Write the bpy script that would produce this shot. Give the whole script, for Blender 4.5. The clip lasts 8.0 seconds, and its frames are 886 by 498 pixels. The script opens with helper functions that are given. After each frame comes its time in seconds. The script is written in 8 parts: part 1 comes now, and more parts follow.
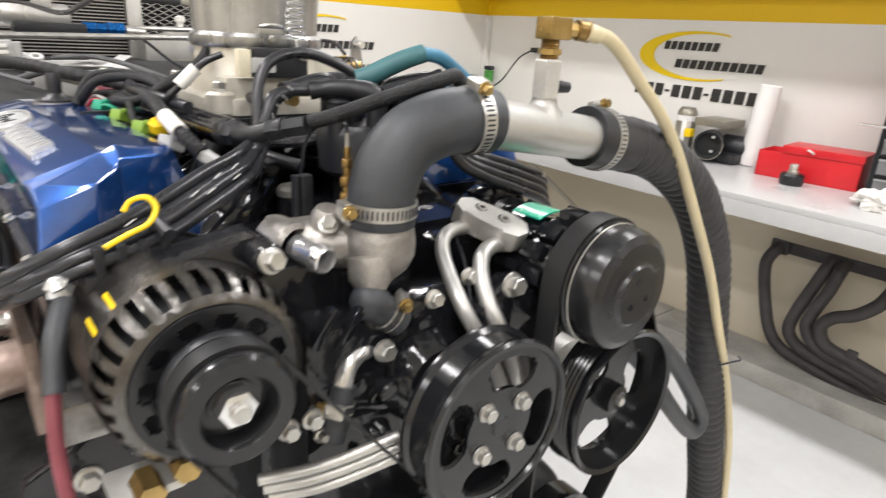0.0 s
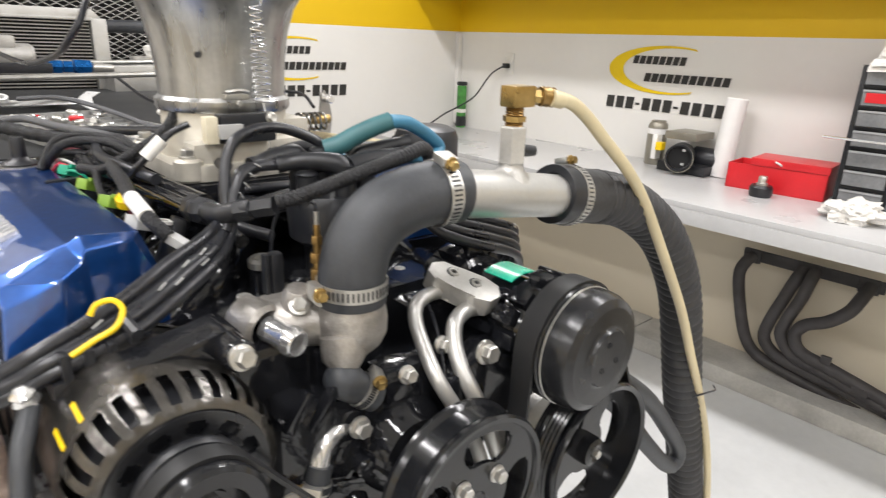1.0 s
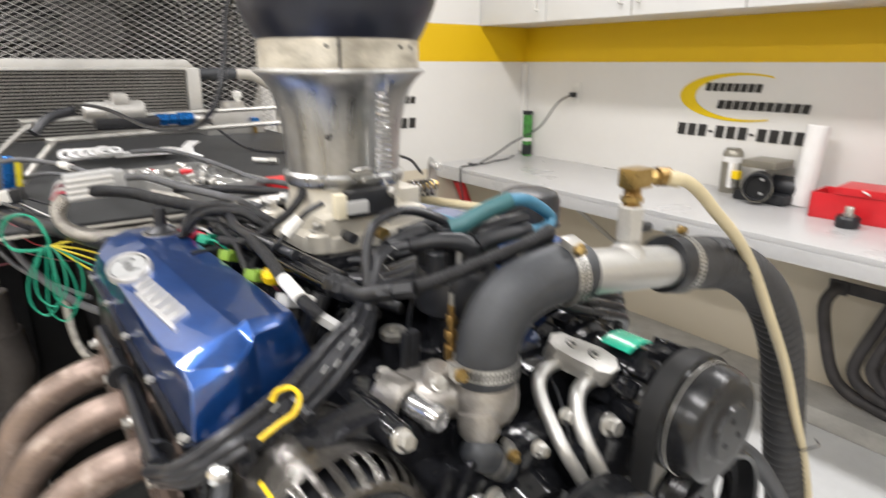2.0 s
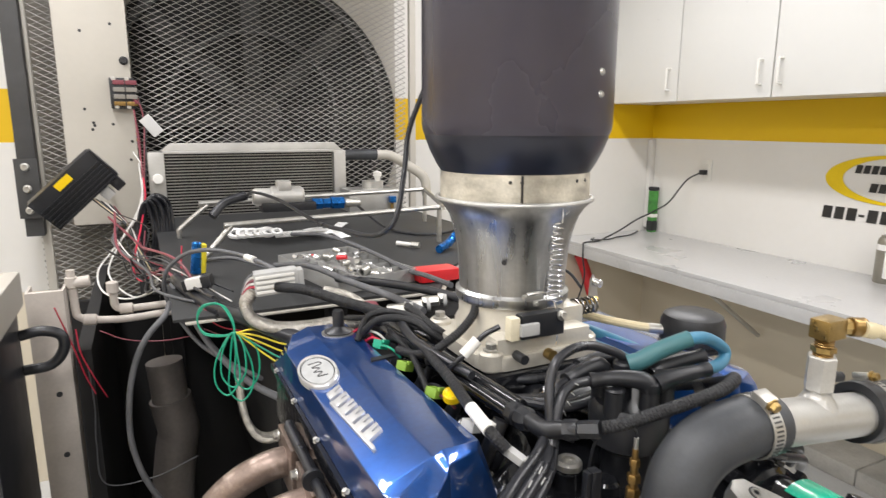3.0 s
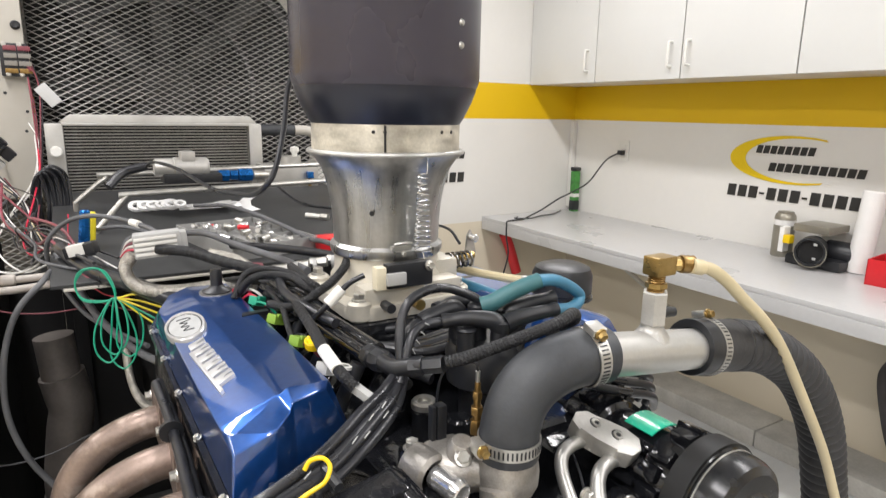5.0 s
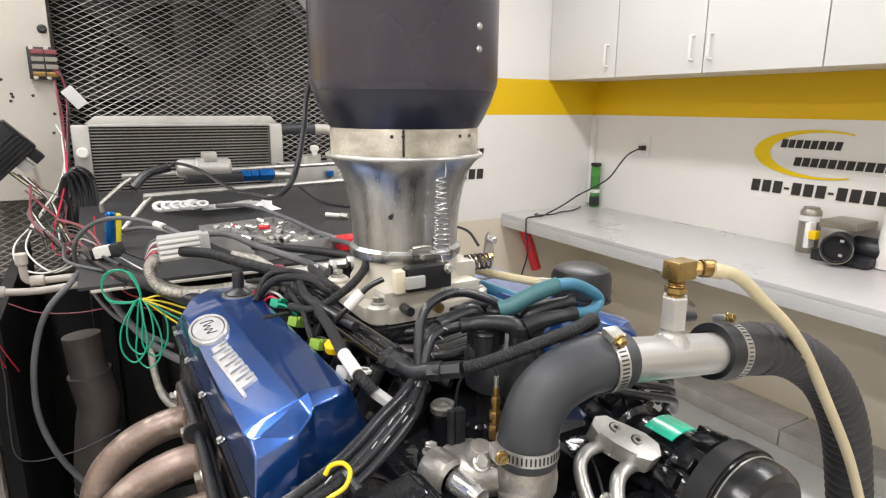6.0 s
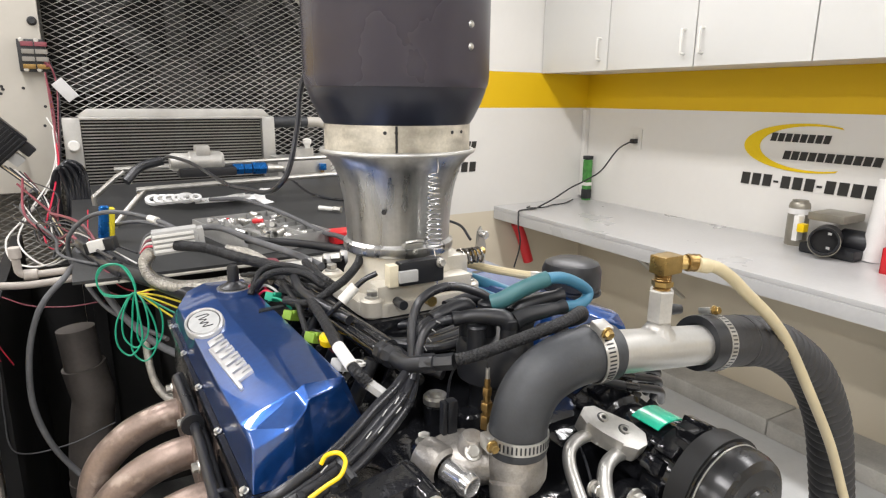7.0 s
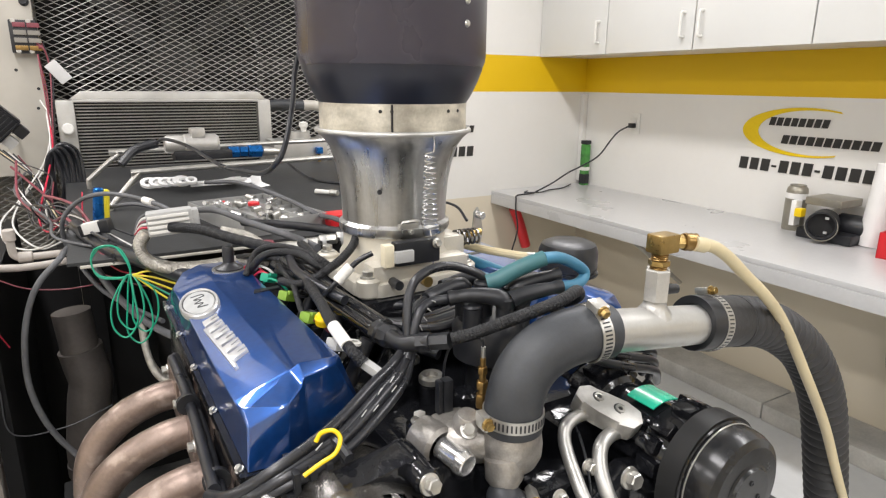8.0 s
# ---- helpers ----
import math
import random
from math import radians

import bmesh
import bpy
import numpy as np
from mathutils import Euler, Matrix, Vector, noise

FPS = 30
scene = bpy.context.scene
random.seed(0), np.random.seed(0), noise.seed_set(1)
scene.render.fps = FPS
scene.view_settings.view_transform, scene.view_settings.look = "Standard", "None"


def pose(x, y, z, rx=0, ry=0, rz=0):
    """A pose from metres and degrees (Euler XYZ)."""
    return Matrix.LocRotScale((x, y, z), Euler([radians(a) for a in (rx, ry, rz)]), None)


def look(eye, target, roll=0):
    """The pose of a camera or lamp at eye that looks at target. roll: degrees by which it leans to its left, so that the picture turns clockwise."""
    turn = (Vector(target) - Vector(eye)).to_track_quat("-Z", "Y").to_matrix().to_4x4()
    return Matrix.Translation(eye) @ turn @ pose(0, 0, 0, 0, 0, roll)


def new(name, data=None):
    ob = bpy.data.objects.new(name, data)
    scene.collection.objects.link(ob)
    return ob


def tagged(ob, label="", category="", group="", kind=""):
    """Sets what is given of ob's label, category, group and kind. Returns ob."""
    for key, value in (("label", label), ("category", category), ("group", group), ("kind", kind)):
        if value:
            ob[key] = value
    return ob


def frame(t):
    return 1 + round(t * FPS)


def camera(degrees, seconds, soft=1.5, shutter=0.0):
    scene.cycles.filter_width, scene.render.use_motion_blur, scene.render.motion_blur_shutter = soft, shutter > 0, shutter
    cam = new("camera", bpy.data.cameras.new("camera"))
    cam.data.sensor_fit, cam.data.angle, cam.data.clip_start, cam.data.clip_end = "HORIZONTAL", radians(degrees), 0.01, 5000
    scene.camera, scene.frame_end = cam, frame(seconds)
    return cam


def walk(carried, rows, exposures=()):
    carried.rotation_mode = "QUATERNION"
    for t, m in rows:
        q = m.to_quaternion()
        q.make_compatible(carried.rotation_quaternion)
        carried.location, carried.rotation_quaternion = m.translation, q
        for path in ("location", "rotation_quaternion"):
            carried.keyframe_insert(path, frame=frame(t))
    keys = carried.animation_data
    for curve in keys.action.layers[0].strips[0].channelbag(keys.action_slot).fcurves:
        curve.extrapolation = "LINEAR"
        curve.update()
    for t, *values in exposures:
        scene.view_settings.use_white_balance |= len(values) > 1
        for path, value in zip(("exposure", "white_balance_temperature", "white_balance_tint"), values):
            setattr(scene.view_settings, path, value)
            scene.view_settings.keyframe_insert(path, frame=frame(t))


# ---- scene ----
cam = camera(71.5, 8.0, soft=1.2, shutter=0.5)
PATH = [
    (0, (-2.846, -3.075, 1.368), (-1.632, -1.629, 0.707), 3.4),
    (0.3, (-2.819, -3.068, 1.38), (-1.525, -1.684, 0.74), 3.6),
    (0.5, (-2.807, -3.069, 1.388), (-1.482, -1.709, 0.759), 2.8),
    (0.8, (-2.819, -3.07, 1.406), (-1.516, -1.695, 0.764), 2.5),
    (1, (-2.833, -3.068, 1.422), (-1.566, -1.657, 0.786), 2.1),
    (1.5, (-2.862, -3.059, 1.432), (-1.648, -1.608, 0.783), 2.5),
    (1.8, (-2.874, -3.053, 1.456), (-1.682, -1.571, 0.838), 0.7),
    (2, (-2.895, -3.042, 1.483), (-1.761, -1.499, 0.904), 0.2),
    (2.2, (-2.916, -3.031, 1.509), (-1.847, -1.428, 0.974), 0.1),
    (3.3, (-2.975, -3.018, 1.568), (-2.138, -1.242, 1.191), 0.3),
    (3.5, (-2.96, -3.025, 1.561), (-2.088, -1.27, 1.164), 0.6),
    (4, (-2.918, -3.046, 1.549), (-1.984, -1.326, 1.136), 0.9),
    (4.5, (-2.902, -3.064, 1.546), (-1.897, -1.38, 1.155), 0.2),
    (5, (-2.899, -3.075, 1.524), (-1.873, -1.414, 1.09), 1.0),
    (5.2, (-2.897, -3.075, 1.525), (-1.881, -1.419, 1.053), 0.6),
    (6.3, (-2.9, -3.078, 1.537), (-1.937, -1.383, 1.094), 0.5),
    (6.5, (-2.902, -3.08, 1.538), (-1.932, -1.391, 1.083), 0.6),
    (7, (-2.904, -3.087, 1.54), (-1.917, -1.413, 1.066), 0.5),
    (7.5, (-2.904, -3.087, 1.537), (-1.905, -1.425, 1.045), 0.7),
    (8, (-2.901, -3.086, 1.532), (-1.913, -1.426, 1.014), 0.6),
]
walk(cam, [(t, look(eye, target, roll)) for t, eye, target, roll in PATH], exposures=[(0.0, 0.14), (1.0, 0.11), (2.2, 0.04), (3.5, 0.0), (8.0, 0.0)])

# ---- light ----
world = bpy.data.worlds.new("world")
scene.world = world
world.use_nodes = True
world.node_tree.nodes["Background"].inputs[0].default_value = (0.9, 0.95, 1.0, 1)
world.node_tree.nodes["Background"].inputs[1].default_value = 0.05
scene.view_settings.exposure = 0.0
LAMP_WATTS = 22.0


# ---- materials ----
def material(name, colour, rough=0.5, metal=0.0, coat=0.0, vary=0.12, scale=8.0, bump=0.0, bump_scale=60.0, spec=0.5, fine=0.06, rough_vary=0.1):
    """A surface with broad stains, fine grain, uneven gloss and a little relief."""
    m = bpy.data.materials.new(name)
    m.use_nodes = True
    nt = m.node_tree
    b = nt.nodes["Principled BSDF"]
    b.inputs["Metallic"].default_value = metal
    b.inputs["Specular IOR Level"].default_value = spec
    b.inputs["Coat Weight"].default_value = coat
    b.inputs["Coat Roughness"].default_value = 0.06
    co = nt.nodes.new("ShaderNodeTexCoord")
    n1 = nt.nodes.new("ShaderNodeTexNoise")
    n1.inputs["Scale"].default_value = scale
    n1.inputs["Detail"].default_value = 5
    n2 = nt.nodes.new("ShaderNodeTexNoise")
    n2.inputs["Scale"].default_value = scale * 14
    n2.inputs["Detail"].default_value = 3
    for n in (n1, n2):
        nt.links.new(co.outputs["Object"], n.inputs["Vector"])
    mix = nt.nodes.new("ShaderNodeMixRGB")
    mix.blend_type = "MIX"
    lo = [c * (1 - vary) for c in colour]
    hi = [min(1.0, c * (1 + vary)) for c in colour]
    mix.inputs[1].default_value, mix.inputs[2].default_value = (*lo, 1), (*hi, 1)
    ramp = nt.nodes.new("ShaderNodeMapRange")
    ramp.inputs[1].default_value, ramp.inputs[2].default_value = 0.3, 0.7
    nt.links.new(n1.outputs["Fac"], ramp.inputs[0])
    nt.links.new(ramp.outputs[0], mix.inputs[0])
    mul = nt.nodes.new("ShaderNodeMixRGB")
    mul.blend_type = "MULTIPLY"
    mul.inputs[0].default_value = 1.0
    g = nt.nodes.new("ShaderNodeMapRange")
    g.inputs[3].default_value, g.inputs[4].default_value = 1 - fine, 1 + fine
    nt.links.new(n2.outputs["Fac"], g.inputs[0])
    nt.links.new(mix.outputs[0], mul.inputs[1])
    nt.links.new(g.outputs[0], mul.inputs[2])
    nt.links.new(mul.outputs[0], b.inputs["Base Color"])
    r = nt.nodes.new("ShaderNodeMapRange")
    r.inputs[3].default_value, r.inputs[4].default_value = max(0.02, rough - rough_vary), min(1, rough + rough_vary)
    nt.links.new(n1.outputs["Fac"], r.inputs[0])
    nt.links.new(r.outputs[0], b.inputs["Roughness"])
    if bump:
        n3 = nt.nodes.new("ShaderNodeTexNoise")
        n3.inputs["Scale"].default_value = bump_scale
        n3.inputs["Detail"].default_value = 4
        nt.links.new(co.outputs["Object"], n3.inputs["Vector"])
        bu = nt.nodes.new("ShaderNodeBump")
        bu.inputs["Strength"].default_value = bump
        bu.inputs["Distance"].default_value = 0.002
        nt.links.new(n3.outputs["Fac"], bu.inputs["Height"])
        nt.links.new(bu.outputs[0], b.inputs["Normal"])
    return m


def wall_paint():
    """White wall with a yellow band at shoulder height and a tan tone below 0.87 m."""
    m = material("wall_paint", (0.75, 0.735, 0.70), 0.55, vary=0.025, scale=2.0, bump=0.15, bump_scale=220, fine=0.015)
    nt = m.node_tree
    b = nt.nodes["Principled BSDF"]
    base = b.inputs["Base Color"].links[0].from_socket
    geo = nt.nodes.new("ShaderNodeNewGeometry")
    xyz = nt.nodes.new("ShaderNodeSeparateXYZ")
    nt.links.new(geo.outputs["Position"], xyz.inputs[0])
    lo = nt.nodes.new("ShaderNodeMath")
    lo.operation = "GREATER_THAN"
    lo.inputs[1].default_value = 1.491
    hi = nt.nodes.new("ShaderNodeMath")
    hi.operation = "LESS_THAN"
    hi.inputs[1].default_value = 1.701
    both = nt.nodes.new("ShaderNodeMath")
    both.operation = "MULTIPLY"
    nt.links.new(xyz.outputs[2], lo.inputs[0])
    nt.links.new(xyz.outputs[2], hi.inputs[0])
    nt.links.new(lo.outputs[0], both.inputs[0])
    nt.links.new(hi.outputs[0], both.inputs[1])
    mix = nt.nodes.new("ShaderNodeMixRGB")
    nt.links.new(both.outputs[0], mix.inputs[0])
    nt.links.new(base, mix.inputs[1])
    mix.inputs[2].default_value = (0.74, 0.47, 0.0, 1)
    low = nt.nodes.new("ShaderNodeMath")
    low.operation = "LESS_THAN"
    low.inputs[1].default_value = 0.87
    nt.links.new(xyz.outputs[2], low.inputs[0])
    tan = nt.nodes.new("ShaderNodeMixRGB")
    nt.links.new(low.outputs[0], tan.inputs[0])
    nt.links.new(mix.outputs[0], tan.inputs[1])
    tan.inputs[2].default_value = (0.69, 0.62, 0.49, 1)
    nt.links.new(tan.outputs[0], b.inputs["Base Color"])
    return m


def glow(name, colour, strength):
    m = bpy.data.materials.new(name)
    m.use_nodes = True
    b = m.node_tree.nodes["Principled BSDF"]
    b.inputs["Base Color"].default_value = (*colour, 1)
    b.inputs["Emission Color"].default_value = (*colour, 1)
    b.inputs["Emission Strength"].default_value = strength
    return m


def header_metal():
    """Heat-tinted steel: bronze and grey patches with light scale."""
    m = material("header_metal", (0.25, 0.19, 0.16), 0.42, 0.75, vary=0.25, scale=16, bump=0.25, bump_scale=180, fine=0.2, rough_vary=0.14)
    nt = m.node_tree
    b = nt.nodes["Principled BSDF"]
    base = b.inputs["Base Color"].links[0].from_socket
    n = nt.nodes.new("ShaderNodeTexNoise")
    n.inputs["Scale"].default_value = 38
    n.inputs["Detail"].default_value = 8
    co = nt.nodes.new("ShaderNodeTexCoord")
    nt.links.new(co.outputs["Object"], n.inputs["Vector"])
    r = nt.nodes.new("ShaderNodeMapRange")
    r.inputs[1].default_value, r.inputs[2].default_value = 0.56, 0.68
    nt.links.new(n.outputs["Fac"], r.inputs[0])
    mix = nt.nodes.new("ShaderNodeMixRGB")
    nt.links.new(r.outputs[0], mix.inputs[0])
    nt.links.new(base, mix.inputs[1])
    mix.inputs[2].default_value = (0.42, 0.34, 0.29, 1)
    nt.links.new(mix.outputs[0], b.inputs["Base Color"])
    return m


def streaked(m, amount, along=(70, 70, 3)):
    """Adds fine streaks along one axis to a metal's colour and gloss."""
    nt = m.node_tree
    b = nt.nodes["Principled BSDF"]
    co = nt.nodes.new("ShaderNodeTexCoord")
    mp = nt.nodes.new("ShaderNodeMapping")
    mp.inputs["Scale"].default_value = along
    n = nt.nodes.new("ShaderNodeTexNoise")
    n.inputs["Scale"].default_value = 1.0
    n.inputs["Detail"].default_value = 6
    nt.links.new(co.outputs["Object"], mp.inputs["Vector"])
    nt.links.new(mp.outputs[0], n.inputs["Vector"])
    for socket, lo, hi in (("Base Color", 1 - amount, 1 + amount * 0.6), ("Roughness", 0.7, 1.4)):
        g = nt.nodes.new("ShaderNodeMapRange")
        g.inputs[1].default_value, g.inputs[2].default_value = 0.3, 0.7
        g.inputs[3].default_value, g.inputs[4].default_value = lo, hi
        nt.links.new(n.outputs["Fac"], g.inputs[0])
        mul = nt.nodes.new("ShaderNodeMixRGB") if socket == "Base Color" else nt.nodes.new("ShaderNodeMath")
        old = b.inputs[socket].links[0].from_socket
        if socket == "Base Color":
            mul.blend_type = "MULTIPLY"
            mul.inputs[0].default_value = 1.0
            nt.links.new(old, mul.inputs[1])
            nt.links.new(g.outputs[0], mul.inputs[2])
        else:
            mul.operation = "MULTIPLY"
            nt.links.new(old, mul.inputs[0])
            nt.links.new(g.outputs[0], mul.inputs[1])
        nt.links.new(mul.outputs[0], b.inputs[socket])
    return m


WALL = wall_paint()
CEIL = material("ceiling_paint", (0.78, 0.78, 0.76), 0.8, vary=0.03, scale=3, bump=0.1)
CABINET = material("white_laminate", (0.66, 0.66, 0.64), 0.32, vary=0.015, scale=3, fine=0.01)
COUNTER = material("grey_laminate", (0.56, 0.56, 0.56), 0.30, vary=0.04, scale=4, fine=0.05)
FLOOR = material("grey_epoxy", (0.68, 0.69, 0.69), 0.22, vary=0.08, scale=2.5, fine=0.05, bump=0.05, bump_scale=40)
CONCRETE = material("concrete", (0.47, 0.46, 0.43), 0.85, vary=0.22, scale=6, bump=0.5, bump_scale=90, fine=0.15)
PITDARK = material("mottled_dark_plate", (0.09, 0.09, 0.085), 0.7, vary=0.6, scale=7, bump=0.3, fine=0.3)
GLOSSBLACK = material("gloss_black_paint", (0.010, 0.0105, 0.0125), 0.09, vary=0.3, scale=10, bump=0.45, bump_scale=55, rough_vary=0.05)
PULLEYBLACK = material("black_pulley_paint", (0.0095, 0.010, 0.0115), 0.17, vary=0.3, scale=12, bump=0.12, bump_scale=60, rough_vary=0.06)
CLUTCHBLACK = material("satin_black_clutch_paint", (0.010, 0.0105, 0.012), 0.25, vary=0.3, scale=30, bump=0.12, bump_scale=90)
SATINBLACK = material("satin_black_plastic", (0.015, 0.016, 0.019), 0.38, vary=0.25, scale=14, fine=0.15)
# near-black for black stand parts and for panels that stand in for dark voids
DARKVOID = material("dull_near_black", (0.0085, 0.0085, 0.009), 0.8, vary=0.3, scale=5, fine=0.2)
MAT_RUBBER = material("black_rubber_mat", (0.020, 0.021, 0.022), 0.62, vary=0.25, scale=6, fine=0.2, bump=0.3, bump_scale=160)
BELT = material("black_belt_rubber", (0.010, 0.0103, 0.011), 0.5, vary=0.25, scale=25, fine=0.2)
RUBBER = material("grey_black_rubber", (0.034, 0.037, 0.042), 0.48, vary=0.34, scale=22, fine=0.16, bump=0.12, bump_scale=200)
CORRUGATED = material("ribbed_rubber", (0.024, 0.024, 0.026), 0.55, vary=0.3, scale=10, fine=0.25, bump=0.3, bump_scale=150)
BRAID = material("black_braid", (0.011, 0.0115, 0.0135), 0.45, vary=0.4, scale=60, fine=0.6, bump=1.0, bump_scale=600, spec=0.4)
STEELBRAID = material("stainless_braid", (0.42, 0.40, 0.36), 0.38, 0.8, vary=0.25, scale=90, fine=0.35, bump=0.7, bump_scale=800)
WIRE = material("black_wire", (0.018, 0.019, 0.023), 0.30, vary=0.25, scale=20)
CASTALU = material("cast_aluminium", (0.50, 0.49, 0.465), 0.42, 0.6, vary=0.12, scale=22, bump=0.18, bump_scale=300, fine=0.12)
PIPEALU = material("brushed_aluminium_pipe", (0.52, 0.515, 0.495), 0.40, 0.8, vary=0.08, scale=18, fine=0.06, bump=0.12, bump_scale=160)
BELLALU = streaked(material("spun_aluminium", (0.45, 0.45, 0.44), 0.32, 0.94, vary=0.22, scale=14, fine=0.10, rough_vary=0.12), 0.26)
BANDALU = streaked(material("stained_aluminium", (0.52, 0.49, 0.42), 0.42, 0.5, vary=0.32, scale=22, fine=0.20), 0.25, (25, 25, 90))
TBALU = material("machined_aluminium", (0.58, 0.55, 0.48), 0.42, 0.4, vary=0.08, scale=20, fine=0.06, bump=0.1, bump_scale=300)
STEEL = material("zinc_steel", (0.48, 0.47, 0.44), 0.32, 0.8, vary=0.12, scale=60, fine=0.1)
CHROME = material("bright_steel", (0.74, 0.74, 0.74), 0.2, 0.85, vary=0.08, scale=30, rough_vary=0.05)
BRASS = material("brass", (0.37, 0.255, 0.095), 0.3, 0.9, vary=0.2, scale=45, fine=0.15)
BLUE = material("blue_metallic_paint", (0.010, 0.080, 0.33), 0.34, 0.78, coat=1.0, vary=0.10, scale=10, fine=0.25, rough_vary=0.04)
BLUE.node_tree.nodes["Principled BSDF"].inputs["Coat IOR"].default_value = 1.85
BLUE.node_tree.nodes["Principled BSDF"].inputs["Coat Roughness"].default_value = 0.04
DULLCAST = material("dull_cast_aluminium", (0.40, 0.385, 0.36), 0.40, 0.6, vary=0.16, scale=30, bump=0.3, bump_scale=260, fine=0.14)
AGEDBRASS = material("aged_brass", (0.27, 0.17, 0.06), 0.34, 0.85, vary=0.3, scale=60, fine=0.2)
LIMEPLASTIC = material("lime_connector", (0.20, 0.34, 0.04), 0.4, vary=0.1, scale=20)
LIGHTGREY = material("light_grey_plastic", (0.56, 0.56, 0.555), 0.45, vary=0.05, scale=20)
EMBLEM = material("silver_emblem", (0.58, 0.58, 0.58), 0.34, 0.6, vary=0.05, scale=40)
EMBLEMFIELD = material("pale_emblem_field", (0.45, 0.46, 0.46), 0.4, 0.2, vary=0.1, scale=60)
HEADER = header_metal()
DULLHEADER = material("black_header_paint", (0.055, 0.051, 0.052), 0.62, 0.2, vary=0.3, scale=14, bump=0.2)
EXHAUST = material("sooty_exhaust_steel", (0.11, 0.098, 0.09), 0.6, 0.4, vary=0.35, scale=7, fine=0.2)
CREAM = material("cream_hose", (0.57, 0.49, 0.31), 0.42, vary=0.12, scale=9, fine=0.05)
YELLOW = material("yellow_plastic", (0.85, 0.58, 0.005), 0.38, vary=0.06, scale=30)
YELLOWPAINT = material("yellow_sign_vinyl", (0.80, 0.56, 0.0), 0.5, vary=0.03, scale=6)
INK = material("black_sign_vinyl", (0.025, 0.024, 0.022), 0.5, vary=0.1, scale=6)
RED = material("red_plastic", (0.62, 0.018, 0.025), 0.36, vary=0.1, scale=9)
REDWIRE = material("red_wire", (0.55, 0.025, 0.06), 0.4, vary=0.1, scale=20)
MAROON = material("maroon_hose", (0.20, 0.045, 0.06), 0.45, vary=0.2, scale=20)
GREENWIRE = material("green_wire", (0.015, 0.32, 0.19), 0.4, vary=0.1, scale=20)
YELLOWWIRE = material("yellow_wire", (0.75, 0.62, 0.03), 0.4, vary=0.1, scale=20)
WHITEWIRE = material("white_wire", (0.72, 0.71, 0.68), 0.45, vary=0.06, scale=20)
GREYWIRE = material("grey_loom", (0.10, 0.102, 0.108), 0.55, vary=0.2, scale=20)
TEAL = material("teal_boot", (0.045, 0.145, 0.16), 0.5, vary=0.15, scale=20)
BLUEBOOT = material("blue_wire_sleeve", (0.05, 0.20, 0.32), 0.45, vary=0.12, scale=20)
WHITEPLASTIC = material("white_plastic", (0.76, 0.75, 0.71), 0.42, vary=0.05, scale=20)
IVORY = material("ivory_connector", (0.70, 0.64, 0.48), 0.45, vary=0.05, scale=20)
GREYPLASTIC = material("grey_connector", (0.42, 0.42, 0.41), 0.45, vary=0.08, scale=20)
PVC = material("dirty_white_pipe", (0.50, 0.455, 0.41), 0.5, vary=0.16, scale=9, fine=0.1)
BEIGE = material("cream_sheet_metal", (0.46, 0.435, 0.385), 0.45, vary=0.05, scale=3, fine=0.03)
MESHMETAL = material("expanded_steel", (0.33, 0.32, 0.30), 0.42, 0.7, vary=0.15, scale=8, fine=0.12)
# grey of the fuses and of the sheet that stands for shade behind the mesh
SIDEGREY = material("dull_grey", (0.22, 0.205, 0.18), 0.55, vary=0.2, scale=4)
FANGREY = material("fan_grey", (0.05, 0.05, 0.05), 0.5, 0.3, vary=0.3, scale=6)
ANBLUE = material("blue_anodised", (0.01, 0.13, 0.42), 0.28, 0.7, vary=0.1, scale=40)
DUCT = material("charcoal_plastic_duct", (0.036, 0.032, 0.045), 0.27, vary=0.10, scale=5, fine=0.04)
NAVYRUBBER = material("dark_rubber_coupling", (0.011, 0.013, 0.024), 0.32, vary=0.15, scale=8)
TEALLABEL = material("green_foil_label", (0.01, 0.48, 0.30), 0.25, vary=0.12, scale=40, coat=0.3)
TIN = material("brushed_tin", (0.32, 0.30, 0.25), 0.4, 0.6, vary=0.1, scale=20)
CLOTH = material("white_cloth", (0.76, 0.74, 0.70), 0.9, vary=0.06, scale=20, bump=0.4)
PAPER = material("white_paper", (0.80, 0.79, 0.77), 0.8, vary=0.02, scale=20)
DRAWER = material("smoky_plastic", (0.20, 0.205, 0.21), 0.25, vary=0.2, scale=7, fine=0.2)
LIP = material("smoky_plastic_edge", (0.34, 0.345, 0.35), 0.3, vary=0.1, scale=9)
GREENCAN = material("green_can_print", (0.05, 0.22, 0.04), 0.35, vary=0.5, scale=22)
TRAYGREY = material("grey_tray_paint", (0.36, 0.36, 0.35), 0.45, 0.3, vary=0.15, scale=14, fine=0.1)
WHITECHROME = material("satin_chrome", (0.86, 0.86, 0.85), 0.30, 0.15, vary=0.06, scale=30)
LAMPGLOW = glow("lamp_tube", (1.0, 0.985, 0.95), 4.0)


# ---- mesh helpers ----
PLACE = {}


def root(name, at, label, category, group="", kind=""):
    ob = new(name)
    ob.location = at
    PLACE[ob.name] = Vector(at)
    return tagged(ob, label, category, group, kind)


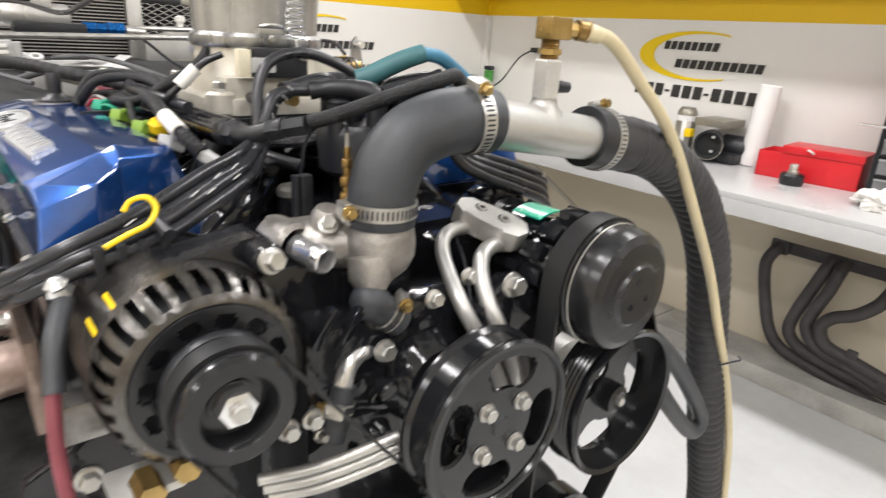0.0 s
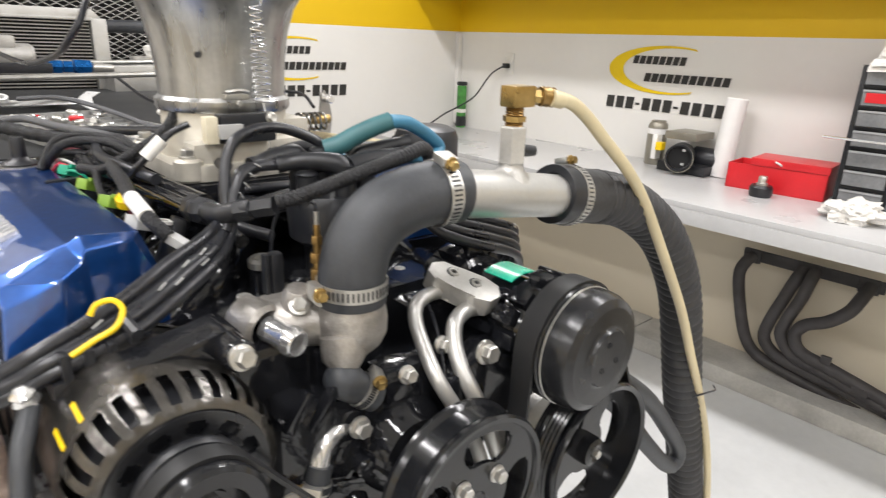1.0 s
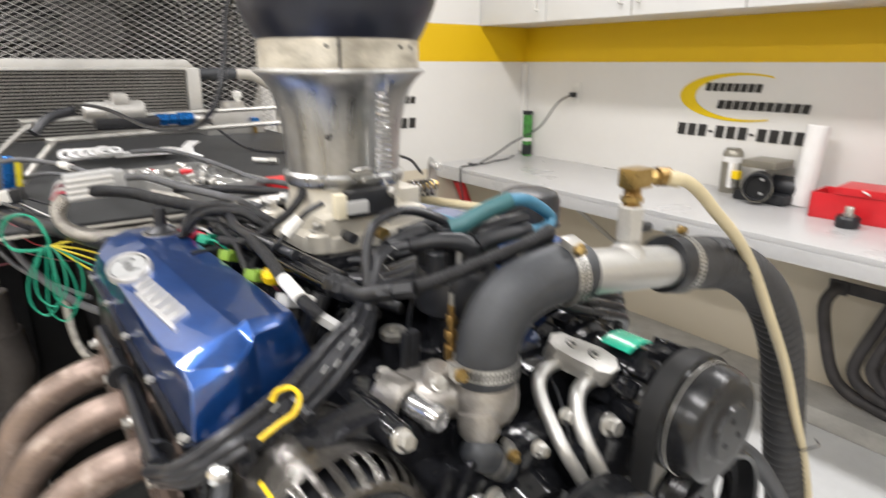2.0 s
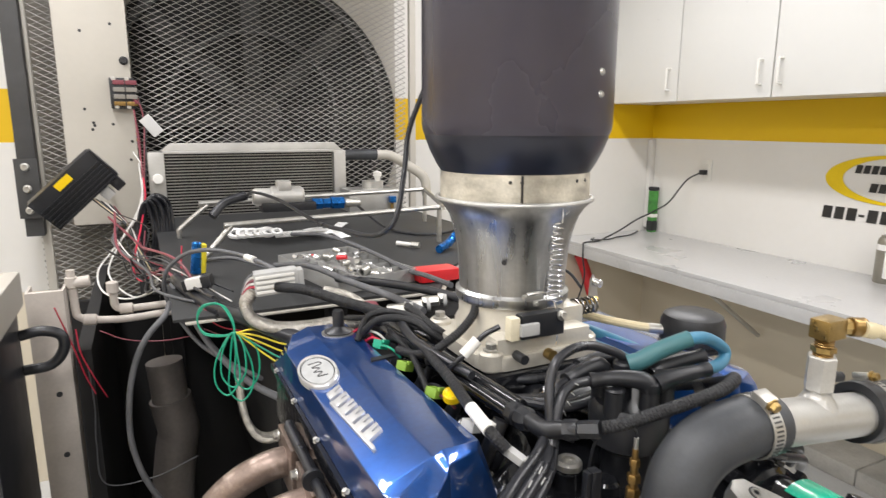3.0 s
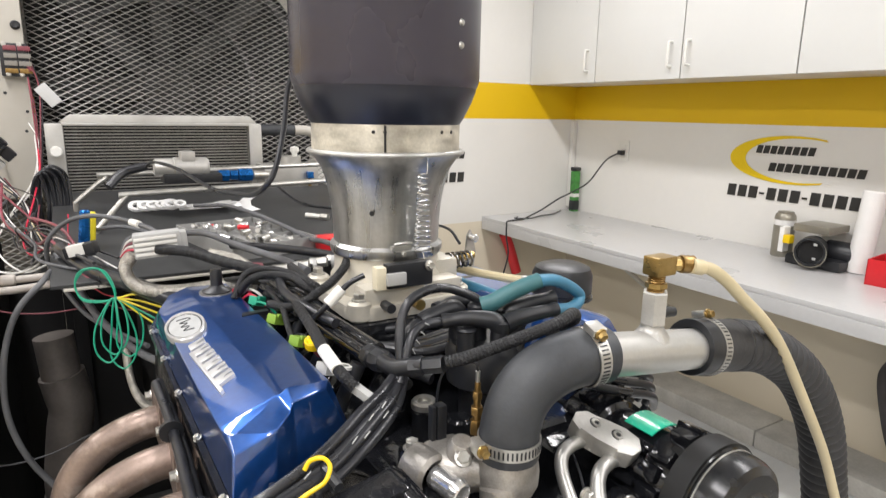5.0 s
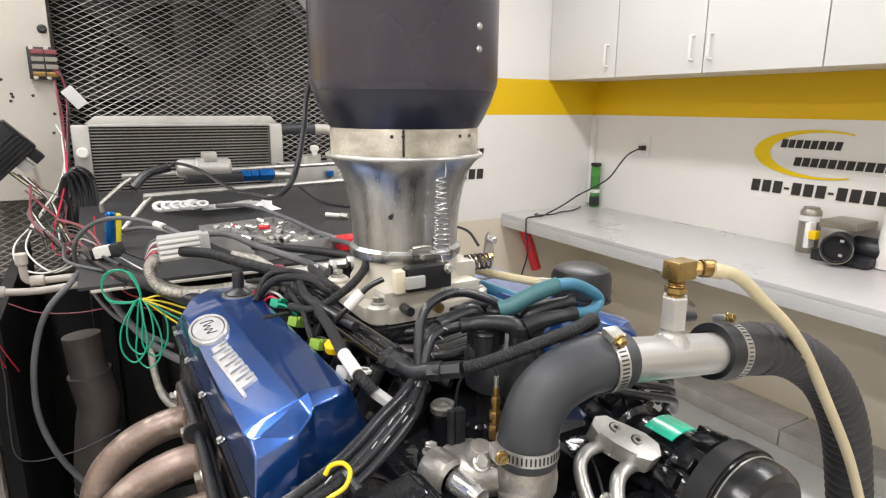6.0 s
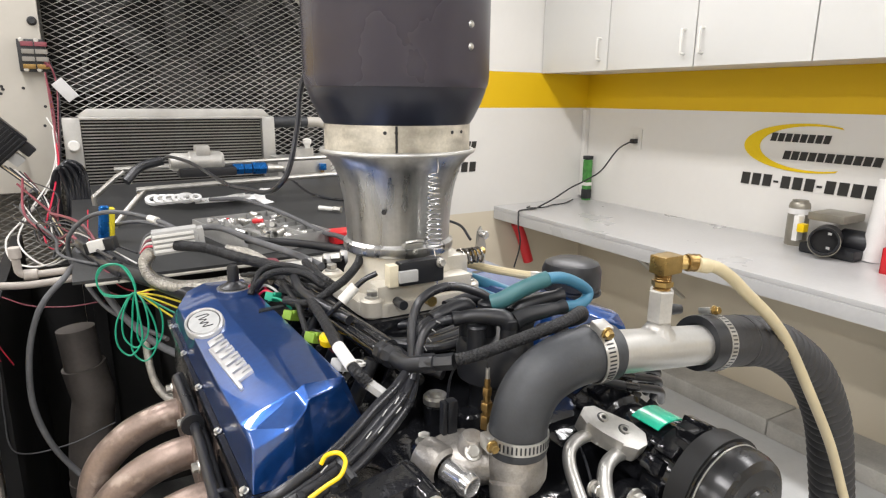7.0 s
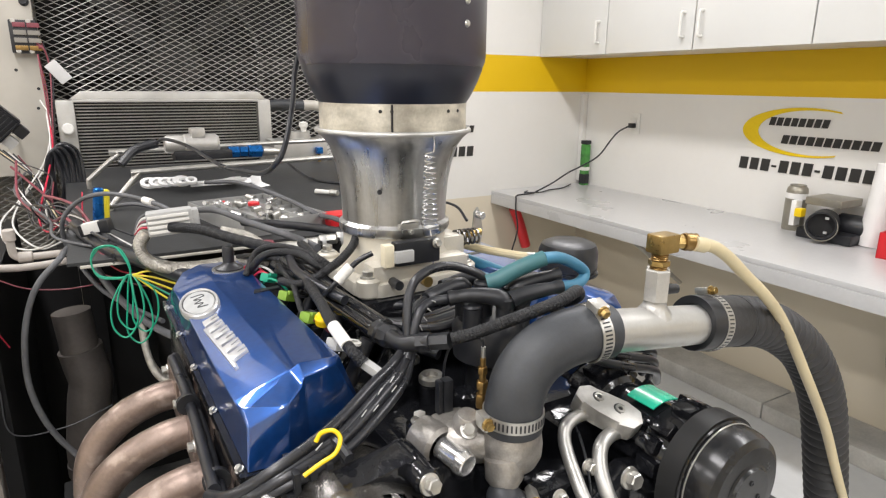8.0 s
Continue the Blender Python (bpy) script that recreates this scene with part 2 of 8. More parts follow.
def part(name, bm, mat, parent=None, label="", sharp=35, smooth=True):
    """Links a bmesh given in world metres as one mesh object, at the middle of its base, under its parent."""
    bmesh.ops.recalc_face_normals(bm, faces=bm.faces)
    lo = Vector([min(v.co[i] for v in bm.verts) for i in range(3)])
    hi = Vector([max(v.co[i] for v in bm.verts) for i in range(3)])
    c = Vector(((lo.x + hi.x) / 2, (lo.y + hi.y) / 2, lo.z))
    for v in bm.verts:
        v.co -= c
    me = bpy.data.meshes.new(name)
    bm.to_mesh(me)
    bm.free()
    if smooth:
        me.shade_smooth()
        me.set_sharp_from_angle(angle=radians(sharp))
    me.materials.append(mat)
    ob = new(name, me)
    ob.location = c
    PLACE[ob.name] = c
    if parent is not None:
        ob.parent = parent
        ob.matrix_parent_inverse = Matrix.Translation(-PLACE[parent.name])
    if label:
        ob["label"] = label
    return ob


def thing(name, bm, mat, label, category, group="", kind="", sharp=35):
    return tagged(part(name, bm, mat, None, "", sharp), label, category, group, kind)


def frame_of(axis):
    a = Vector(axis).normalized()
    u = a.cross(Vector((0, 0, 1)))
    if u.length < 1e-3:
        u = Vector((1, 0, 0))
    u.normalize()
    return a, u, a.cross(u)


def box(x0, x1, y0, y1, z0, z1, bevel=0.0, bm=None, m=None):
    own = bmesh.new()
    bmesh.ops.create_cube(own, size=1)
    for v in own.verts:
        v.co = Vector(((x0 + x1) / 2 + v.co.x * (x1 - x0), (y0 + y1) / 2 + v.co.y * (y1 - y0), (z0 + z1) / 2 + v.co.z * (z1 - z0)))
    if bevel:
        bmesh.ops.bevel(own, geom=own.edges[:], offset=bevel, segments=2, affect="EDGES", profile=0.7)
    if m is not None:
        own.transform(m)
    return own if bm is None else join(bm, own)


def join(bm, other):
    me = bpy.data.meshes.new("joined")
    other.to_mesh(me)
    other.free()
    bm.from_mesh(me)
    bpy.data.meshes.remove(me)
    return bm


def lathe(profile, at, axis=(0, 0, 1), seg=32, bm=None, skip=None):
    """Turns (radius, height) pairs about an axis; skip(ring, sector) leaves a cell open."""
    own = bmesh.new() if bm is None else bm
    a, u, w = frame_of(axis)
    at = Vector(at)
    rings = []
    for r, h in profile:
        if r < 1e-6:
            rings.append([own.verts.new(at + a * h)])
        else:
            rings.append([own.verts.new(at + a * h + (u * math.cos(2 * math.pi * k / seg) + w * math.sin(2 * math.pi * k / seg)) * r) for k in range(seg)])
    for n, (p, q) in enumerate(zip(rings, rings[1:])):
        for k in range(seg):
            if skip and skip(n, k):
                continue
            j = (k + 1) % seg
            if len(p) == 1 and len(q) == 1:
                continue
            if len(p) == 1:
                own.faces.new((p[0], q[k], q[j]))
            elif len(q) == 1:
                own.faces.new((p[k], p[j], q[0]))
            else:
                own.faces.new((p[k], p[j], q[j], q[k]))
    return own


def rod(p, q, r, r2=None, seg=20, bm=None, edge=0.0):
    p, q = Vector(p), Vector(q)
    d = (q - p).length
    r2 = r if r2 is None else r2
    e = min(edge, d * 0.4)
    prof = [(0, 0), (max(r - e, 1e-5), 0), (r, e), (r2, d - e), (max(r2 - e, 1e-5), d), (0, d)] if e else [(0, 0), (r, 0), (r2, d), (0, d)]
    return lathe(prof, p, q - p, seg, bm)


def spline(pts, res=8, closed=False):
    P = [Vector(p) for p in pts]
    n = len(P)
    out = []
    for i in range(n if closed else n - 1):
        if closed:
            a, b, c, d = P[(i - 1) % n], P[i], P[(i + 1) % n], P[(i + 2) % n]
        else:
            b, c = P[i], P[i + 1]
            a = P[i - 1] if i else b * 2 - c
            d = P[i + 2] if i + 2 < n else c * 2 - b
        for k in range(res):
            t = k / res
            out.append(0.5 * ((2 * b) + (c - a) * t + (2 * a - 5 * b + 4 * c - d) * t * t + (3 * b - a - 3 * c + d) * t ** 3))
    if not closed:
        out.append(P[-1])
    return out


def tube(pts, r, seg=10, res=8, bm=None, ripple=None, closed=False, straight=False, caps=True, wall=0.0):
    """A round hose, wire or pipe along a smooth line; ripple(s) scales the radius at s metres along it."""
    own = bmesh.new() if bm is None else bm
    line = [Vector(p) for p in pts] if straight else spline(pts, res, closed)
    n = len(line)
    prev = None
    rings, s = [], 0.0
    for i, p in enumerate(line):
        if i:
            s += (p - line[i - 1]).length
        d = (line[(i + 1) % n] - line[i - 1]) if closed else (line[min(i + 1, n - 1)] - line[max(i - 1, 0)])
        d.normalize()
        if prev is None:
            _, u, w = frame_of(d)
        else:
            u = (prev - d * prev.dot(d)).normalized()
            w = d.cross(u)
        prev = u
        rr = r * (ripple(s) if ripple else 1)
        rings.append([own.verts.new(p + (u * math.cos(2 * math.pi * k / seg) + w * math.sin(2 * math.pi * k / seg)) * rr) for k in range(seg)])
    for i in range(n if closed else n - 1):
        p, q = rings[i], rings[(i + 1) % n]
        for k in range(seg):
            j = (k + 1) % seg
            own.faces.new((p[k], p[j], q[j], q[k]))
    if caps and not closed:
        for ring in (rings[0], rings[-1]):
            own.faces.new(ring)
    return own


def prism(poly, depth, m, bevel=0.0, bm=None):
    """A flat outline (x, y) raised by depth along z and laid by the pose m."""
    own = bmesh.new()
    low = [own.verts.new((x, y, 0)) for x, y in poly]
    top = [own.verts.new((x, y, depth)) for x, y in poly]
    own.faces.new(low[::-1])
    own.faces.new(top)
    for i in range(len(poly)):
        j = (i + 1) % len(poly)
        own.faces.new((low[i], low[j], top[j], top[i]))
    if bevel:
        bmesh.ops.bevel(own, geom=own.edges[:], offset=bevel, segments=2, affect="EDGES", profile=0.7)
    own.transform(m)
    return own if bm is None else join(bm, own)


def hexagon(at, axis, r, h, bm=None, flange=True):
    """A hexagon bolt head with its washer face."""
    own = bmesh.new() if bm is None else bm
    at, a = Vector(at), Vector(axis).normalized()
    if flange:
        lathe([(0, 0), (r * 1.35, 0), (r * 1.3, h * 0.22), (r * 0.9, h * 0.3)], at, a, 20, own)
    lathe([(r, h * 0.2), (r, h * 0.9), (r * 0.86, h), (r * 0.5, h * 0.97), (0, h * 0.97)], at, a, 6, own)
    return own


def polar_plate(at, axis, thick, radii, seg, hole):
    """A round plate with openings: hole(ring, sector) says which cells are open."""
    own = bmesh.new()
    a, u, w = frame_of(axis)
    at = Vector(at)
    grid = {}
    for f in (0, 1):
        for i, r in enumerate(radii):
            for k in range(seg):
                grid[f, i, k] = own.verts.new(at + a * (thick * f) + (u * math.cos(2 * math.pi * k / seg) + w * math.sin(2 * math.pi * k / seg)) * r)
    n = len(radii) - 1
    solid = lambda i, k: 0 <= i < n and not hole(i, k % seg)
    for i in range(n):
        for k in range(seg):
            if not solid(i, k):
                continue
            j = (k + 1) % seg
            for f in (0, 1):
                own.faces.new((grid[f, i, k], grid[f, i, j], grid[f, i + 1, j], grid[f, i + 1, k]))
            if not solid(i - 1, k):
                own.faces.new((grid[0, i, k], grid[0, i, j], grid[1, i, j], grid[1, i, k]))
            if not solid(i + 1, k):
                own.faces.new((grid[0, i + 1, k], grid[0, i + 1, j], grid[1, i + 1, j], grid[1, i + 1, k]))
            if not solid(i, k - 1):
                own.faces.new((grid[0, i, k], grid[0, i + 1, k], grid[1, i + 1, k], grid[1, i, k]))
            if not solid(i, k + 1):
                own.faces.new((grid[0, i, j], grid[0, i + 1, j], grid[1, i + 1, j], grid[1, i, j]))
    loose = [v for v in own.verts if not v.link_faces]
    bmesh.ops.delete(own, geom=loose, context="VERTS")
    return own


def woven(line, r, pitch=0.0036, depth=0.045, bm=None):
    """A braided or ribbed sleeve: a tube with fine rings along it."""
    return tube(line, r, 14, 28, bm, ripple=lambda q: 1.0 + depth * math.sin(q * 2 * math.pi / pitch))


def clamp(at, axis, r, name_parent, screw_dir, width=0.011):
    """A worm-drive hose clamp: slotted band, housing and screw, as parts of a hose."""
    a, u, w = frame_of(axis)
    at = Vector(at)
    band = lathe([(r, -width / 2), (r + 0.0012, -width / 2), (r + 0.0012, width / 2), (r, width / 2)], at, axis, 48)
    b = part("clamp_band", band, STEEL, name_parent, "slotted steel hose clamp band")
    slots = bmesh.new()
    for k in range(46):
        t = 2 * math.pi * k / 46
        d = u * math.cos(t) + w * math.sin(t)
        side = a.cross(d)
        m = Matrix((( *side,), (*a,), (*d,))).transposed().to_4x4()
        m.translation = at + d * (r + 0.0013)
        box(-0.0008, 0.0008, -width * 0.3, width * 0.3, -0.0003, 0.0003, 0, slots, m)
    part("perforation", slots, SATINBLACK, b, "dark slots of the band", smooth=False)
    d = Vector(screw_dir)
    d = (d - a * d.dot(a)).normalized()
    side = a.cross(d)
    p = at + d * (r + 0.004)
    m = Matrix(((*side,), (*a,), (*d,))).transposed().to_4x4()
    m.translation = p
    part("clamp_housing", box(-0.008, 0.008, -width * 0.6, width * 0.6, -0.003, 0.004, 0.0015, None, m), STEEL, name_parent)
    part("clamp_screw", hexagon(p + side * 0.008, side, 0.0045, 0.007), BRASS, name_parent, "brass-coloured clamp screw")


def bolt(parent, at, axis, r=0.007, h=0.009, mat=None, name="bolt"):
    return part(name, hexagon(at, axis, r, h), mat or STEEL, parent)


# ---- structure ----
def structure(name, bm, mat, label, category):
    return thing(name, bm, mat, label, category, kind="structure")


structure("floor", box(-6.0, 0.15, -6.5, 0.15, -0.1, 0.0), FLOOR, "pale grey epoxy-coated workshop floor, slightly glossy", "floor")
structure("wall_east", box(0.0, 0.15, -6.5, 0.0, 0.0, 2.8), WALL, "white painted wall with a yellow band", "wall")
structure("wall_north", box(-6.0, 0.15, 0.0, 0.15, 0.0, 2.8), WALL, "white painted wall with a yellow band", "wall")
structure("wall_west", box(-6.15, -6.0, -6.5, 0.15, 0.0, 2.8), WALL, "white painted wall with a yellow band", "wall")
structure("wall_south", box(-6.15, 0.15, -6.65, -6.5, 0.0, 2.8), WALL, "white painted wall with a yellow band", "wall")
structure("ceiling", box(-6.15, 0.15, -6.65, 0.15, 2.8, 2.9), CEIL, "plain white workshop ceiling", "ceiling")
curb = bmesh.new()
for k in range(4):
    box(-0.25 + 0.002 * (k % 2), -0.002, -6.4 + 1.6 * k, -4.805 + 1.6 * k, 0.0, 0.085 + 0.001 * (k % 2), 0.012, curb)
structure("baseboard", curb, CONCRETE, "rough raw concrete kerb along the foot of the wall", "kerb")
structure("trim", box(-0.034, -0.002, -0.034, -0.002, 0.92, 1.48, 0.004), WALL, "white plastic corner moulding between the walls", "trim")


def ceiling_lamp(x, y, turn=0.0):
    ob = root("ceiling_light", (x, y, 2.72), "long white fluorescent ceiling light, switched on", "light", "ceiling lights")
    part("housing", box(x - 0.09, x + 0.09, y - 0.62, y + 0.62, 2.745, 2.799, 0.006), CABINET, ob)
    for dx in (-0.04, 0.04):
        part("lamp_tube", rod((x + dx, y - 0.6, 2.728), (x + dx, y + 0.6, 2.728), 0.014), LAMPGLOW, ob, "glowing fluorescent tube")
    lamp = bpy.data.lights.new("ceiling_light_glow", "AREA")
    lamp.shape, lamp.size, lamp.size_y, lamp.energy, lamp.color = "RECTANGLE", 0.16, 1.2, LAMP_WATTS, (1.0, 0.975, 0.985)
    lo = new("ceiling_light_glow", lamp)
    lo.location = (x, y, 2.705)


for lx in (-1.25, -3.3, -5.0):
    for ly in (-1.2, -3.0, -4.9):
        ceiling_lamp(lx, ly)


# ---- signs on the walls ----
def slanted_word(ob, u0, z0, letters, w, h, gap, lean, put):
    """A word as one slanted bar per letter, each a part of the sign."""
    for k in range(letters):
        a = u0 + k * (w + gap)
        bm = bmesh.new()
        put(bm, [(a, z0), (a + w, z0), (a + w + lean, z0 + h), (a + lean, z0 + h)])
        part("word_bar", bm, INK, ob, "", smooth=False)


def wall_sign(name, put, group):
    """A yellow crescent with two dark words and a dark number, all as plain shapes."""
    at = put(None, [(0.3, 0.1)])
    ob = root(name, at, "yellow crescent logo with two dark slanted words", "sign", group)
    cres = []
    for k in range(33):
        t = radians(62 + (298 - 62) * k / 32)
        cres.append((0.305 + 0.31 * math.cos(t), 0.207 + 0.112 * math.sin(t)))
    inner = []
    for k in range(33):
        t = radians(297 - (297 - 63) * k / 32)
        inner.append((0.340 + 0.263 * math.cos(t), 0.207 + 0.101 * math.sin(t)))
    bm = bmesh.new()
    n = len(cres)
    inner.reverse()
    for i in range(n - 1):
        put(bm, [cres[i], inner[i], inner[i + 1], cres[i + 1]])
    bmesh.ops.remove_doubles(bm, verts=bm.verts, dist=0.0002)
    part("crescent", bm, YELLOWPAINT, ob, "yellow crescent", smooth=False)
    slanted_word(ob, 0.128, 0.232, 8, 0.028, 0.038, 0.0075, 0.008, put)
    slanted_word(ob, 0.20, 0.150, 11, 0.032, 0.040, 0.0075, 0.008, put)
    a = 0.0
    for ch in "bbb.bbb.bbbb":
        bm = bmesh.new()
        if ch == "b":
            put(bm, [(a, 0.012), (a + 0.043, 0.012), (a + 0.048, 0.07), (a + 0.005, 0.07)])
            a += 0.057
        else:
            put(bm, [(a, 0.034), (a + 0.024, 0.034), (a + 0.024, 0.044), (a, 0.044)])
            a += 0.036
        part("number_bar", bm, INK, ob, "", smooth=False)


def on_east(bm, poly):
    y0, z0 = -1.155, 1.125
    if bm is None:
        return (-0.004, y0 - poly[0][0], z0 + poly[0][1])
    lo = [bm.verts.new((-0.0015, y0 - u, z0 + z)) for u, z in poly]
    hi = [bm.verts.new((-0.004, y0 - u, z0 + z)) for u, z in poly]
    bm.faces.new(hi)
    for i in range(len(poly)):
        j = (i + 1) % len(poly)
        bm.faces.new((lo[i], lo[j], hi[j], hi[i]))


def on_north(bm, poly):
    x0, z0 = -1.495, 1.108
    if bm is None:
        return (x0 + poly[0][0], -0.004, z0 + poly[0][1])
    lo = [bm.verts.new((x0 + u, -0.0015, z0 + z)) for u, z in poly]
    hi = [bm.verts.new((x0 + u, -0.004, z0 + z)) for u, z in poly]
    bm.faces.new(hi)
    for i in range(len(poly)):
        j = (i + 1) % len(poly)
        bm.faces.new((lo[i], lo[j], hi[j], hi[i]))


wall_sign("wall_sign", on_east, "wall signs")
wall_sign("wall_sign", on_north, "wall signs")


# ---- workbench and wall cabinets ----
bench = root("workbench", (-0.36, -2.7, 0.0), "long grey laminate workbench fixed to the wall, thick front edge", "workbench")
part("worktop", box(-0.722, -0.003, -5.4, -0.003, 0.878, 0.9, 0.003), COUNTER, bench)
part("front_edge", box(-0.724, -0.69, -5.4, -0.004, 0.822, 0.8775, 0.002), COUNTER, bench)
for by in (-0.9, -2.9, -4.9):
    part("bracket", tube([(-0.02, by, 0.45), (-0.60, by, 0.86)], 0.012, straight=True), BEIGE, bench, "diagonal steel bracket")
for k in range(8):
    y1 = -0.004 - 0.5495 * k
    y0 = y1 - 0.545
    cab = root("wall_cabinet", (-0.2, (y0 + y1) / 2, 1.7), "white laminate wall cabinet with a white bow handle, closed", "cabinet", "wall cabinets")
    part("body", box(-0.372, -0.003, y0, y1, 1.698, 2.5, 0.0015), CABINET, cab)
    part("door", box(-0.392, -0.374, y0 + 0.001, y1 - 0.001, 1.697, 2.5, 0.002), CABINET, cab)
    hy = y1 - 0.04 if (k % 2 == 0 and k) else y0 + 0.055
    part("handle", tube([(-0.392, hy, 1.755), (-0.418, hy, 1.757), (-0.421, hy, 1.77), (-0.421, hy, 1.85), (-0.418, hy, 1.863), (-0.392, hy, 1.865)], 0.006, 8, 3), WHITEPLASTIC, cab)

# ---- things on the bench ----
ob = root("wall_outlet", (-0.004, -0.445, 1.25), "white double wall socket with a black plug in it", "socket")
part("cover_plate", box(-0.008, -0.001, -0.485, -0.405, 1.255, 1.375, 0.002), WHITEPLASTIC, ob)
for z in (1.29, 1.335):
    part("socket_face", box(-0.0105, -0.007, -0.464, -0.426, z - 0.015, z + 0.015, 0.004), WHITEPLASTIC, ob)
part("plug", box(-0.045, -0.011, -0.463, -0.43, 1.29, 1.318, 0.006), SATINBLACK, ob)
thing("power_cord", tube([(-0.04, -0.44, 1.303), (-0.06, -0.375, 1.264), (-0.10, -0.358, 1.216), (-0.16, -0.324, 1.119), (-0.24, -0.277, 1.059), (-0.32, -0.242, 1.016), (-0.42, -0.215, 0.955), (-0.52, -0.20, 0.912), (-0.6, -0.24, 0.908), (-0.71, -0.25, 0.9075), (-0.735, -0.27, 0.885), (-0.737, -0.275, 0.82), (-0.70, -0.25, 0.70), (-0.70, -0.2, 0.55)], 0.0048, 8), WIRE, "black power cord hanging from the socket over the bench edge", "cord")
thing("loose_cable", tube([(-0.13, -0.06, 0.905), (-0.28, -0.15, 0.905), (-0.40, -0.17, 0.905), (-0.5, -0.21, 0.905), (-0.6, -0.18, 0.905), (-0.55, -0.14, 0.905)], 0.004, 6), WIRE, "thin black cable lying on the bench", "cable")
ob = root("spray_can", (-0.05, -0.07, 0.9), "slim green and black can standing in the corner", "can")
part("body", box(-0.072, -0.028, -0.118, -0.072, 0.9, 1.165, 0.010), GREENCAN, ob)
part("cap", box(-0.074, -0.026, -0.120, -0.070, 1.165, 1.19, 0.008), SATINBLACK, ob, "black cap")
part("label_band", box(-0.0735, -0.0265, -0.1195, -0.0705, 0.91, 0.975, 0.009), SATINBLACK, ob, "black lower label")
part("label_bar", box(-0.0738, -0.0262, -0.1198, -0.0702, 0.995, 1.02, 0.008), WHITEPLASTIC, ob, "pale label stripe")
ob = root("metal_canister", (-0.09, -1.52, 0.9), "brushed metal canister with a pale label", "canister")
part("body", lathe([(0, 0), (0.043, 0), (0.045, 0.006), (0.045, 0.178), (0.042, 0.192), (0.034, 0.2), (0.034, 0.206), (0, 0.206)], (-0.09, -1.52, 0.9)), TIN, ob)
part("label_band", lathe([(0.0455, 0.145), (0.0458, 0.145), (0.0458, 0.17), (0.0455, 0.17)], (-0.09, -1.52, 0.9)), PAPER, ob, "pale paper label")
ob = root("spare_throttle_assembly", (-0.12, -1.7, 0.9), "black throttle body on the bench with a yellow tag", "engine part")
part("base", box(-0.22, -0.03, -1.84, -1.61, 0.9, 0.945, 0.015), SATINBLACK, ob)
part("bore", lathe([(0.045, 0), (0.058, 0), (0.058, 0.12), (0.050, 0.12), (0.045, 0)], (-0.17, -1.70, 0.975), (-1, -0.4, 0.05)), SATINBLACK, ob)
part("bore_ring", lathe([(0.0575, 0), (0.0605, 0), (0.0605, 0.005), (0.0575, 0.005), (0.0575, 0)], (-0.276, -1.744, 0.975), (-1, -0.4, 0.05)), TIN, ob, "bright ring round the bore")
part("shutter", lathe([(0, 0.094), (0.049, 0.094), (0.049, 0.098), (0, 0.098)], (-0.17, -1.70, 0.975), (-1, -0.4, 0.05)), DARKVOID, ob, "dark plate inside the bore")
for dz in (0.03, -0.03):
    part("paper_tab", box(-0.284, -0.281, -1.772, -1.758, 0.985 + dz - 0.005, 0.985 + dz + 0.005, 0), GREYPLASTIC, ob, "small pale label")
part("top_plate", box(-0.2, -0.03, -1.77, -1.62, 1.045, 1.078, 0.006), TIN, ob, "grey top plate")
part("motor_housing", lathe([(0, 0), (0.05, 0), (0.055, 0.02), (0.055, 0.12), (0, 0.13)], (-0.1, -1.85, 0.96), (0, 1, 0)), SATINBLACK, ob)
part("tag", box(-0.262, -0.225, -1.645, -1.615, 0.995, 1.03, 0.003), YELLOW, ob, "yellow tag")
part("sticker", box(-0.245, -0.2, -1.61, -1.588, 0.95, 1.06, 0.002), PAPER, ob, "white label")
ob = root("paper_roll", (-0.1, -1.86, 0.9), "white paper roll standing on the bench against the wall", "paper roll")
part("roll", lathe([(0.014, 0), (0.044, 0), (0.044, 0.335), (0.04, 0.34), (0.014, 0.34), (0.014, 0)], (-0.115, -1.86, 0.9), (0.09, -0.03, 1)), PAPER, ob)
ob = root("red_tool_box", (-0.22, -2.15, 0.9), "open red plastic box on the bench", "box")
mb = pose(-0.19, -2.14, 0.9, 0, 0, 6) @ Matrix.Diagonal((0.85, 0.84, 0.88, 1))
tray = bmesh.new()
for b in ((-0.1, 0.1, -0.215, 0.215, 0.001, 0.008), (-0.1, -0.094, -0.215, 0.215, 0.0, 0.115), (0.094, 0.1, -0.215, 0.215, 0.0, 0.115), (-0.1, 0.1, -0.215, -0.209, 0.0, 0.115), (-0.1, 0.1, 0.209, 0.215, 0.0, 0.115)):
    box(*b, 0.002, tray, mb)
part("tray", tray, RED, ob)
part("lid", box(-0.105, 0.105, -0.22, 0.115, 0.116, 0.15, 0.006, None, mb), RED, ob)
part("latch", tube([tuple(mb @ Vector(p)) for p in ((-0.107, -0.02, 0.13), (-0.118, -0.015, 0.137), (-0.112, 0.005, 0.143))], 0.004, 8), WHITEPLASTIC, ob, "small pale catch")
ob = root("rubber_mount", (-0.36, -2.14, 0.9), "round black rubber mount with a steel stud on top", "rubber mount")
part("puck", lathe([(0, 0), (0.038, 0), (0.042, 0.01), (0.042, 0.036), (0.036, 0.044), (0, 0.044)], (-0.36, -2.14, 0.9)), SATINBLACK, ob)
part("stud", hexagon((-0.36, -2.14, 0.944), (0, 0, 1), 0.016, 0.035), STEEL, ob, "steel stud")
ob = root("parts_organiser", (-0.16, -2.64, 0.9), "black parts organiser with grey see-through drawers", "drawer cabinet")
mo = pose(-0.27, -2.36, 0.9, 0, 0, 3)
fr = bmesh.new()
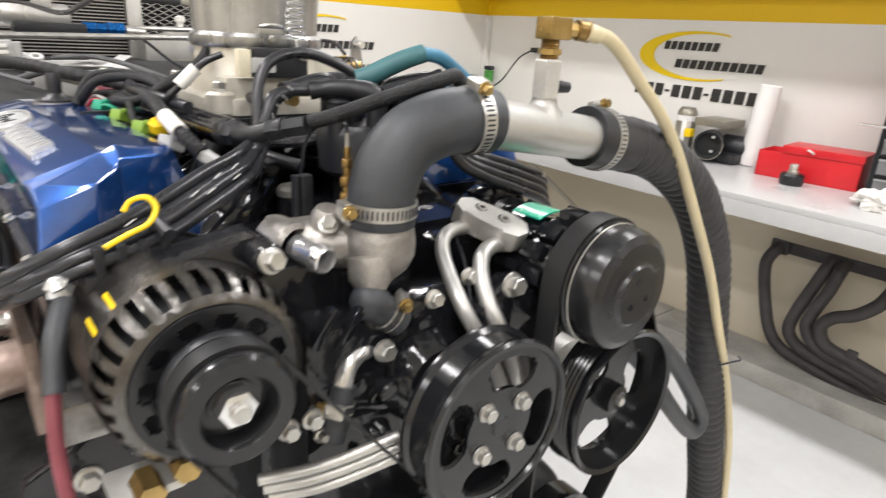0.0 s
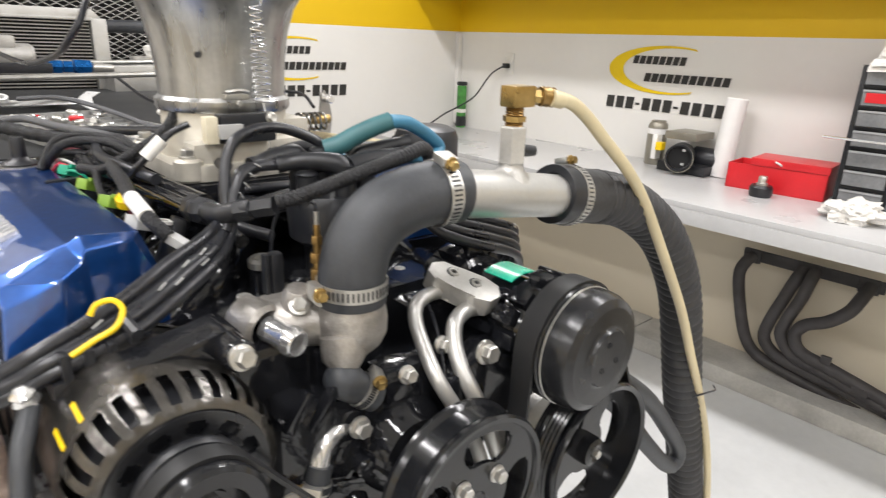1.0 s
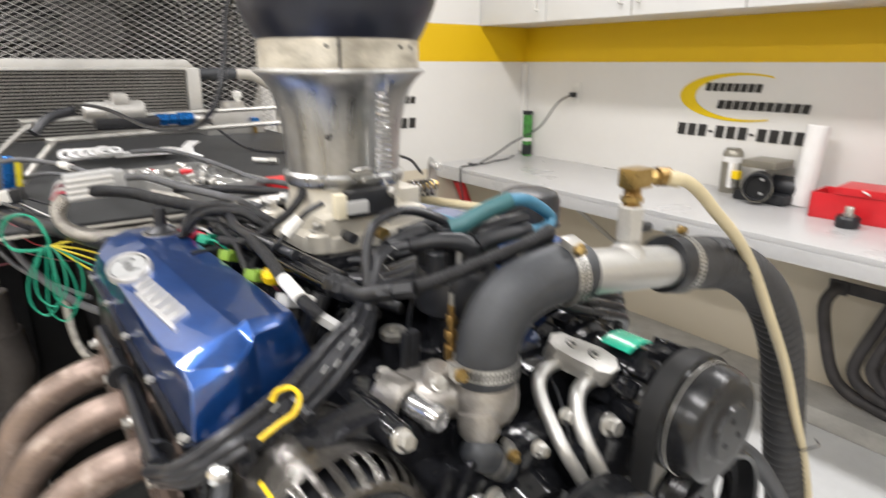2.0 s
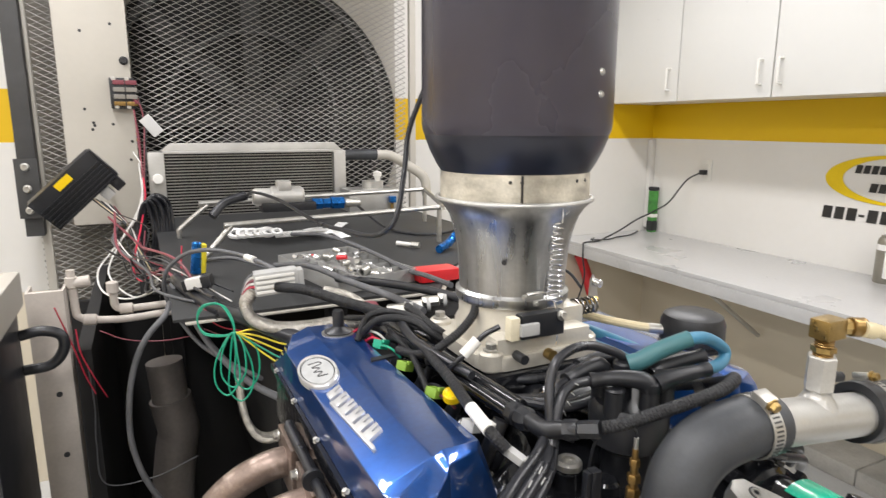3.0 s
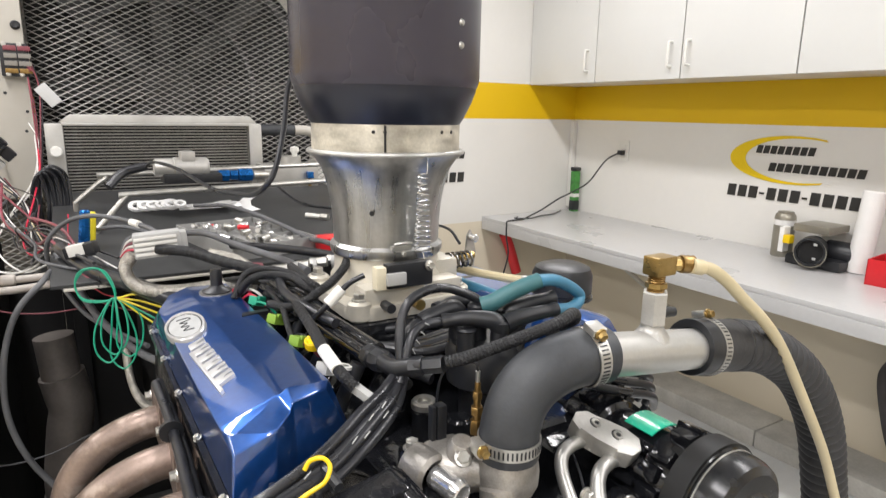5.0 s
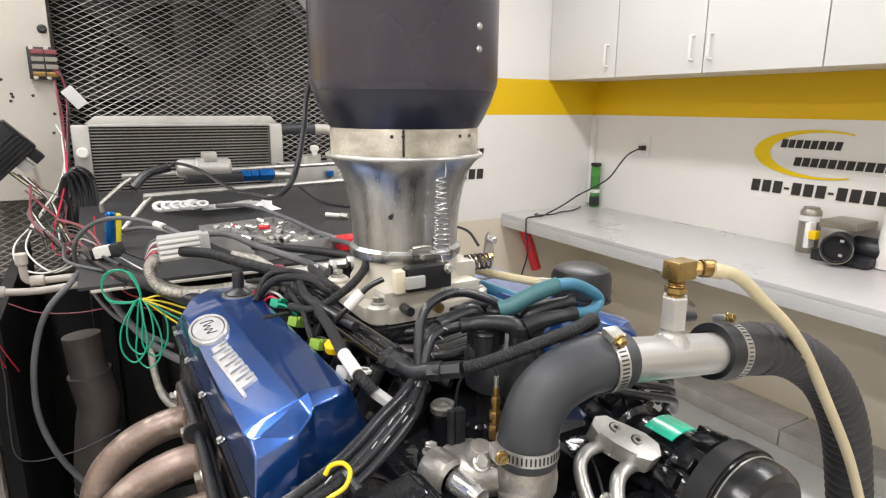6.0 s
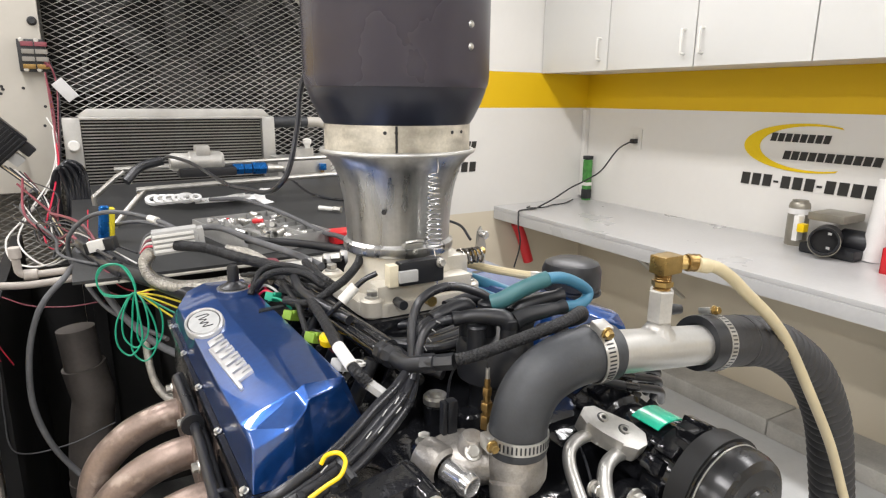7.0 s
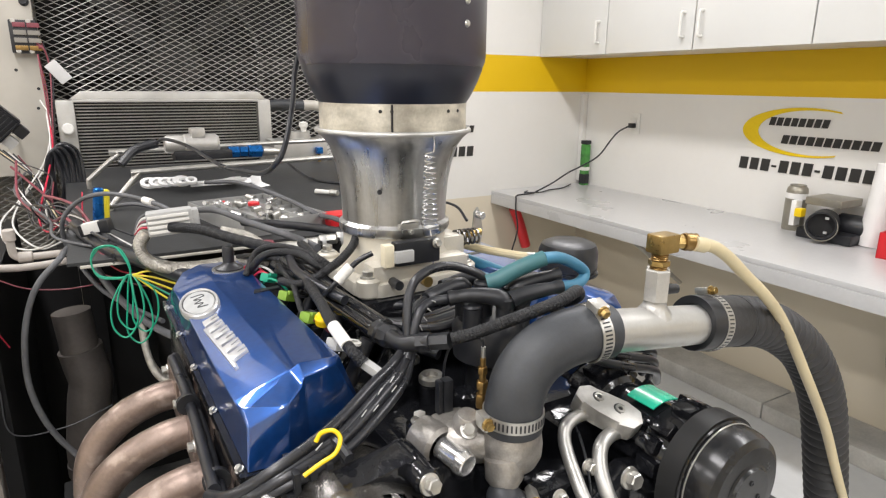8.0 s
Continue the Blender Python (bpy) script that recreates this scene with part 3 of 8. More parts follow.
box(0.02, 0.2, -0.47, 0.0, 0.0, 0.5, 0.002, fr, mo)
for a in range(4):
    box(-0.004, 0.02, -0.015 - 0.1515 * a, 0.0 - 0.1515 * a, 0.0, 0.5, 0.001, fr, mo)
for c in range(8):
    zc = 0.006 + 0.0705 * c if c < 7 else 0.49
    box(-0.0025, 0.02, -0.47, 0.0, zc - 0.006, zc + 0.004, 0.001, fr, mo)
part("frame", fr, SATINBLACK, ob)
for a in range(3):
    for c in range(7):
        z0 = 0.012 + 0.0705 * c
        y1 = -0.018 - 0.1515 * a
        d = part("drawer", box(-0.012, 0.018, y1 - 0.133, y1, z0, z0 + 0.054, 0.003, None, mo), DRAWER, ob)
        part("drawer_lip", box(-0.015, -0.0125, y1 - 0.133, y1, z0 + 0.047, z0 + 0.054, 0.001, None, mo), LIP, d)
part("red_content", box(-0.0135, -0.0122, -0.14, -0.03, 0.375, 0.408, 0.0, None, mo), RED, ob, "red pieces behind a drawer front")
part("grab_rod", tube([tuple(mo @ Vector(p)) for p in ((-0.06, 0.06, 0.25), (-0.05, -0.15, 0.248), (-0.045, -0.4, 0.25))], 0.005, 8, straight=True), CHROME, ob, "bright steel rod across the drawers")
tw = root("folded_towels", (-0.17, -2.6, 1.4), "stack of white folded shop towels on the organiser", "towels")
for k in range(6):
    bm = bmesh.new()
    bmesh.ops.create_grid(bm, x_segments=22, y_segments=22, size=0.5)
    for v in bm.verts:
        x, y = v.co.x, v.co.y
        v.co = Vector((-0.17 + x * (0.25 + 0.02 * math.sin(k * 2.1)), -2.60 + y * (0.44 - 0.02 * k), 1.405 + 0.017 * k + 0.012 * noise.noise(Vector((x * 4, y * 4, k * 3.1))) - 0.05 * max(0, abs(x) - 0.42) * 4))
    bmesh.ops.solidify(bm, geom=bm.faces[:], thickness=0.012)
    part("towel", bm, CLOTH, tw)
bm = bmesh.new()
bmesh.ops.create_icosphere(bm, subdivisions=4, radius=1)
for v in bm.verts:
    n = 1 + 0.5 * noise.noise(v.co * 1.7) + 0.28 * noise.noise(v.co * 4.5) + 0.14 * noise.noise(v.co * 9)
    v.co = Vector((-0.47 + v.co.x * 0.07 * n, -2.49 + v.co.y * 0.085 * n, 0.9 + max(0.0, 0.03 + v.co.z * 0.042 * n)))
thing("shop_rag", bm, CLOTH, "crumpled white shop rag on the bench", "rag")
ob = root("tape_measure", (-0.40, -2.75, 0.9), "yellow and black tape measure on the bench", "tape measure")
part("case", box(-0.45, -0.36, -2.8, -2.72, 0.9, 0.96, 0.015), SATINBLACK, ob)
part("top_band", box(-0.452, -0.358, -2.802, -2.718, 0.945, 0.975, 0.012), YELLOW, ob, "yellow upper half")
bits = bmesh.new()
for k in range(5):
    rod((-0.36 + 0.02 * k, -2.36 - 0.013 * (k % 3), 0.912), (-0.345 + 0.02 * k, -2.385 - 0.01 * k, 0.914), 0.011, seg=10, bm=bits)
thing("loose_bolts", bits, STEEL, "few loose steel bolts on the bench", "bolts", kind="stuff")

# ---- things under the bench ----
hd = root("spare_header", (-0.1, -2.4, 0.05), "black four-tube exhaust header hung on the wall under the bench", "exhaust header")
part("flange", box(-0.075, -0.06, -2.56, -2.03, 0.552, 0.602, 0.004, None), DULLHEADER, hd)
for y in (-2.05, -2.28, -2.50):
    part("port_plate", box(-0.088, -0.0755, y - 0.045, y + 0.03, 0.545, 0.607, 0.01), DULLHEADER, hd)
for line in ([(-0.08, -2.062, 0.575), (-0.11, -2.045, 0.55), (-0.12, -2.031, 0.488), (-0.12, -2.057, 0.361), (-0.12, -2.108, 0.214), (-0.12, -2.176, 0.145), (-0.12, -2.296, 0.116), (-0.12, -2.436, 0.089), (-0.12, -2.623, 0.056), (-0.12, -2.85, 0.04)],
             [(-0.08, -2.269, 0.575), (-0.12, -2.262, 0.54), (-0.14, -2.241, 0.46), (-0.14, -2.201, 0.326), (-0.14, -2.195, 0.243), (-0.14, -2.254, 0.186), (-0.14, -2.383, 0.160), (-0.14, -2.607, 0.13), (-0.14, -2.85, 0.09)],
             [(-0.08, -2.312, 0.575), (-0.13, -2.315, 0.54), (-0.16, -2.305, 0.470), (-0.16, -2.270, 0.360), (-0.16, -2.263, 0.291), (-0.16, -2.322, 0.223), (-0.16, -2.445, 0.195), (-0.16, -2.602, 0.16), (-0.15, -2.85, 0.10)],
             [(-0.08, -2.512, 0.575), (-0.14, -2.504, 0.533), (-0.17, -2.483, 0.480), (-0.18, -2.423, 0.419), (-0.18, -2.350, 0.377), (-0.18, -2.319, 0.320), (-0.18, -2.355, 0.258), (-0.18, -2.465, 0.231), (-0.17, -2.62, 0.19), (-0.15, -2.85, 0.12)]):
    part("pipe", tube(line, 0.0255, 16), DULLHEADER, hd)
part("collector", tube([(-0.14, -2.72, 0.125), (-0.14, -2.86, 0.10), (-0.14, -3.1, 0.075)], 0.056, 18), DULLHEADER, hd)
part("tab", box(-0.205, -0.190, -2.475, -2.435, 0.25, 0.285, 0.006), DULLHEADER, hd, "small welded tab")
part("tab", box(-0.20, -0.19, -2.62, -2.56, 0.17, 0.20, 0.004), DULLHEADER, hd, "small welded tab")
strap = root("hanging_tool", (-0.53, -0.06, 0.5), "red tool hanging on the wall under the bench", "tool")
part("handle", tube([(-0.59, -0.06, 0.79), (-0.54, -0.06, 0.69), (-0.48, -0.06, 0.53)], 0.032, 12), RED, strap)

# ---- engine: block, heads, intake ----
CX = -2.545
eng = root("engine", (CX, -2.4, 0.6), "gloss black V8 engine on a test stand", "engine")
part("block", box(CX - 0.13, CX + 0.13, -2.64, -2.06, 0.72, 1.12, 0.02), GLOSSBLACK, eng)
bm = bmesh.new()
box(CX - 0.115, CX + 0.115, -2.70, -2.635, 0.84, 1.15, 0.02, bm)
lathe([(0, 0), (0.048, 0), (0.044, 0.02), (0.034, 0.035), (0, 0.035)], (CX, -2.69, 1.083), (0, -1, 0), 32, bm)
box(CX - 0.02, CX + 0.05, -2.705, -2.67, 1.10, 1.16, 0.012, bm)
part("timing_cover", bm, GLOSSBLACK, eng)
for s in (-1, 1):
    head = [(0.045, 1.04), (0.20, 1.04), (0.25, 1.075), (0.266, 1.12), (0.262, 1.190), (0.12, 1.170), (0.075, 1.14)]
    bm = prism([(s * a, b) for a, b in head], 0.50 if s < 0 else 0.45, Matrix.Translation((CX, -2.10, 0)) @ Matrix.Rotation(radians(90), 4, "X"), 0.006)
    part("cylinder_head", bm, GLOSSBLACK, eng)
bm = box(CX - 0.12, CX + 0.12, -2.62, -2.12, 1.10, 1.195, 0.02)
for k in range(4):
    for s in (-1, 1):
        y = -2.53 + 0.11 * k
        part("intake_runner", tube([(CX + s * 0.14, y, 1.165), (CX + s * 0.10, y, 1.20), (CX + s * 0.045, y + 0.3 * (-2.35 - y), 1.225), (CX + s * 0.01, y + 0.5 * (-2.35 - y), 1.235)], 0.024, 14, 6), GLOSSBLACK, eng)
box(CX - 0.075, CX + 0.085, -2.43, -2.23, 1.20, 1.272, 0.012, bm)
part("intake_manifold", bm, GLOSSBLACK, eng)
for b in ((-2.675, -2.60, -2.66, -2.53, 1.13, 1.192), (-2.50, -2.42, -2.66, -2.55, 1.12, 1.185), (-2.61, -2.54, -2.67, -2.60, 1.12, 1.18)):
    part("water_passage", box(*b, 0.012), GLOSSBLACK, eng)
for p, ax, r in (((-2.637, -2.600, 1.204), (0, 0, 1), 0.0085), ((-2.46, -2.585, 1.186), (0, 0, 1), 0.0085), ((-2.532, -2.69, 1.146), (0, -1, 0.2), 0.0085),
                 ((-2.592, -2.705, 1.121), (0, -1, 0.1), 0.009), ((-2.66, -2.71, 1.085), (0, -1, 0), 0.008), ((-2.675, -2.70, 1.075), (0, -1, 0), 0.0085),
                 ((-2.50, -2.70, 1.165), (0, -1, 0.2), 0.008), ((-2.557, -2.722, 1.165), (0, -1, 0.2), 0.0075), ((-2.64, -2.60, 1.20), (0, 0, 1), 0.006)):
    bolt(eng, p, ax, r * 0.8, r * 1.15)
part("plug", lathe([(0, 0.006), (0.0075, 0.006), (0.0075, 0.011), (0.0115, 0.012), (0.0142, 0.009), (0.0142, 0.003), (0, 0.003)], (-2.596, -2.552, 1.214), (0, 0, 1), 24), STEEL, eng, "bright socket-head pipe plug")
for (x0, y0, z0), (x1, y1, z1) in (((-2.637, -2.600, 1.193), (-2.615, -2.56, 1.20)), ((-2.596, -2.552, 1.205), (-2.6, -2.5, 1.2)), ((-2.57, -2.58, 1.2), (-2.535, -2.56, 1.2))):
    part("boss", rod((x0, y0, z0 - 0.02), (x0, y0, z0 + 0.012), 0.014, edge=0.003), GLOSSBLACK, eng)

# small cast bosses, ribs and studs on the gloss black front
rc = random.Random(5)
for k in range(26):
    x, z = CX + rc.uniform(-0.11, 0.075), rc.uniform(0.98, 1.155)
    if (x + 2.544) ** 2 + (z - 1.082) ** 2 < 0.030 ** 2:
        continue
    y = -2.698
    if k % 3 == 0:
        part("boss", rod((x, y, z), (x, y - rc.uniform(0.008, 0.02), z), rc.uniform(0.007, 0.012), rc.uniform(0.006, 0.009), 14, edge=0.002), GLOSSBLACK, eng)
    elif k % 3 == 1:
        part("rib", box(-0.004, 0.004, -0.006, 0.004, -rc.uniform(0.015, 0.035), 0.02, 0.002, None, pose(x, y, z, 0, rc.uniform(-70, 70), 0)), GLOSSBLACK, eng)
    else:
        part("stud", lathe([(0, 0.010), (0.0036, 0.010), (0.0042, 0.006), (0.0042, 0.004), (0.0062, 0.003), (0.0062, 0), (0, 0)], (x, y - 0.004, z), (0, -1, 0.1), 6), (STEEL, GLOSSBLACK)[k % 2], eng)

# stand under the engine
st = root("engine_stand", (CX, -2.4, 0.0), "black steel engine test stand", "stand")
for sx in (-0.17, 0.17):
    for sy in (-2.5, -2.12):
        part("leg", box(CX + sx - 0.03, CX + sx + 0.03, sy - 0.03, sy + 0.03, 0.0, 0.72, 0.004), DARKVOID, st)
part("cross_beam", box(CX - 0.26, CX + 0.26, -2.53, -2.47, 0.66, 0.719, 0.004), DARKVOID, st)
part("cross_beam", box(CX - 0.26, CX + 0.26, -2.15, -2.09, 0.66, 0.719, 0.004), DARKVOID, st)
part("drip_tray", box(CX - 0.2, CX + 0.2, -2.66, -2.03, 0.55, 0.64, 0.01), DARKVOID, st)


# ---- valve covers ----
def valve_cover(side, label, shift=0.0, forward=0.0, lift=0.0):
    """A rocker cover: two top planes that meet in a crease, a facetted brow that steps back inwards, steep walls and a rail."""
    at = (CX + side * (0.19 + shift), -2.36, 1.183)
    ob = root("valve_cover", at, label, "valve cover", "valve covers")
    bm = bmesh.new()

    def v(a, y, z):
        return bm.verts.new((CX + side * (a + shift), y + (forward if y < -2.5 else 0.0), z + lift))

    rows = 8
    outer, crease, inner = [], [], []
    for k in range(rows + 1):
        q = k / rows
        outer.append(v(0.262 - 0.001 * q, -2.182 - 0.374 * q, 1.2495 + 0.0012 * q))
        crease.append(v(0.213 - 0.005 * q, -2.104 - 0.450 * q, 1.2575 + 0.0115 * q))
        inner.append(v(0.156 - 0.002 * q, -2.115 - 0.428 * q, 1.2590 + 0.0090 * q))
    for k in range(rows):
        bm.faces.new((outer[k], outer[k + 1], crease[k + 1], crease[k]))
        bm.faces.new((crease[k], crease[k + 1], inner[k + 1], inner[k]))
    e2, e3, d, b = v(0.257, -2.571, 1.2508), v(0.249, -2.576, 1.2520), v(0.2225, -2.564, 1.2605), v(0.198, -2.553, 1.2745)
    back = v(0.240, -2.122, 1.2530)
    bm.faces.new((outer[-1], e2, e3, d, crease[-1]))
    bm.faces.new((crease[-1], b, inner[-1]))
    bm.faces.new((crease[0], back, outer[0]))
    g, f, w, h, i = v(0.2560, -2.586, 1.2390), v(0.2185, -2.588, 1.2530), v(0.2025, -2.574, 1.2590), v(0.1985, -2.569, 1.2660), v(0.160, -2.553, 1.2630)
    bm.faces.new((outer[-1], g, e2))
    bm.faces.new((e2, g, f, e3))
    bm.faces.new((e3, f, d))
    bm.faces.new((d, f, w, crease[-1]))
    bm.faces.new((crease[-1], w, h, b))
    bm.faces.new((b, h, i, inner[-1]))
    j, f1, f2, f3, f4 = v(0.2615, -2.599, 1.2030), v(0.222, -2.593, 1.1975), v(0.203, -2.580, 1.1950), v(0.196, -2.575, 1.1940), v(0.150, -2.558, 1.1875)
    fi, bi, bo = v(0.122, -2.540, 1.1835), v(0.122, -2.098, 1.1835), v(0.2645, -2.098, 1.2034)
    bm.faces.new((g, j, f1, f))
    bm.faces.new((f, f1, f2, w))
    bm.faces.new((w, f2, f3, h))
    bm.faces.new((h, f3, f4, i))
    bm.faces.new((i, f4, fi))
    bm.faces.new([inner[-1], i, fi])
    bm.faces.new(inner + [fi, bi])
    bm.faces.new((inner[0], bi, crease[0]))
    bm.faces.new((crease[0], bi, bo, back))
    bm.faces.new((back, bo, outer[0]))
    bm.faces.new(outer + [g, j, bo])
    bm.faces.new((j, f1, f2, f3, f4, fi, bi, bo))
    bmesh.ops.recalc_face_normals(bm, faces=bm.faces)
    upright = [e for e in bm.edges if set(e.verts) in ({g, j}, {f, f1}, {h, f3}, {w, f2})]
    sharp = [e for e in bm.edges if len(e.link_faces) == 2 and e.calc_face_angle() > 0.14 and e.verts[0].co.z > 1.23 + lift and e.verts[1].co.z > 1.23 + lift]
    bmesh.ops.bevel(bm, geom=sharp + upright, offset=0.0020, segments=3, affect="EDGES", profile=0.6, clamp_overlap=True)
    part("cover", bm, BLUE, ob, sharp=17)
    rail = bmesh.new()
    floor_z = lambda a: 1.183 + (a - 0.12) * 0.14
    outline = [(0.114, -2.094), (0.269, -2.094), (0.269, -2.604 + forward), (0.224, -2.598 + forward), (0.152, -2.563 + forward), (0.114, -2.543 + forward)]
    low = [rail.verts.new((CX + side * (a + shift), y, floor_z(a) - 0.010)) for a, y in outline]
    top = [rail.verts.new((CX + side * (a + shift), y, floor_z(a) - 0.0005 + lift)) for a, y in outline]
    rail.faces.new(low)
    rail.faces.new(top)
    for k in range(len(outline)):
        n = (k + 1) % len(outline)
        rail.faces.new((low[k], low[n], top[n], top[k]))
    part("rail", rail, GLOSSBLACK, ob, "gloss black rail under the cover")
    for k in range(5):
        bolt(ob, (CX + side * (0.2665 + shift), -2.13 - 0.115 * k, floor_z(0.267) + lift - 0.001), (side * 0.5, 0, 1), 0.0034, 0.0045)
    return ob


vl = valve_cover(-1, "blue metallic valve cover with a raised silver emblem")
vr = valve_cover(1, "blue metallic valve cover with a black breather on it", -0.012, 0.042, 0.010)
# raised emblem on the outer plane of the cover: a ringed oval over a slanted word of plain blocks and an underline
EMB = Matrix.Translation((-2.788, -2.284, 1.2548)) @ Matrix.Rotation(radians(-0.75), 4, "X") @ Matrix.Rotation(radians(-15.5), 4, "Y")


def laid(bm, sx=1.0, sy=1.0):
    """Stretches a flat emblem piece and lays it on the cover."""
    for v in bm.verts:
        v.co.x, v.co.y = v.co.x * sx, v.co.y * sy
    bm.transform(EMB)
    return bm


part("emblem", laid(lathe([(0.0, 0.002), (0.0205, 0.002), (0.0210, 0.0042), (0.0235, 0.0044), (0.0245, 0.0030), (0.0250, -0.004)], (0, 0, 0), (0, 0, 1), 64), 0.98, 2.15), EMBLEM, vl, "silver ringed oval emblem")
part("emblem_ring", laid(lathe([(0.0195, 0.0028), (0.0205, 0.0030), (0.0207, 0.0020)], (0, 0, 0), (0, 0, 1), 64), 0.98, 2.15), SATINBLACK, vl, "thin dark line inside the rim")
part("emblem_field", laid(lathe([(0, 0.0034), (0.0193, 0.0030), (0.0193, 0.001)], (0, 0, 0), (0, 0, 1), 64), 0.98, 2.15), EMBLEMFIELD, vl, "pale grey field inside the oval")
part("emblem_stroke", laid(tube([(-0.006, 0.026, 0.0034), (0.007, 0.022, 0.0034), (0.009, 0.014, 0.0034), (-0.004, 0.012, 0.0034), (0.004, 0.003, 0.0034), (-0.005, -0.003, 0.0034), (0.004, -0.010, 0.0034), (-0.004, -0.018, 0.0034), (0.008, -0.024, 0.0034)], 0.0008, 6, 5)), SATINBLACK, vl, "dark flourish")
for k in range(6):
    y = -0.070 - 0.0228 * k
    part("emblem_block", laid(prism([(-0.0105, y - 0.018), (0.0085, y - 0.009), (0.0085, y - 0.0025), (-0.002, y - 0.0075), (-0.002, y - 0.0040), (0.0085, y + 0.001), (0.0085, y + 0.008), (-0.0105, y - 0.0005)], 0.0062, Matrix.Translation((0.002 + 0.0012 * k, 0, -0.003)), 0.0006)), EMBLEM, vl, "raised silver block of the word")
part("emblem_bar", laid(prism([(-0.0125, -0.094), (-0.0085, -0.092), (-0.0010, -0.216), (-0.0050, -0.219)], 0.0062, Matrix.Translation((0.001, 0, -0.003)), 0.0006)), EMBLEM, vl, "raised silver underline")
part("vent_post", lathe([(0, 0), (0.02, 0), (0.021, 0.004), (0.012, 0.008), (0.0085, 0.012), (0.0085, 0.032), (0.007, 0.036), (0, 0.036)], (-2.724, -2.160, 1.2590), (0, 0, 1), 24), SATINBLACK, vl, "black vent post on a steel washer")
part("washer", lathe([(0.012, 0), (0.025, 0), (0.025, 0.003), (0.012, 0.003), (0.012, 0)], (-2.724, -2.160, 1.2580), (0, 0, 1), 24), STEEL, vl)
part("slot", prism([(-0.018, -0.004), (0.018, -0.009), (0.02, 0.0), (-0.012, 0.006)], 0.003, pose(-2.706, -2.292, 1.2618, 0, 0, 15)), SATINBLACK, vl, "small dark slot in the top")
part("slot", prism([(-0.018, -0.004), (0.018, -0.009), (0.02, 0.0), (-0.012, 0.006)], 0.003, pose(-2.372, -2.30, 1.2703, 0, 0, 15)), SATINBLACK, vr, "small dark slot in the top")
br = root("oil_breather", (-2.314, -2.449, 1.262), "round black oil breather cap with a cream hose", "breather")
part("cap", lathe([(0, 0.052), (0.028, 0.0515), (0.038, 0.047), (0.042, 0.037), (0.042, 0.013), (0.039, 0.011), (0.039, 0.007), (0.0435, 0.007), (0.0435, 0.004), (0.02, 0.003), (0.02, 0), (0, 0)], (-2.314, -2.449, 1.268), (0, 0, 1), 40), SATINBLACK, br)
part("neck", rod((-2.350, -2.431, 1.294), (-2.366, -2.421, 1.295), 0.007), STEEL, br)
part("vent_hose", tube([(-2.362, -2.424, 1.295), (-2.385, -2.405, 1.298), (-2.412, -2.36, 1.300), (-2.435, -2.27, 1.300)], 0.0058, 10), CREAM, br, "cream rubber vent hose")

# ---- left exhaust header ----
hl = root("exhaust_header", (-2.86, -2.35, 0.6), "heat-tinted bronze exhaust header with four pipes", "exhaust header")
ports = [-2.235, -2.345, -2.455, -2.565]
for k, y in enumerate(ports):
    part("flange", box(-2.826, -2.816, y - 0.042, y + 0.042, 1.075, 1.15, 0.003), HEADER, hl)
    part("pipe", tube([(-2.815, y, 1.115), (-2.85, y, 1.112), (-2.89, y + 0.006, 1.093), (-2.925, y + 0.014, 1.055), (-2.94, y + 0.02, 1.0), (-2.942, y + 0.04, 0.90), (-2.935, y * 0.45 - 2.22 * 0.55, 0.80), (-2.93, -2.2 - 0.02 * (k % 2), 0.70)], 0.0205, 20, 8), HEADER, hl)
    for dz in (-0.028, 0.026):
        bolt(hl, (-2.827, y + 0.03, 1.113 + dz), (-1, 0, 0), 0.0055, 0.008)
part("collector", rod((-2.93, -2.22, 0.73), (-2.93, -2.16, 0.58), 0.05, 0.036), HEADER, hl)

# ---- spark plug wires of the left bank ----
pw = root("plug_wire_loom", (-2.70, -2.58, 1.2), "bundle of thick black spark plug wires with worn white lettering", "wires")
for k in range(4):
    d = 0.0066 * (k - 0.8)
    line = [((-2.637, -2.572, 1.272), 0.35), ((-2.660, -2.590, 1.262), 0.8), ((-2.687, -2.606, 1.255), 1.0), ((-2.712, -2.621, 1.248), 1.0), ((-2.738, -2.632, 1.239), 1.0), ((-2.766, -2.638, 1.230), 0.9), ((-2.796, -2.641, 1.221), 0.7), ((-2.825, -2.632, 1.206), 0.6), ((-2.838, -2.60, 1.190), 0.6)]
    part("plug_wire", tube([(x + 0.72 * d * w, y - 0.55 * d * w, z - 0.62 * d * w - 0.003 * (k % 2)) for (x, y, z), w in line], 0.0050, 14), WIRE, pw)
for k in range(2):
    d = 0.011 * k
    part("plug_wire", tube([(-2.834 + d * 0.6, -2.59, 1.190 - d), (-2.830 + d * 0.6, -2.52, 1.182 - d), (-2.826 + d * 0.6, -2.44, 1.178 - d), (-2.824 + d * 0.6, -2.35, 1.176 - d), (-2.826 + d * 0.6, -2.27 + 0.03 * k, 1.182 - d)], 0.0058, 12), WIRE, pw)
for y in (-2.56, -2.40):
    part("tie", lathe([(0.0, -0.003), (0.0125, -0.003), (0.0125, 0.003), (0.0, 0.003)], (-2.827, y, 1.179), (0, 1, 0), 18), SATINBLACK, pw, "black cable tie")
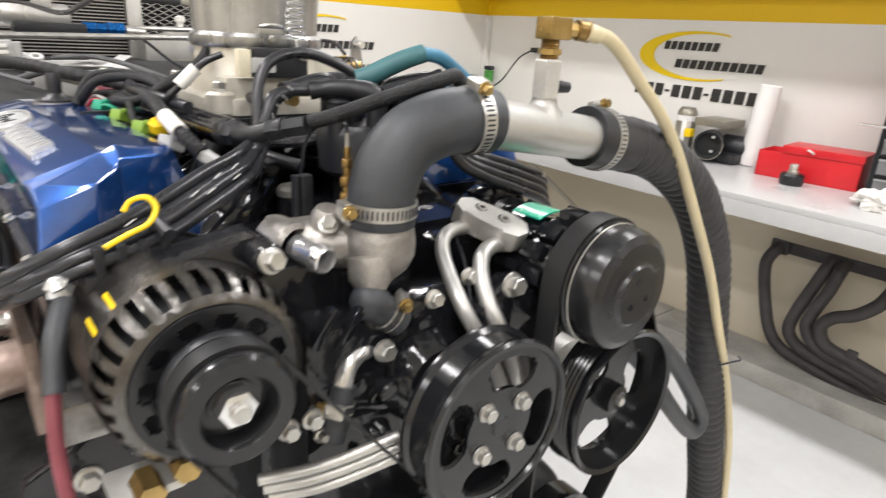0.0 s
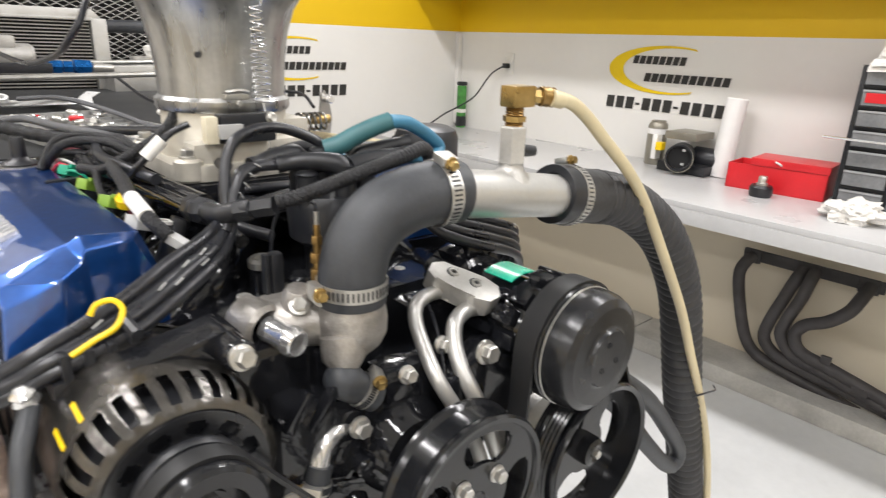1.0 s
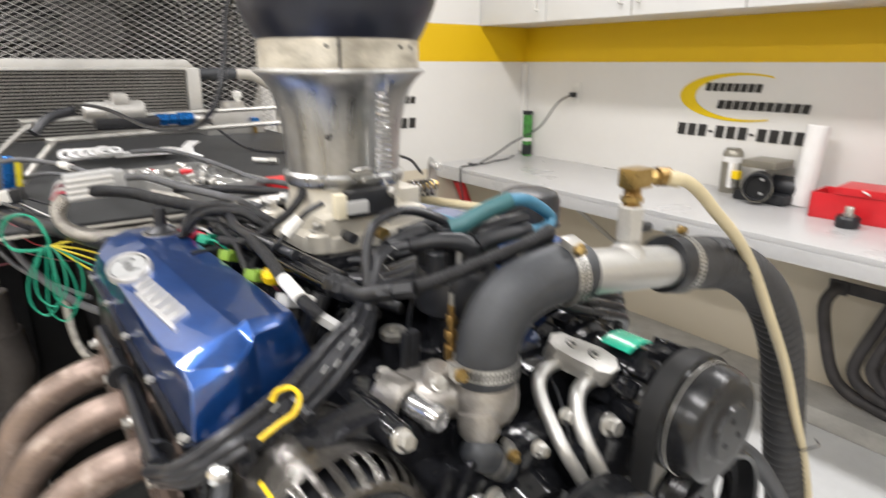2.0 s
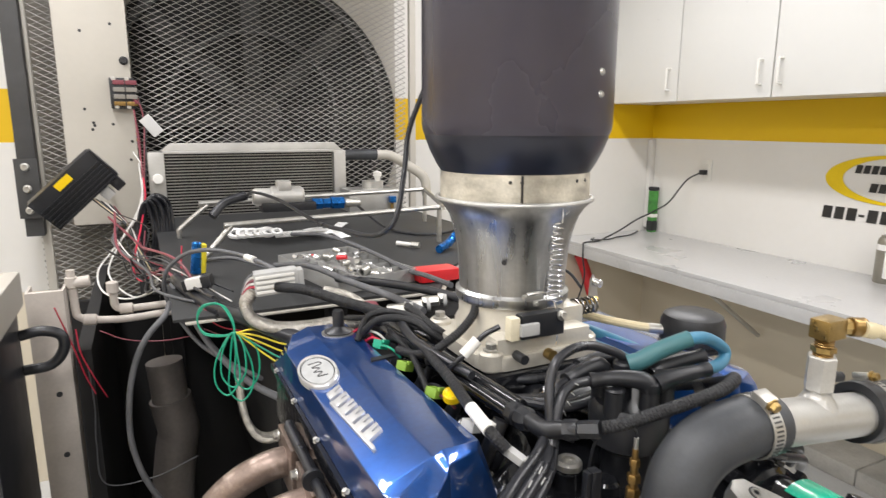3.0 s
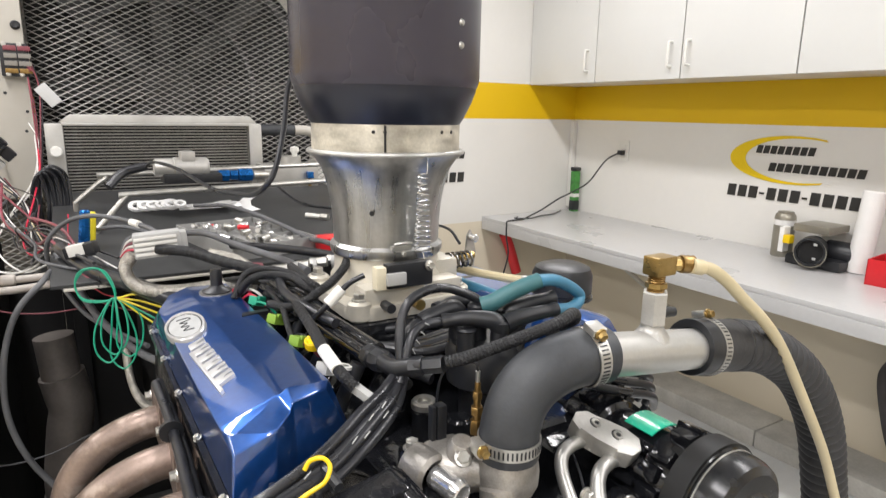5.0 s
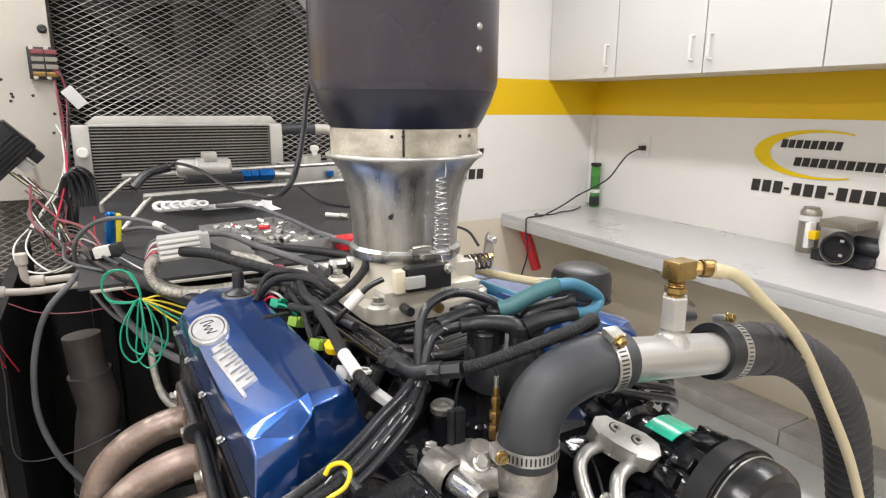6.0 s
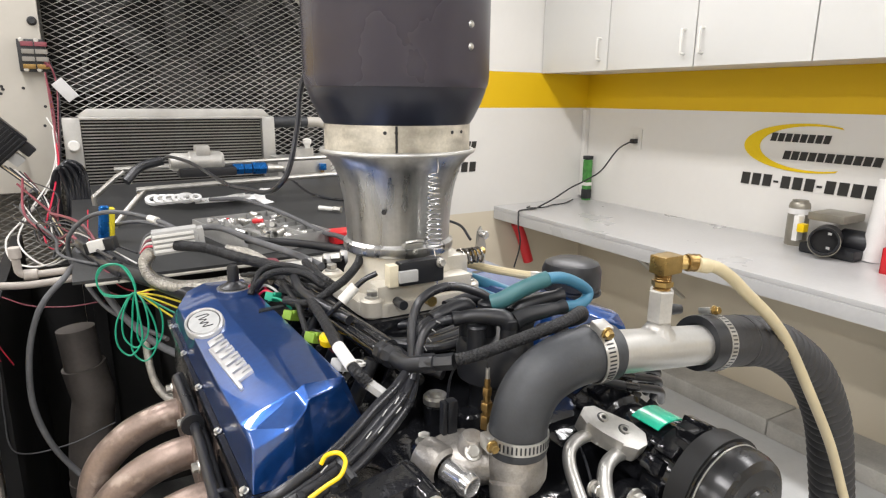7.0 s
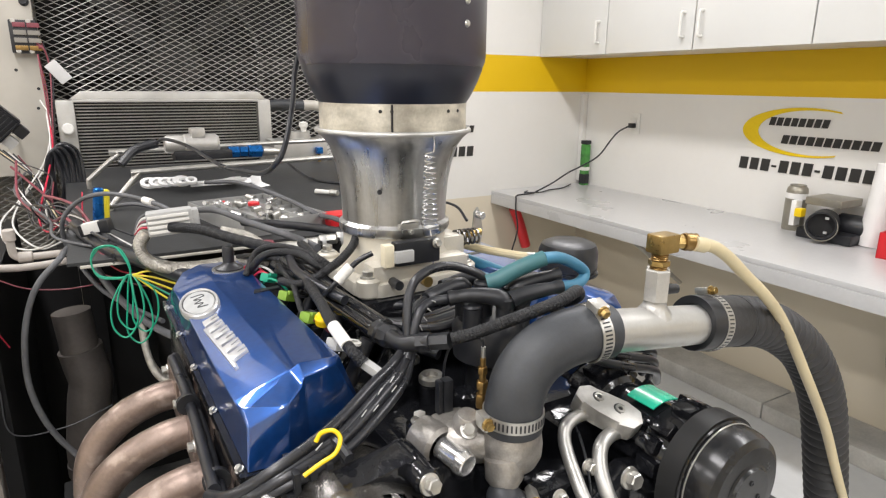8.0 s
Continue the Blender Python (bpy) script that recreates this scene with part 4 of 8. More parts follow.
for k, (x, y, z) in enumerate(((-2.6690, -2.6040, 1.2600), (-2.6860, -2.6130, 1.2560), (-2.7090, -2.6290, 1.2480), (-2.6700, -2.6100, 1.2530), (-2.6960, -2.6260, 1.2480), (-2.7560, -2.6425, 1.2370))):
    m = pose(x, y, z, 28, -22, 34 - 2 * k)
    part("lettering_bar", box(-0.0042, 0.0042, -0.0005, 0.0005, 0.0002, 0.0008, 0, None, m), GREYPLASTIC, pw, "worn white lettering as a bar")
for p, q in (((-2.737, -2.662, 1.231), (-2.743, -2.615, 1.231)),):
    part("separator", tube([p, ((p[0] + q[0]) / 2, (p[1] + q[1]) / 2, p[2] + 0.004), q], 0.0045, 8), SATINBLACK, pw, "black wire separator")
thing("yellow_hook", tube([(-2.777, -2.665, 1.230), (-2.763, -2.665, 1.2365), (-2.750, -2.665, 1.242), (-2.7435, -2.660, 1.2505), (-2.7475, -2.655, 1.2565), (-2.756, -2.650, 1.2540), (-2.761, -2.650, 1.2475)], 0.0019, 10), YELLOW, "bright yellow bent wire hook on the plug wires", "wire hook")

# ---- alternator ----
AX, AZ = -2.737, 1.157
al = root("alternator", (AX, -2.70, 1.08), "dark cast alternator with vent slots and a black pulley", "alternator")
seg = 180
case = lathe([(0.0640, 0.110), (0.0650, 0.10), (0.0650, 0.060), (0.0650, 0.038), (0.0648, 0.030), (0.0640, 0.018), (0.0615, 0.009), (0.0580, 0.0035), (0.0520, 0.0005), (0.0500, 0.0005), (0.0500, 0.006)], (AX, -2.737, AZ), (0, 1, 0), seg,
             skip=lambda n, k: n in (4, 5, 6) and k % 6 in (1, 2, 3))
bmesh.ops.solidify(case, geom=case.faces[:], thickness=0.004)
DARKCAST = material("dark_cast_metal", (0.23, 0.22, 0.208), 0.25, 0.9, vary=0.35, scale=25, fine=0.2, bump=0.35, bump_scale=110)
part("front_spider", polar_plate((AX, -2.739, AZ), (0, 1, 0), 0.004, [0.010, 0.036, 0.0385, 0.044, 0.0465, 0.0515], 132, lambda i, k: (i == 2 and k % 11 < 7) or (i in (1, 3) and 1 <= k % 11 < 6)), CLUTCHBLACK, al, "black front plate with vents")
part("case", case, DARKCAST, al)
part("rotor", rod((AX, -2.728, AZ), (AX, -2.63, AZ), 0.052, seg=48), SATINBLACK, al, "black windings behind the vents")
part("rear_cover", lathe([(0.0655, 0), (0.0655, 0.008), (0.058, 0.016), (0, 0.018)], (AX, -2.628, AZ), (0, 1, 0), 48), DARKCAST, al)
part("front_fan", lathe([(0, 0), (0.034, 0), (0.036, 0.003), (0.036, 0.006), (0, 0.007)], (AX, -2.744, AZ), (0, 1, 0), 48), SATINBLACK, al)
part("pulley", lathe([(0, -0.004), (0.0195, -0.004), (0.0215, -0.013), (0.0235, -0.0165), (0.0330, -0.0165), (0.0355, -0.0140), (0.0360, -0.010), (0.0350, -0.006), (0.0345, 0.010), (0.0350, 0.013), (0.012, 0.0150), (0, 0.0150)], (AX - 0.001, -2.760, AZ), (0, 1, 0), 64), PULLEYBLACK, al)
part("pulley_nut", lathe([(0, -0.008), (0.0062, -0.008), (0.0062, -0.006), (0.0115, -0.005), (0.0128, -0.002), (0.0128, 0.006)], (AX - 0.001, -2.768, AZ), (0, 1, 0), 6), CHROME, al, "bright hexagon nut")
part("shaft_end", rod((AX - 0.001, -2.779, AZ), (AX - 0.001, -2.764, AZ), 0.0060, edge=0.001), STEEL, al)
part("washer", lathe([(0.005, 0), (0.0155, 0), (0.0155, 0.002), (0.005, 0.002), (0.005, 0)], (AX - 0.001, -2.766, AZ), (0, 1, 0), 24), PULLEYBLACK, al)
part("mounting_lug", prism([(-0.022, -0.02), (0.006, -0.016), (0.014, -0.004), (0.012, 0.010), (0.0, 0.014), (-0.06, 0.004), (-0.085, -0.01), (-0.085, -0.022)], 0.034, Matrix.Translation((-2.690, -2.656, 1.217)) @ Matrix.Rotation(radians(90), 4, "X"), 0.004), GLOSSBLACK, al, "gloss black mounting lug")
part("lug_boss", rod((-2.687, -2.65, 1.216), (-2.688, -2.709, 1.219), 0.0125, 0.0115, edge=0.002), GLOSSBLACK, al)
bolt(al, (-2.688, -2.710, 1.219), (0.1, -1, 0.25), 0.0070, 0.010)
part("regulator", box(AX - 0.052, AX + 0.035, -2.655, -2.622, 1.185, 1.208, 0.005), SATINBLACK, al, "black plastic regulator")
for k in range(4):
    part("fin", box(AX - 0.045 + 0.014 * k, AX - 0.039 + 0.014 * k, -2.655, -2.62, 1.205, 1.226, 0.002), SATINBLACK, al, "black plastic rib of the regulator")
for y, t in ((-2.688, -44), (-2.688, -60)):
    part("yellow_mark", box(-0.0016, 0.0016, -0.012, 0.012, 0.0648, 0.0656, 0.0, None, Matrix.Translation((AX, y, AZ)) @ Matrix.Rotation(radians(t), 4, "Y")), YELLOW, al, "yellow paint mark")
part("terminal", lathe([(0, 0), (0.0065, 0), (0.0085, 0.004), (0.0065, 0.009), (0.0075, 0.012), (0.004, 0.015), (0, 0.0155)], (-2.801, -2.645, 1.196), (-0.3, -0.4, 1), 7), CHROME, al, "bright nut on the output terminal")
part("terminal_boot", tube([(-2.801, -2.648, 1.195), (-2.812, -2.672, 1.178), (-2.818, -2.69, 1.152)], 0.0065, 12), RUBBER, al, "black rubber terminal boot")
part("output_cable", tube([(-2.818, -2.688, 1.156), (-2.822, -2.70, 1.12), (-2.82, -2.71, 1.07), (-2.81, -2.71, 1.0), (-2.79, -2.7, 0.92)], 0.0045, 10), MAROON, al, "maroon output cable")
fit_b = root("brass_fitting", (-2.785, -2.72, 1.06), "two brass fittings on a bracket below the alternator", "fitting")
part("bracket", box(-2.80, -2.755, -2.715, -2.68, 1.072, 1.079, 0.003), CASTALU, fit_b)
for dx in (0.0, 0.022):
    part("brass_nut", lathe([(0, 0), (0.009, 0), (0.009, 0.02), (0, 0.02)], (-2.782 + dx, -2.742, 1.095 + dx * 0.4), (0, 1, 0.1), 6), BRASS, fit_b, "brass hexagon nut")

# ---- water pump pulley, belts and crank pulley ----
wp = root("water_pump_pulley", (CX - 0.005, -2.79, 1.01), "gloss black water pump pulley with four openings and four bolts", "pulley")
PX, PY, PZ, PR_ = -2.544, -2.797, 1.082, 0.073
PLATE = [0.009, 0.020] + [0.0335 + 0.0022 * k for k in range(13)] + [0.067]


def kidney(i, k, count, seg_, half, r0, r1):
    """True inside one of several rounded openings round a pulley face."""
    period = seg_ // count
    a = ((k + 0.5) % period - period / 2) / (period / 2) * 180 / count
    r = (i + 0.5)
    u, w = a / half, (r - (r0 + r1) / 2) / ((r1 - r0) / 2)
    return abs(u) ** 3 + abs(w) ** 3 < 1.0


part("face_plate", polar_plate((PX, PY, PZ), (0, 1, 0), 0.004, PLATE, 288, lambda i, k: kidney(i, k + 27, 4, 288, 31, 1.6, 14.4)), PULLEYBLACK, wp)
part("rim", lathe([(0.066, 0.002), (0.068, -0.003), (0.072, -0.0035), (PR_ + 0.001, -0.001), (PR_, 0.004), (PR_ - 0.003, 0.007), (PR_ - 0.003, 0.024), (PR_, 0.028), (PR_, 0.031), (0.066, 0.031), (0.066, 0.002)], (PX, PY, PZ), (0, 1, 0), 72), PULLEYBLACK, wp)
part("hub", lathe([(0, -0.002), (0.0075, -0.002), (0.009, 0.0), (0.009, 0.05), (0.02, 0.05), (0.022, 0.09), (0, 0.09)], (PX, PY, PZ), (0, 1, 0), 32), SATINBLACK, wp)
for k in range(4):
    t = radians(45 + 90 * k - 4)
    bolt(wp, (PX + 0.0262 * math.cos(t), PY - 0.0005, PZ + 0.0262 * math.sin(t)), (0, -1, 0), 0.0057, 0.008)
ck = root("crank_pulley", (-2.552, -2.78, 0.83), "gloss black crankshaft pulley on the engine front", "pulley")
part("rim", lathe([(0, 0.0), (0.03, 0.0), (0.032, 0.006), (0.05, 0.006), (0.0555, 0.0), (0.0555, 0.045), (0, 0.045)], (-2.552, -2.79, 0.885), (0, 1, 0), 64), PULLEYBLACK, ck)


def belt(name, circles, y0, y1, thick, label):
    """A flat belt stretched round pulleys: circles of (x, z, radius)."""
    pts = []
    for x, z, r in circles:
        pts += [(x + r * math.cos(2 * math.pi * k / 72), z + r * math.sin(2 * math.pi * k / 72)) for k in range(72)]
    pts = sorted(set((round(a, 5), round(b, 5)) for a, b in pts))
    cross = lambda o, a, b: (a[0] - o[0]) * (b[1] - o[1]) - (a[1] - o[1]) * (b[0] - o[0])
    half = []
    for seq in (pts, pts[::-1]):
        h = []
        for p in seq:
            while len(h) >= 2 and cross(h[-2], h[-1], p) <= 0:
                h.pop()
            h.append(p)
        half += h[:-1]
    n = len(half)
    bm = bmesh.new()
    ring = []
    for i, (x, z) in enumerate(half):
        a, b = half[i - 1], half[(i + 1) % n]
        d = Vector((b[0] - a[0], b[1] - a[1])).normalized()
        nx, nz = d.y, -d.x
        ring.append([bm.verts.new(v) for v in ((x, y0, z), (x, y1, z), (x + nx * thick, y1, z + nz * thick), (x + nx * thick, y0, z + nz * thick))])
    for i in range(n):
        p, q = ring[i], ring[(i + 1) % n]
        for k in range(4):
            j = (k + 1) % 4
            bm.faces.new((p[k], p[j], q[j], q[k]))
    ob = root(name, (circles[0][0], (y0 + y1) / 2, circles[-1][1] - circles[-1][2]), label, "belt", "drive belts")
    part("band", bm, BELT, ob)
    return ob


belt("drive_belt", [(AX - 0.001, AZ, 0.0352), (-2.552, 0.885, 0.0558)], -2.766, -2.752, 0.0025, "black ribbed belt round the alternator pulley")

# ---- air conditioning compressor ----
KX, KZ = -2.396, 1.162
ac = root("ac_compressor", (KX, -2.7, 1.10), "gloss black air conditioning compressor with a green label", "compressor")
part("clutch_cover", lathe([(0, -0.004), (0.026, -0.004), (0.0275, -0.001), (0.030, 0.0), (0.046, 0.001), (0.053, 0.005), (0.056, 0.012), (0.057, 0.02), (0.057, 0.03), (0.05, 0.031), (0, 0.031)], (KX, -2.803, KZ), (0, 1, 0), 64), CLUTCHBLACK, ac, sharp=18)
part("clutch_groove", lathe([(0.0570, 0), (0.0577, 0.0003), (0.0577, 0.0012), (0.0570, 0.0015)], (KX, -2.776, KZ), (0, 1, 0), 64), STEEL, ac, "bright seam ring")
part("clutch_pulley", lathe([(0, 0.0), (0.0555, 0.0), (0.058, 0.002), (0.058, 0.026), (0.054, 0.028), (0, 0.028)], (KX, -2.772, KZ), (0, 1, 0), 64), PULLEYBLACK, ac)
for k in range(3):
    t = radians(100 + 120 * k)
    part("rivet", lathe([(0, 0.0005), (0.0014, 0.0005), (0.0014, -0.0012), (0.0026, -0.0012), (0.0028, 0)], (KX + 0.012 * math.cos(t), -2.807, KZ + 0.014 * math.sin(t)), (0, 1, 0), 14), GLOSSBLACK, ac)
bm = lathe([(0, 0), (0.045, 0.0), (0.05, 0.008), (0.05, 0.03), (0.044, 0.036), (0.044, 0.10), (0.05, 0.104), (0.05, 0.15), (0.042, 0.16), (0.035, 0.20), (0, 0.205)], (KX, -2.742, KZ - 0.002), (0, 1, 0), 40)
for k in range(14):
    t = radians(45 + 21 * k)
    part("rib", box(-0.004, 0.004, 0.034, 0.106, 0.040, 0.0490 + 0.0025 * (k % 2), 0.002, None, Matrix.Translation((KX, -2.742, KZ - 0.002)) @ Matrix.Rotation(t, 4, "Y")), GLOSSBLACK, ac)
part("body", bm, GLOSSBLACK, ac)
ra = random.Random(8)
for k in range(22):
    t = radians(ra.uniform(-110, -30)) if k % 3 else radians(ra.uniform(32, 70))
    y0 = ra.uniform(-2.735, -2.60)
    h = ra.uniform(0.047, 0.055)
    part("lug", box(-ra.uniform(0.003, 0.009), 0.004, -0.004, ra.uniform(0.004, 0.014), 0.040, h, 0.0018, None, Matrix.Translation((KX, y0, KZ)) @ Matrix.Rotation(t, 4, "Y")), GLOSSBLACK, ac)
for a, y in ((15, -2.745), (40, -2.735), (60, -2.742), (-20, -2.744), (-42, -2.738), (-65, -2.744), (-88, -2.738), (22, -2.63), (48, -2.625), (70, -2.625), (0, -2.63), (-25, -2.63), (-50, -2.628), (-75, -2.63)):
    t = radians(a)
    part("lug", box(-0.008, 0.008, -0.012, 0.012, 0.044, 0.058, 0.003, None, Matrix.Translation((KX, y + 0.015, KZ)) @ Matrix.Rotation(t - radians(20), 4, "Y")), GLOSSBLACK, ac)
lab = bmesh.new()
for k in range(12):
    t0, t1 = radians(66 + 4.2 * k), radians(66 + 4.2 * (k + 1))
    vs = [lab.verts.new((KX + 0.0462 * math.cos(t), y, KZ + 0.0465 * math.sin(t) + 0.0025)) for t, y in ((t0, -2.704), (t1, -2.704), (t1, -2.668), (t0, -2.668))]
    lab.faces.new(vs)
bmesh.ops.remove_doubles(lab, verts=lab.verts, dist=0.0003)
bmesh.ops.solidify(lab, geom=lab.faces[:], thickness=0.0015)
part("label_foil", lab, TEALLABEL, ac, "glossy green foil label")
for k in range(4):
    t = radians(48 + 6 * k)
    part("label_bar", box(-0.0014, 0.0014, -2.768 + 0.003 * (k % 2), -2.757, 0.0579, 0.0583, 0, None, Matrix.Translation((KX, 0, KZ)) @ Matrix.Rotation(radians(90) - t, 4, "Y")), GREYPLASTIC, ac, "small white print as a bar")
part("bracket", prism([(-0.09, -0.055), (0.0, -0.07), (0.04, -0.05), (0.02, 0.0), (-0.05, 0.012), (-0.1, -0.01)], 0.03, Matrix.Translation((KX - 0.02, -2.70, KZ - 0.01)) @ Matrix.Rotation(radians(90), 4, "X"), 0.006), GLOSSBLACK, ac)
bolt(ac, (-2.476, -2.731, 1.163), (0, -1, 0.15), 0.0085, 0.012)
bolt(ac, (-2.488, -2.735, 1.115), (0, -1, 0.1), 0.0075, 0.01)
# manifold block and pipes
mf = root("ac_lines", (-2.45, -2.67, 1.12), "silver aluminium manifold block with two bent pipes", "pipes")
blk = Matrix(((0.50, 0.86, 0.0), (-0.80, 0.46, -0.38), (-0.33, 0.19, 0.92))).to_4x4()
blk.translation = (-2.450, -2.674, 1.190)
part("block", prism([(-0.040, -0.012), (-0.030, -0.019), (-0.012, -0.016), (0.012, -0.02), (0.026, -0.014), (0.032, 0.0), (0.026, 0.014), (0.010, 0.018), (-0.012, 0.014), (-0.032, 0.012), (-0.041, 0.002)], 0.020, blk, 0.0025), CASTALU, mf)
for a in (-0.018, 0.006):
    p = blk @ Vector((a, 0.002, 0.0198))
    up = blk.to_3x3() @ Vector((0, 0, 1))
    part("port_recess", lathe([(0, 0.0002), (0.0072, 0.0002), (0.0072, -0.002)], p, up, 24), SATINBLACK, mf, "dark recess round the screw")
    part("port_screw", lathe([(0.0026, 0.0004), (0.0028, 0.0014), (0.0052, 0.0014), (0.0056, 0.0)], p, up, 20), STEEL, mf)
part("pipe", tube([(-2.462, -2.662, 1.196), (-2.486, -2.664, 1.198), (-2.503, -2.668, 1.194), (-2.511, -2.676, 1.183), (-2.518, -2.696, 1.168), (-2.524, -2.722, 1.150), (-2.512, -2.733, 1.122), (-2.490, -2.738, 1.080), (-2.470, -2.738, 1.03)], 0.0068, 16), PIPEALU, mf)
part("pipe", tube([(-2.440, -2.690, 1.182), (-2.462, -2.692, 1.186), (-2.482, -2.698, 1.182), (-2.492, -2.708, 1.168), (-2.497, -2.724, 1.150), (-2.492, -2.736, 1.128), (-2.474, -2.741, 1.085), (-2.452, -2.741, 1.035)], 0.0076, 16), PIPEALU, mf)
thing("thin_wire", tube([(-2.488, -2.664, 1.192), (-2.498, -2.69, 1.178), (-2.508, -2.712, 1.155), (-2.514, -2.725, 1.12)], 0.0014, 6), WIRE, "thin black wire between the silver pipes", "wire")

# ---- power steering pump ----
SX, SZ = -2.346, 1.021
ps = root("steering_pump", (SX, -2.75, 0.94), "black power steering pump pulley with openings", "pump")
part("face_plate", polar_plate((SX, -2.762, SZ), (0, 1, 0), 0.004, [0.006, 0.018] + [0.029 + 0.0024 * k for k in range(15)] + [0.076], 288, lambda i, k: kidney(i, k + 60, 3, 288, 34, 1.6, 16.0)), PULLEYBLACK, ps)
part("rim", lathe([(0.072, 0.012), (0.074, -0.010), (0.079, -0.012), (0.081, -0.009), (0.081, -0.005), (0.078, -0.002)] + [(0.078 + 0.0018 * (k % 2), 0.0 + 0.0022 * k) for k in range(9)] + [(0.081, 0.022), (0.081, 0.026), (0.072, 0.026), (0.072, 0.012)], (SX, -2.772, SZ), (0, 1, 0), 72), PULLEYBLACK, ps)
part("hub", lathe([(0.004, -0.004), (0.010, -0.006), (0.0155, -0.004), (0.0165, 0.0), (0.0165, 0.012), (0.013, 0.03), (0.013, 0.05), (0, 0.05)], (SX, -2.770, SZ), (0, 1, 0), 28), PULLEYBLACK, ps)
part("hub_screw", hexagon((SX, -2.772, SZ), (0, -1, 0), 0.005, 0.008, None, False), STEEL, ps)
part("body", lathe([(0, 0), (0.035, 0), (0.045, 0.01), (0.045, 0.10), (0, 0.11)], (SX - 0.01, -2.725, SZ), (0, 1, 0), 32), CASTALU, ps, "cast aluminium pump body")
part("return_hose", tube([(-2.30, -2.71, 1.085), (-2.24, -2.73, 1.05), (-2.161, -2.73, 0.99), (-2.085, -2.73, 0.91), (-2.045, -2.73, 0.86), (-2.05, -2.73, 0.84), (-2.078, -2.73, 0.85), (-2.151, -2.73, 0.92), (-2.22, -2.72, 1.0), (-2.28, -2.70, 1.05)], 0.0115, 14), RUBBER, ps, "black rubber return hose")
belt("drive_belt", [(KX, KZ, 0.0583), (SX, SZ, 0.079), (-2.41, 0.875, 0.052)], -2.770, -2.748, 0.003, "black ribbed belt round the compressor pulley")
rp = root("cooler_pipes", (-2.64, -2.72, 1.03), "three parallel bright aluminium pipes under the alternator", "pipes")
for k in range(3):
    part("pipe", tube([(-2.70 + 0.004 * k, -2.70, 1.040 - 0.010 * k), (-2.655, -2.722, 1.048 - 0.010 * k), (-2.60, -2.74, 1.062 - 0.010 * k)], 0.0046, 12), PIPEALU, rp)
thing("lower_hose", tube([(-2.47, -2.70, 1.0), (-2.44, -2.72, 0.95), (-2.38, -2.72, 0.88), (-2.34, -2.70, 0.75), (-2.34, -2.66, 0.6)], 0.024, 18), RUBBER, "thick black rubber hose under the pulleys", "hose")

# ---- thermostat housing ----
th = root("thermostat_housing", (-2.60, -2.65, 1.15), "cast aluminium thermostat housing with a hose stub", "housing")
bm = lathe([(0, 0), (0.014, -0.004), (0.024, 0.006), (0.0285, 0.016), (0.029, 0.028), (0.0275, 0.038), (0.0255, 0.042), (0.0255, 0.06), (0, 0.06)], (-2.577, -2.674, 1.177), (0.0, 0.0, 1), 36)
lathe([(0, 0), (0.016, 0.0), (0.021, 0.01), (0.021, 0.05), (0.016, 0.06), (0, 0.062)], (-2.632, -2.632, 1.196), (1, -0.55, 0.06), 24, bm)
box(-2.632, -2.592, -2.645, -2.605, 1.170, 1.216, 0.014, bm)
lathe([(0, 0), (0.010, 0), (0.018, 0.012), (0.018, 0.03), (0, 0.036)], (-2.595, -2.69, 1.166), (0.1, 0.3, 1), 24, bm)
lathe([(0, -0.012), (0.0185, -0.012), (0.0195, 0.0), (0.0195, 0.014), (0.016, 0.018)], (-2.6425, -2.628, 1.2015), (0.25, -1, -0.10), 28, bm)
lathe([(0, 0), (0.013, 0), (0.0135, 0.02), (0.010, 0.026), (0, 0.026)], (-2.612, -2.645, 1.205), (0.0, -0.2, 1), 20, bm)
THERMOCAST = material("stained_cast_aluminium", (0.33, 0.312, 0.288), 0.38, 0.65, vary=0.35, scale=34, bump=0.35, bump_scale=220, fine=0.2)
part("casting", bm, THERMOCAST, th)
part("stub", lathe([(0.0082, 0.0), (0.0110, 0.0), (0.0110, 0.022), (0.0125, 0.025), (0.0125, 0.029), (0.0108, 0.034), (0.0094, 0.035), (0.0086, 0.032), (0.0082, 0.0)], (-2.6378, -2.645, 1.2003), (0.25, -1, -0.10), 28), CHROME, th, "bright hose stub, open at the end")
part("stub_bore", lathe([(0, 0.024), (0.0086, 0.024)], (-2.6378, -2.645, 1.2003), (0.25, -1, -0.10), 28), SATINBLACK, th, "dark bore of the stub")
bolt(th, (-2.618, -2.660, 1.220), (-0.2, -0.7, 0.7), 0.0062, 0.006)
bolt(th, (-2.602, -2.668, 1.226), (-0.3, -0.7, 0.6), 0.0060, 0.007)
sn = root("temperature_sensor", (-2.583, -2.637, 1.22), "brass temperature sender with a thin black wire", "sensor")
for z, r, h, s in ((1.222, 0.0068, 0.014, 6), (1.236, 0.0042, 0.006, 16), (1.242, 0.0064, 0.008, 6), (1.250, 0.0036, 0.008, 16), (1.258, 0.0050, 0.007, 6), (1.265, 0.0030, 0.010, 12)):
    part("brass_stage", lathe([(0, 0), (r, 0), (r, h * 0.85), (r * 0.85, h), (0, h)], (-2.584, -2.632, z), (0, 0, 1), s), AGEDBRASS, sn)
part("terminal", rod((-2.584, -2.632, 1.275), (-2.584, -2.632, 1.286), 0.0022), STEEL, sn)
part("lead", tube([(-2.584, -2.632, 1.286), (-2.586, -2.63, 1.294), (-2.598, -2.62, 1.294), (-2.609, -2.606, 1.275), (-2.612, -2.60, 1.23)], 0.0014, 6), WIRE, sn)
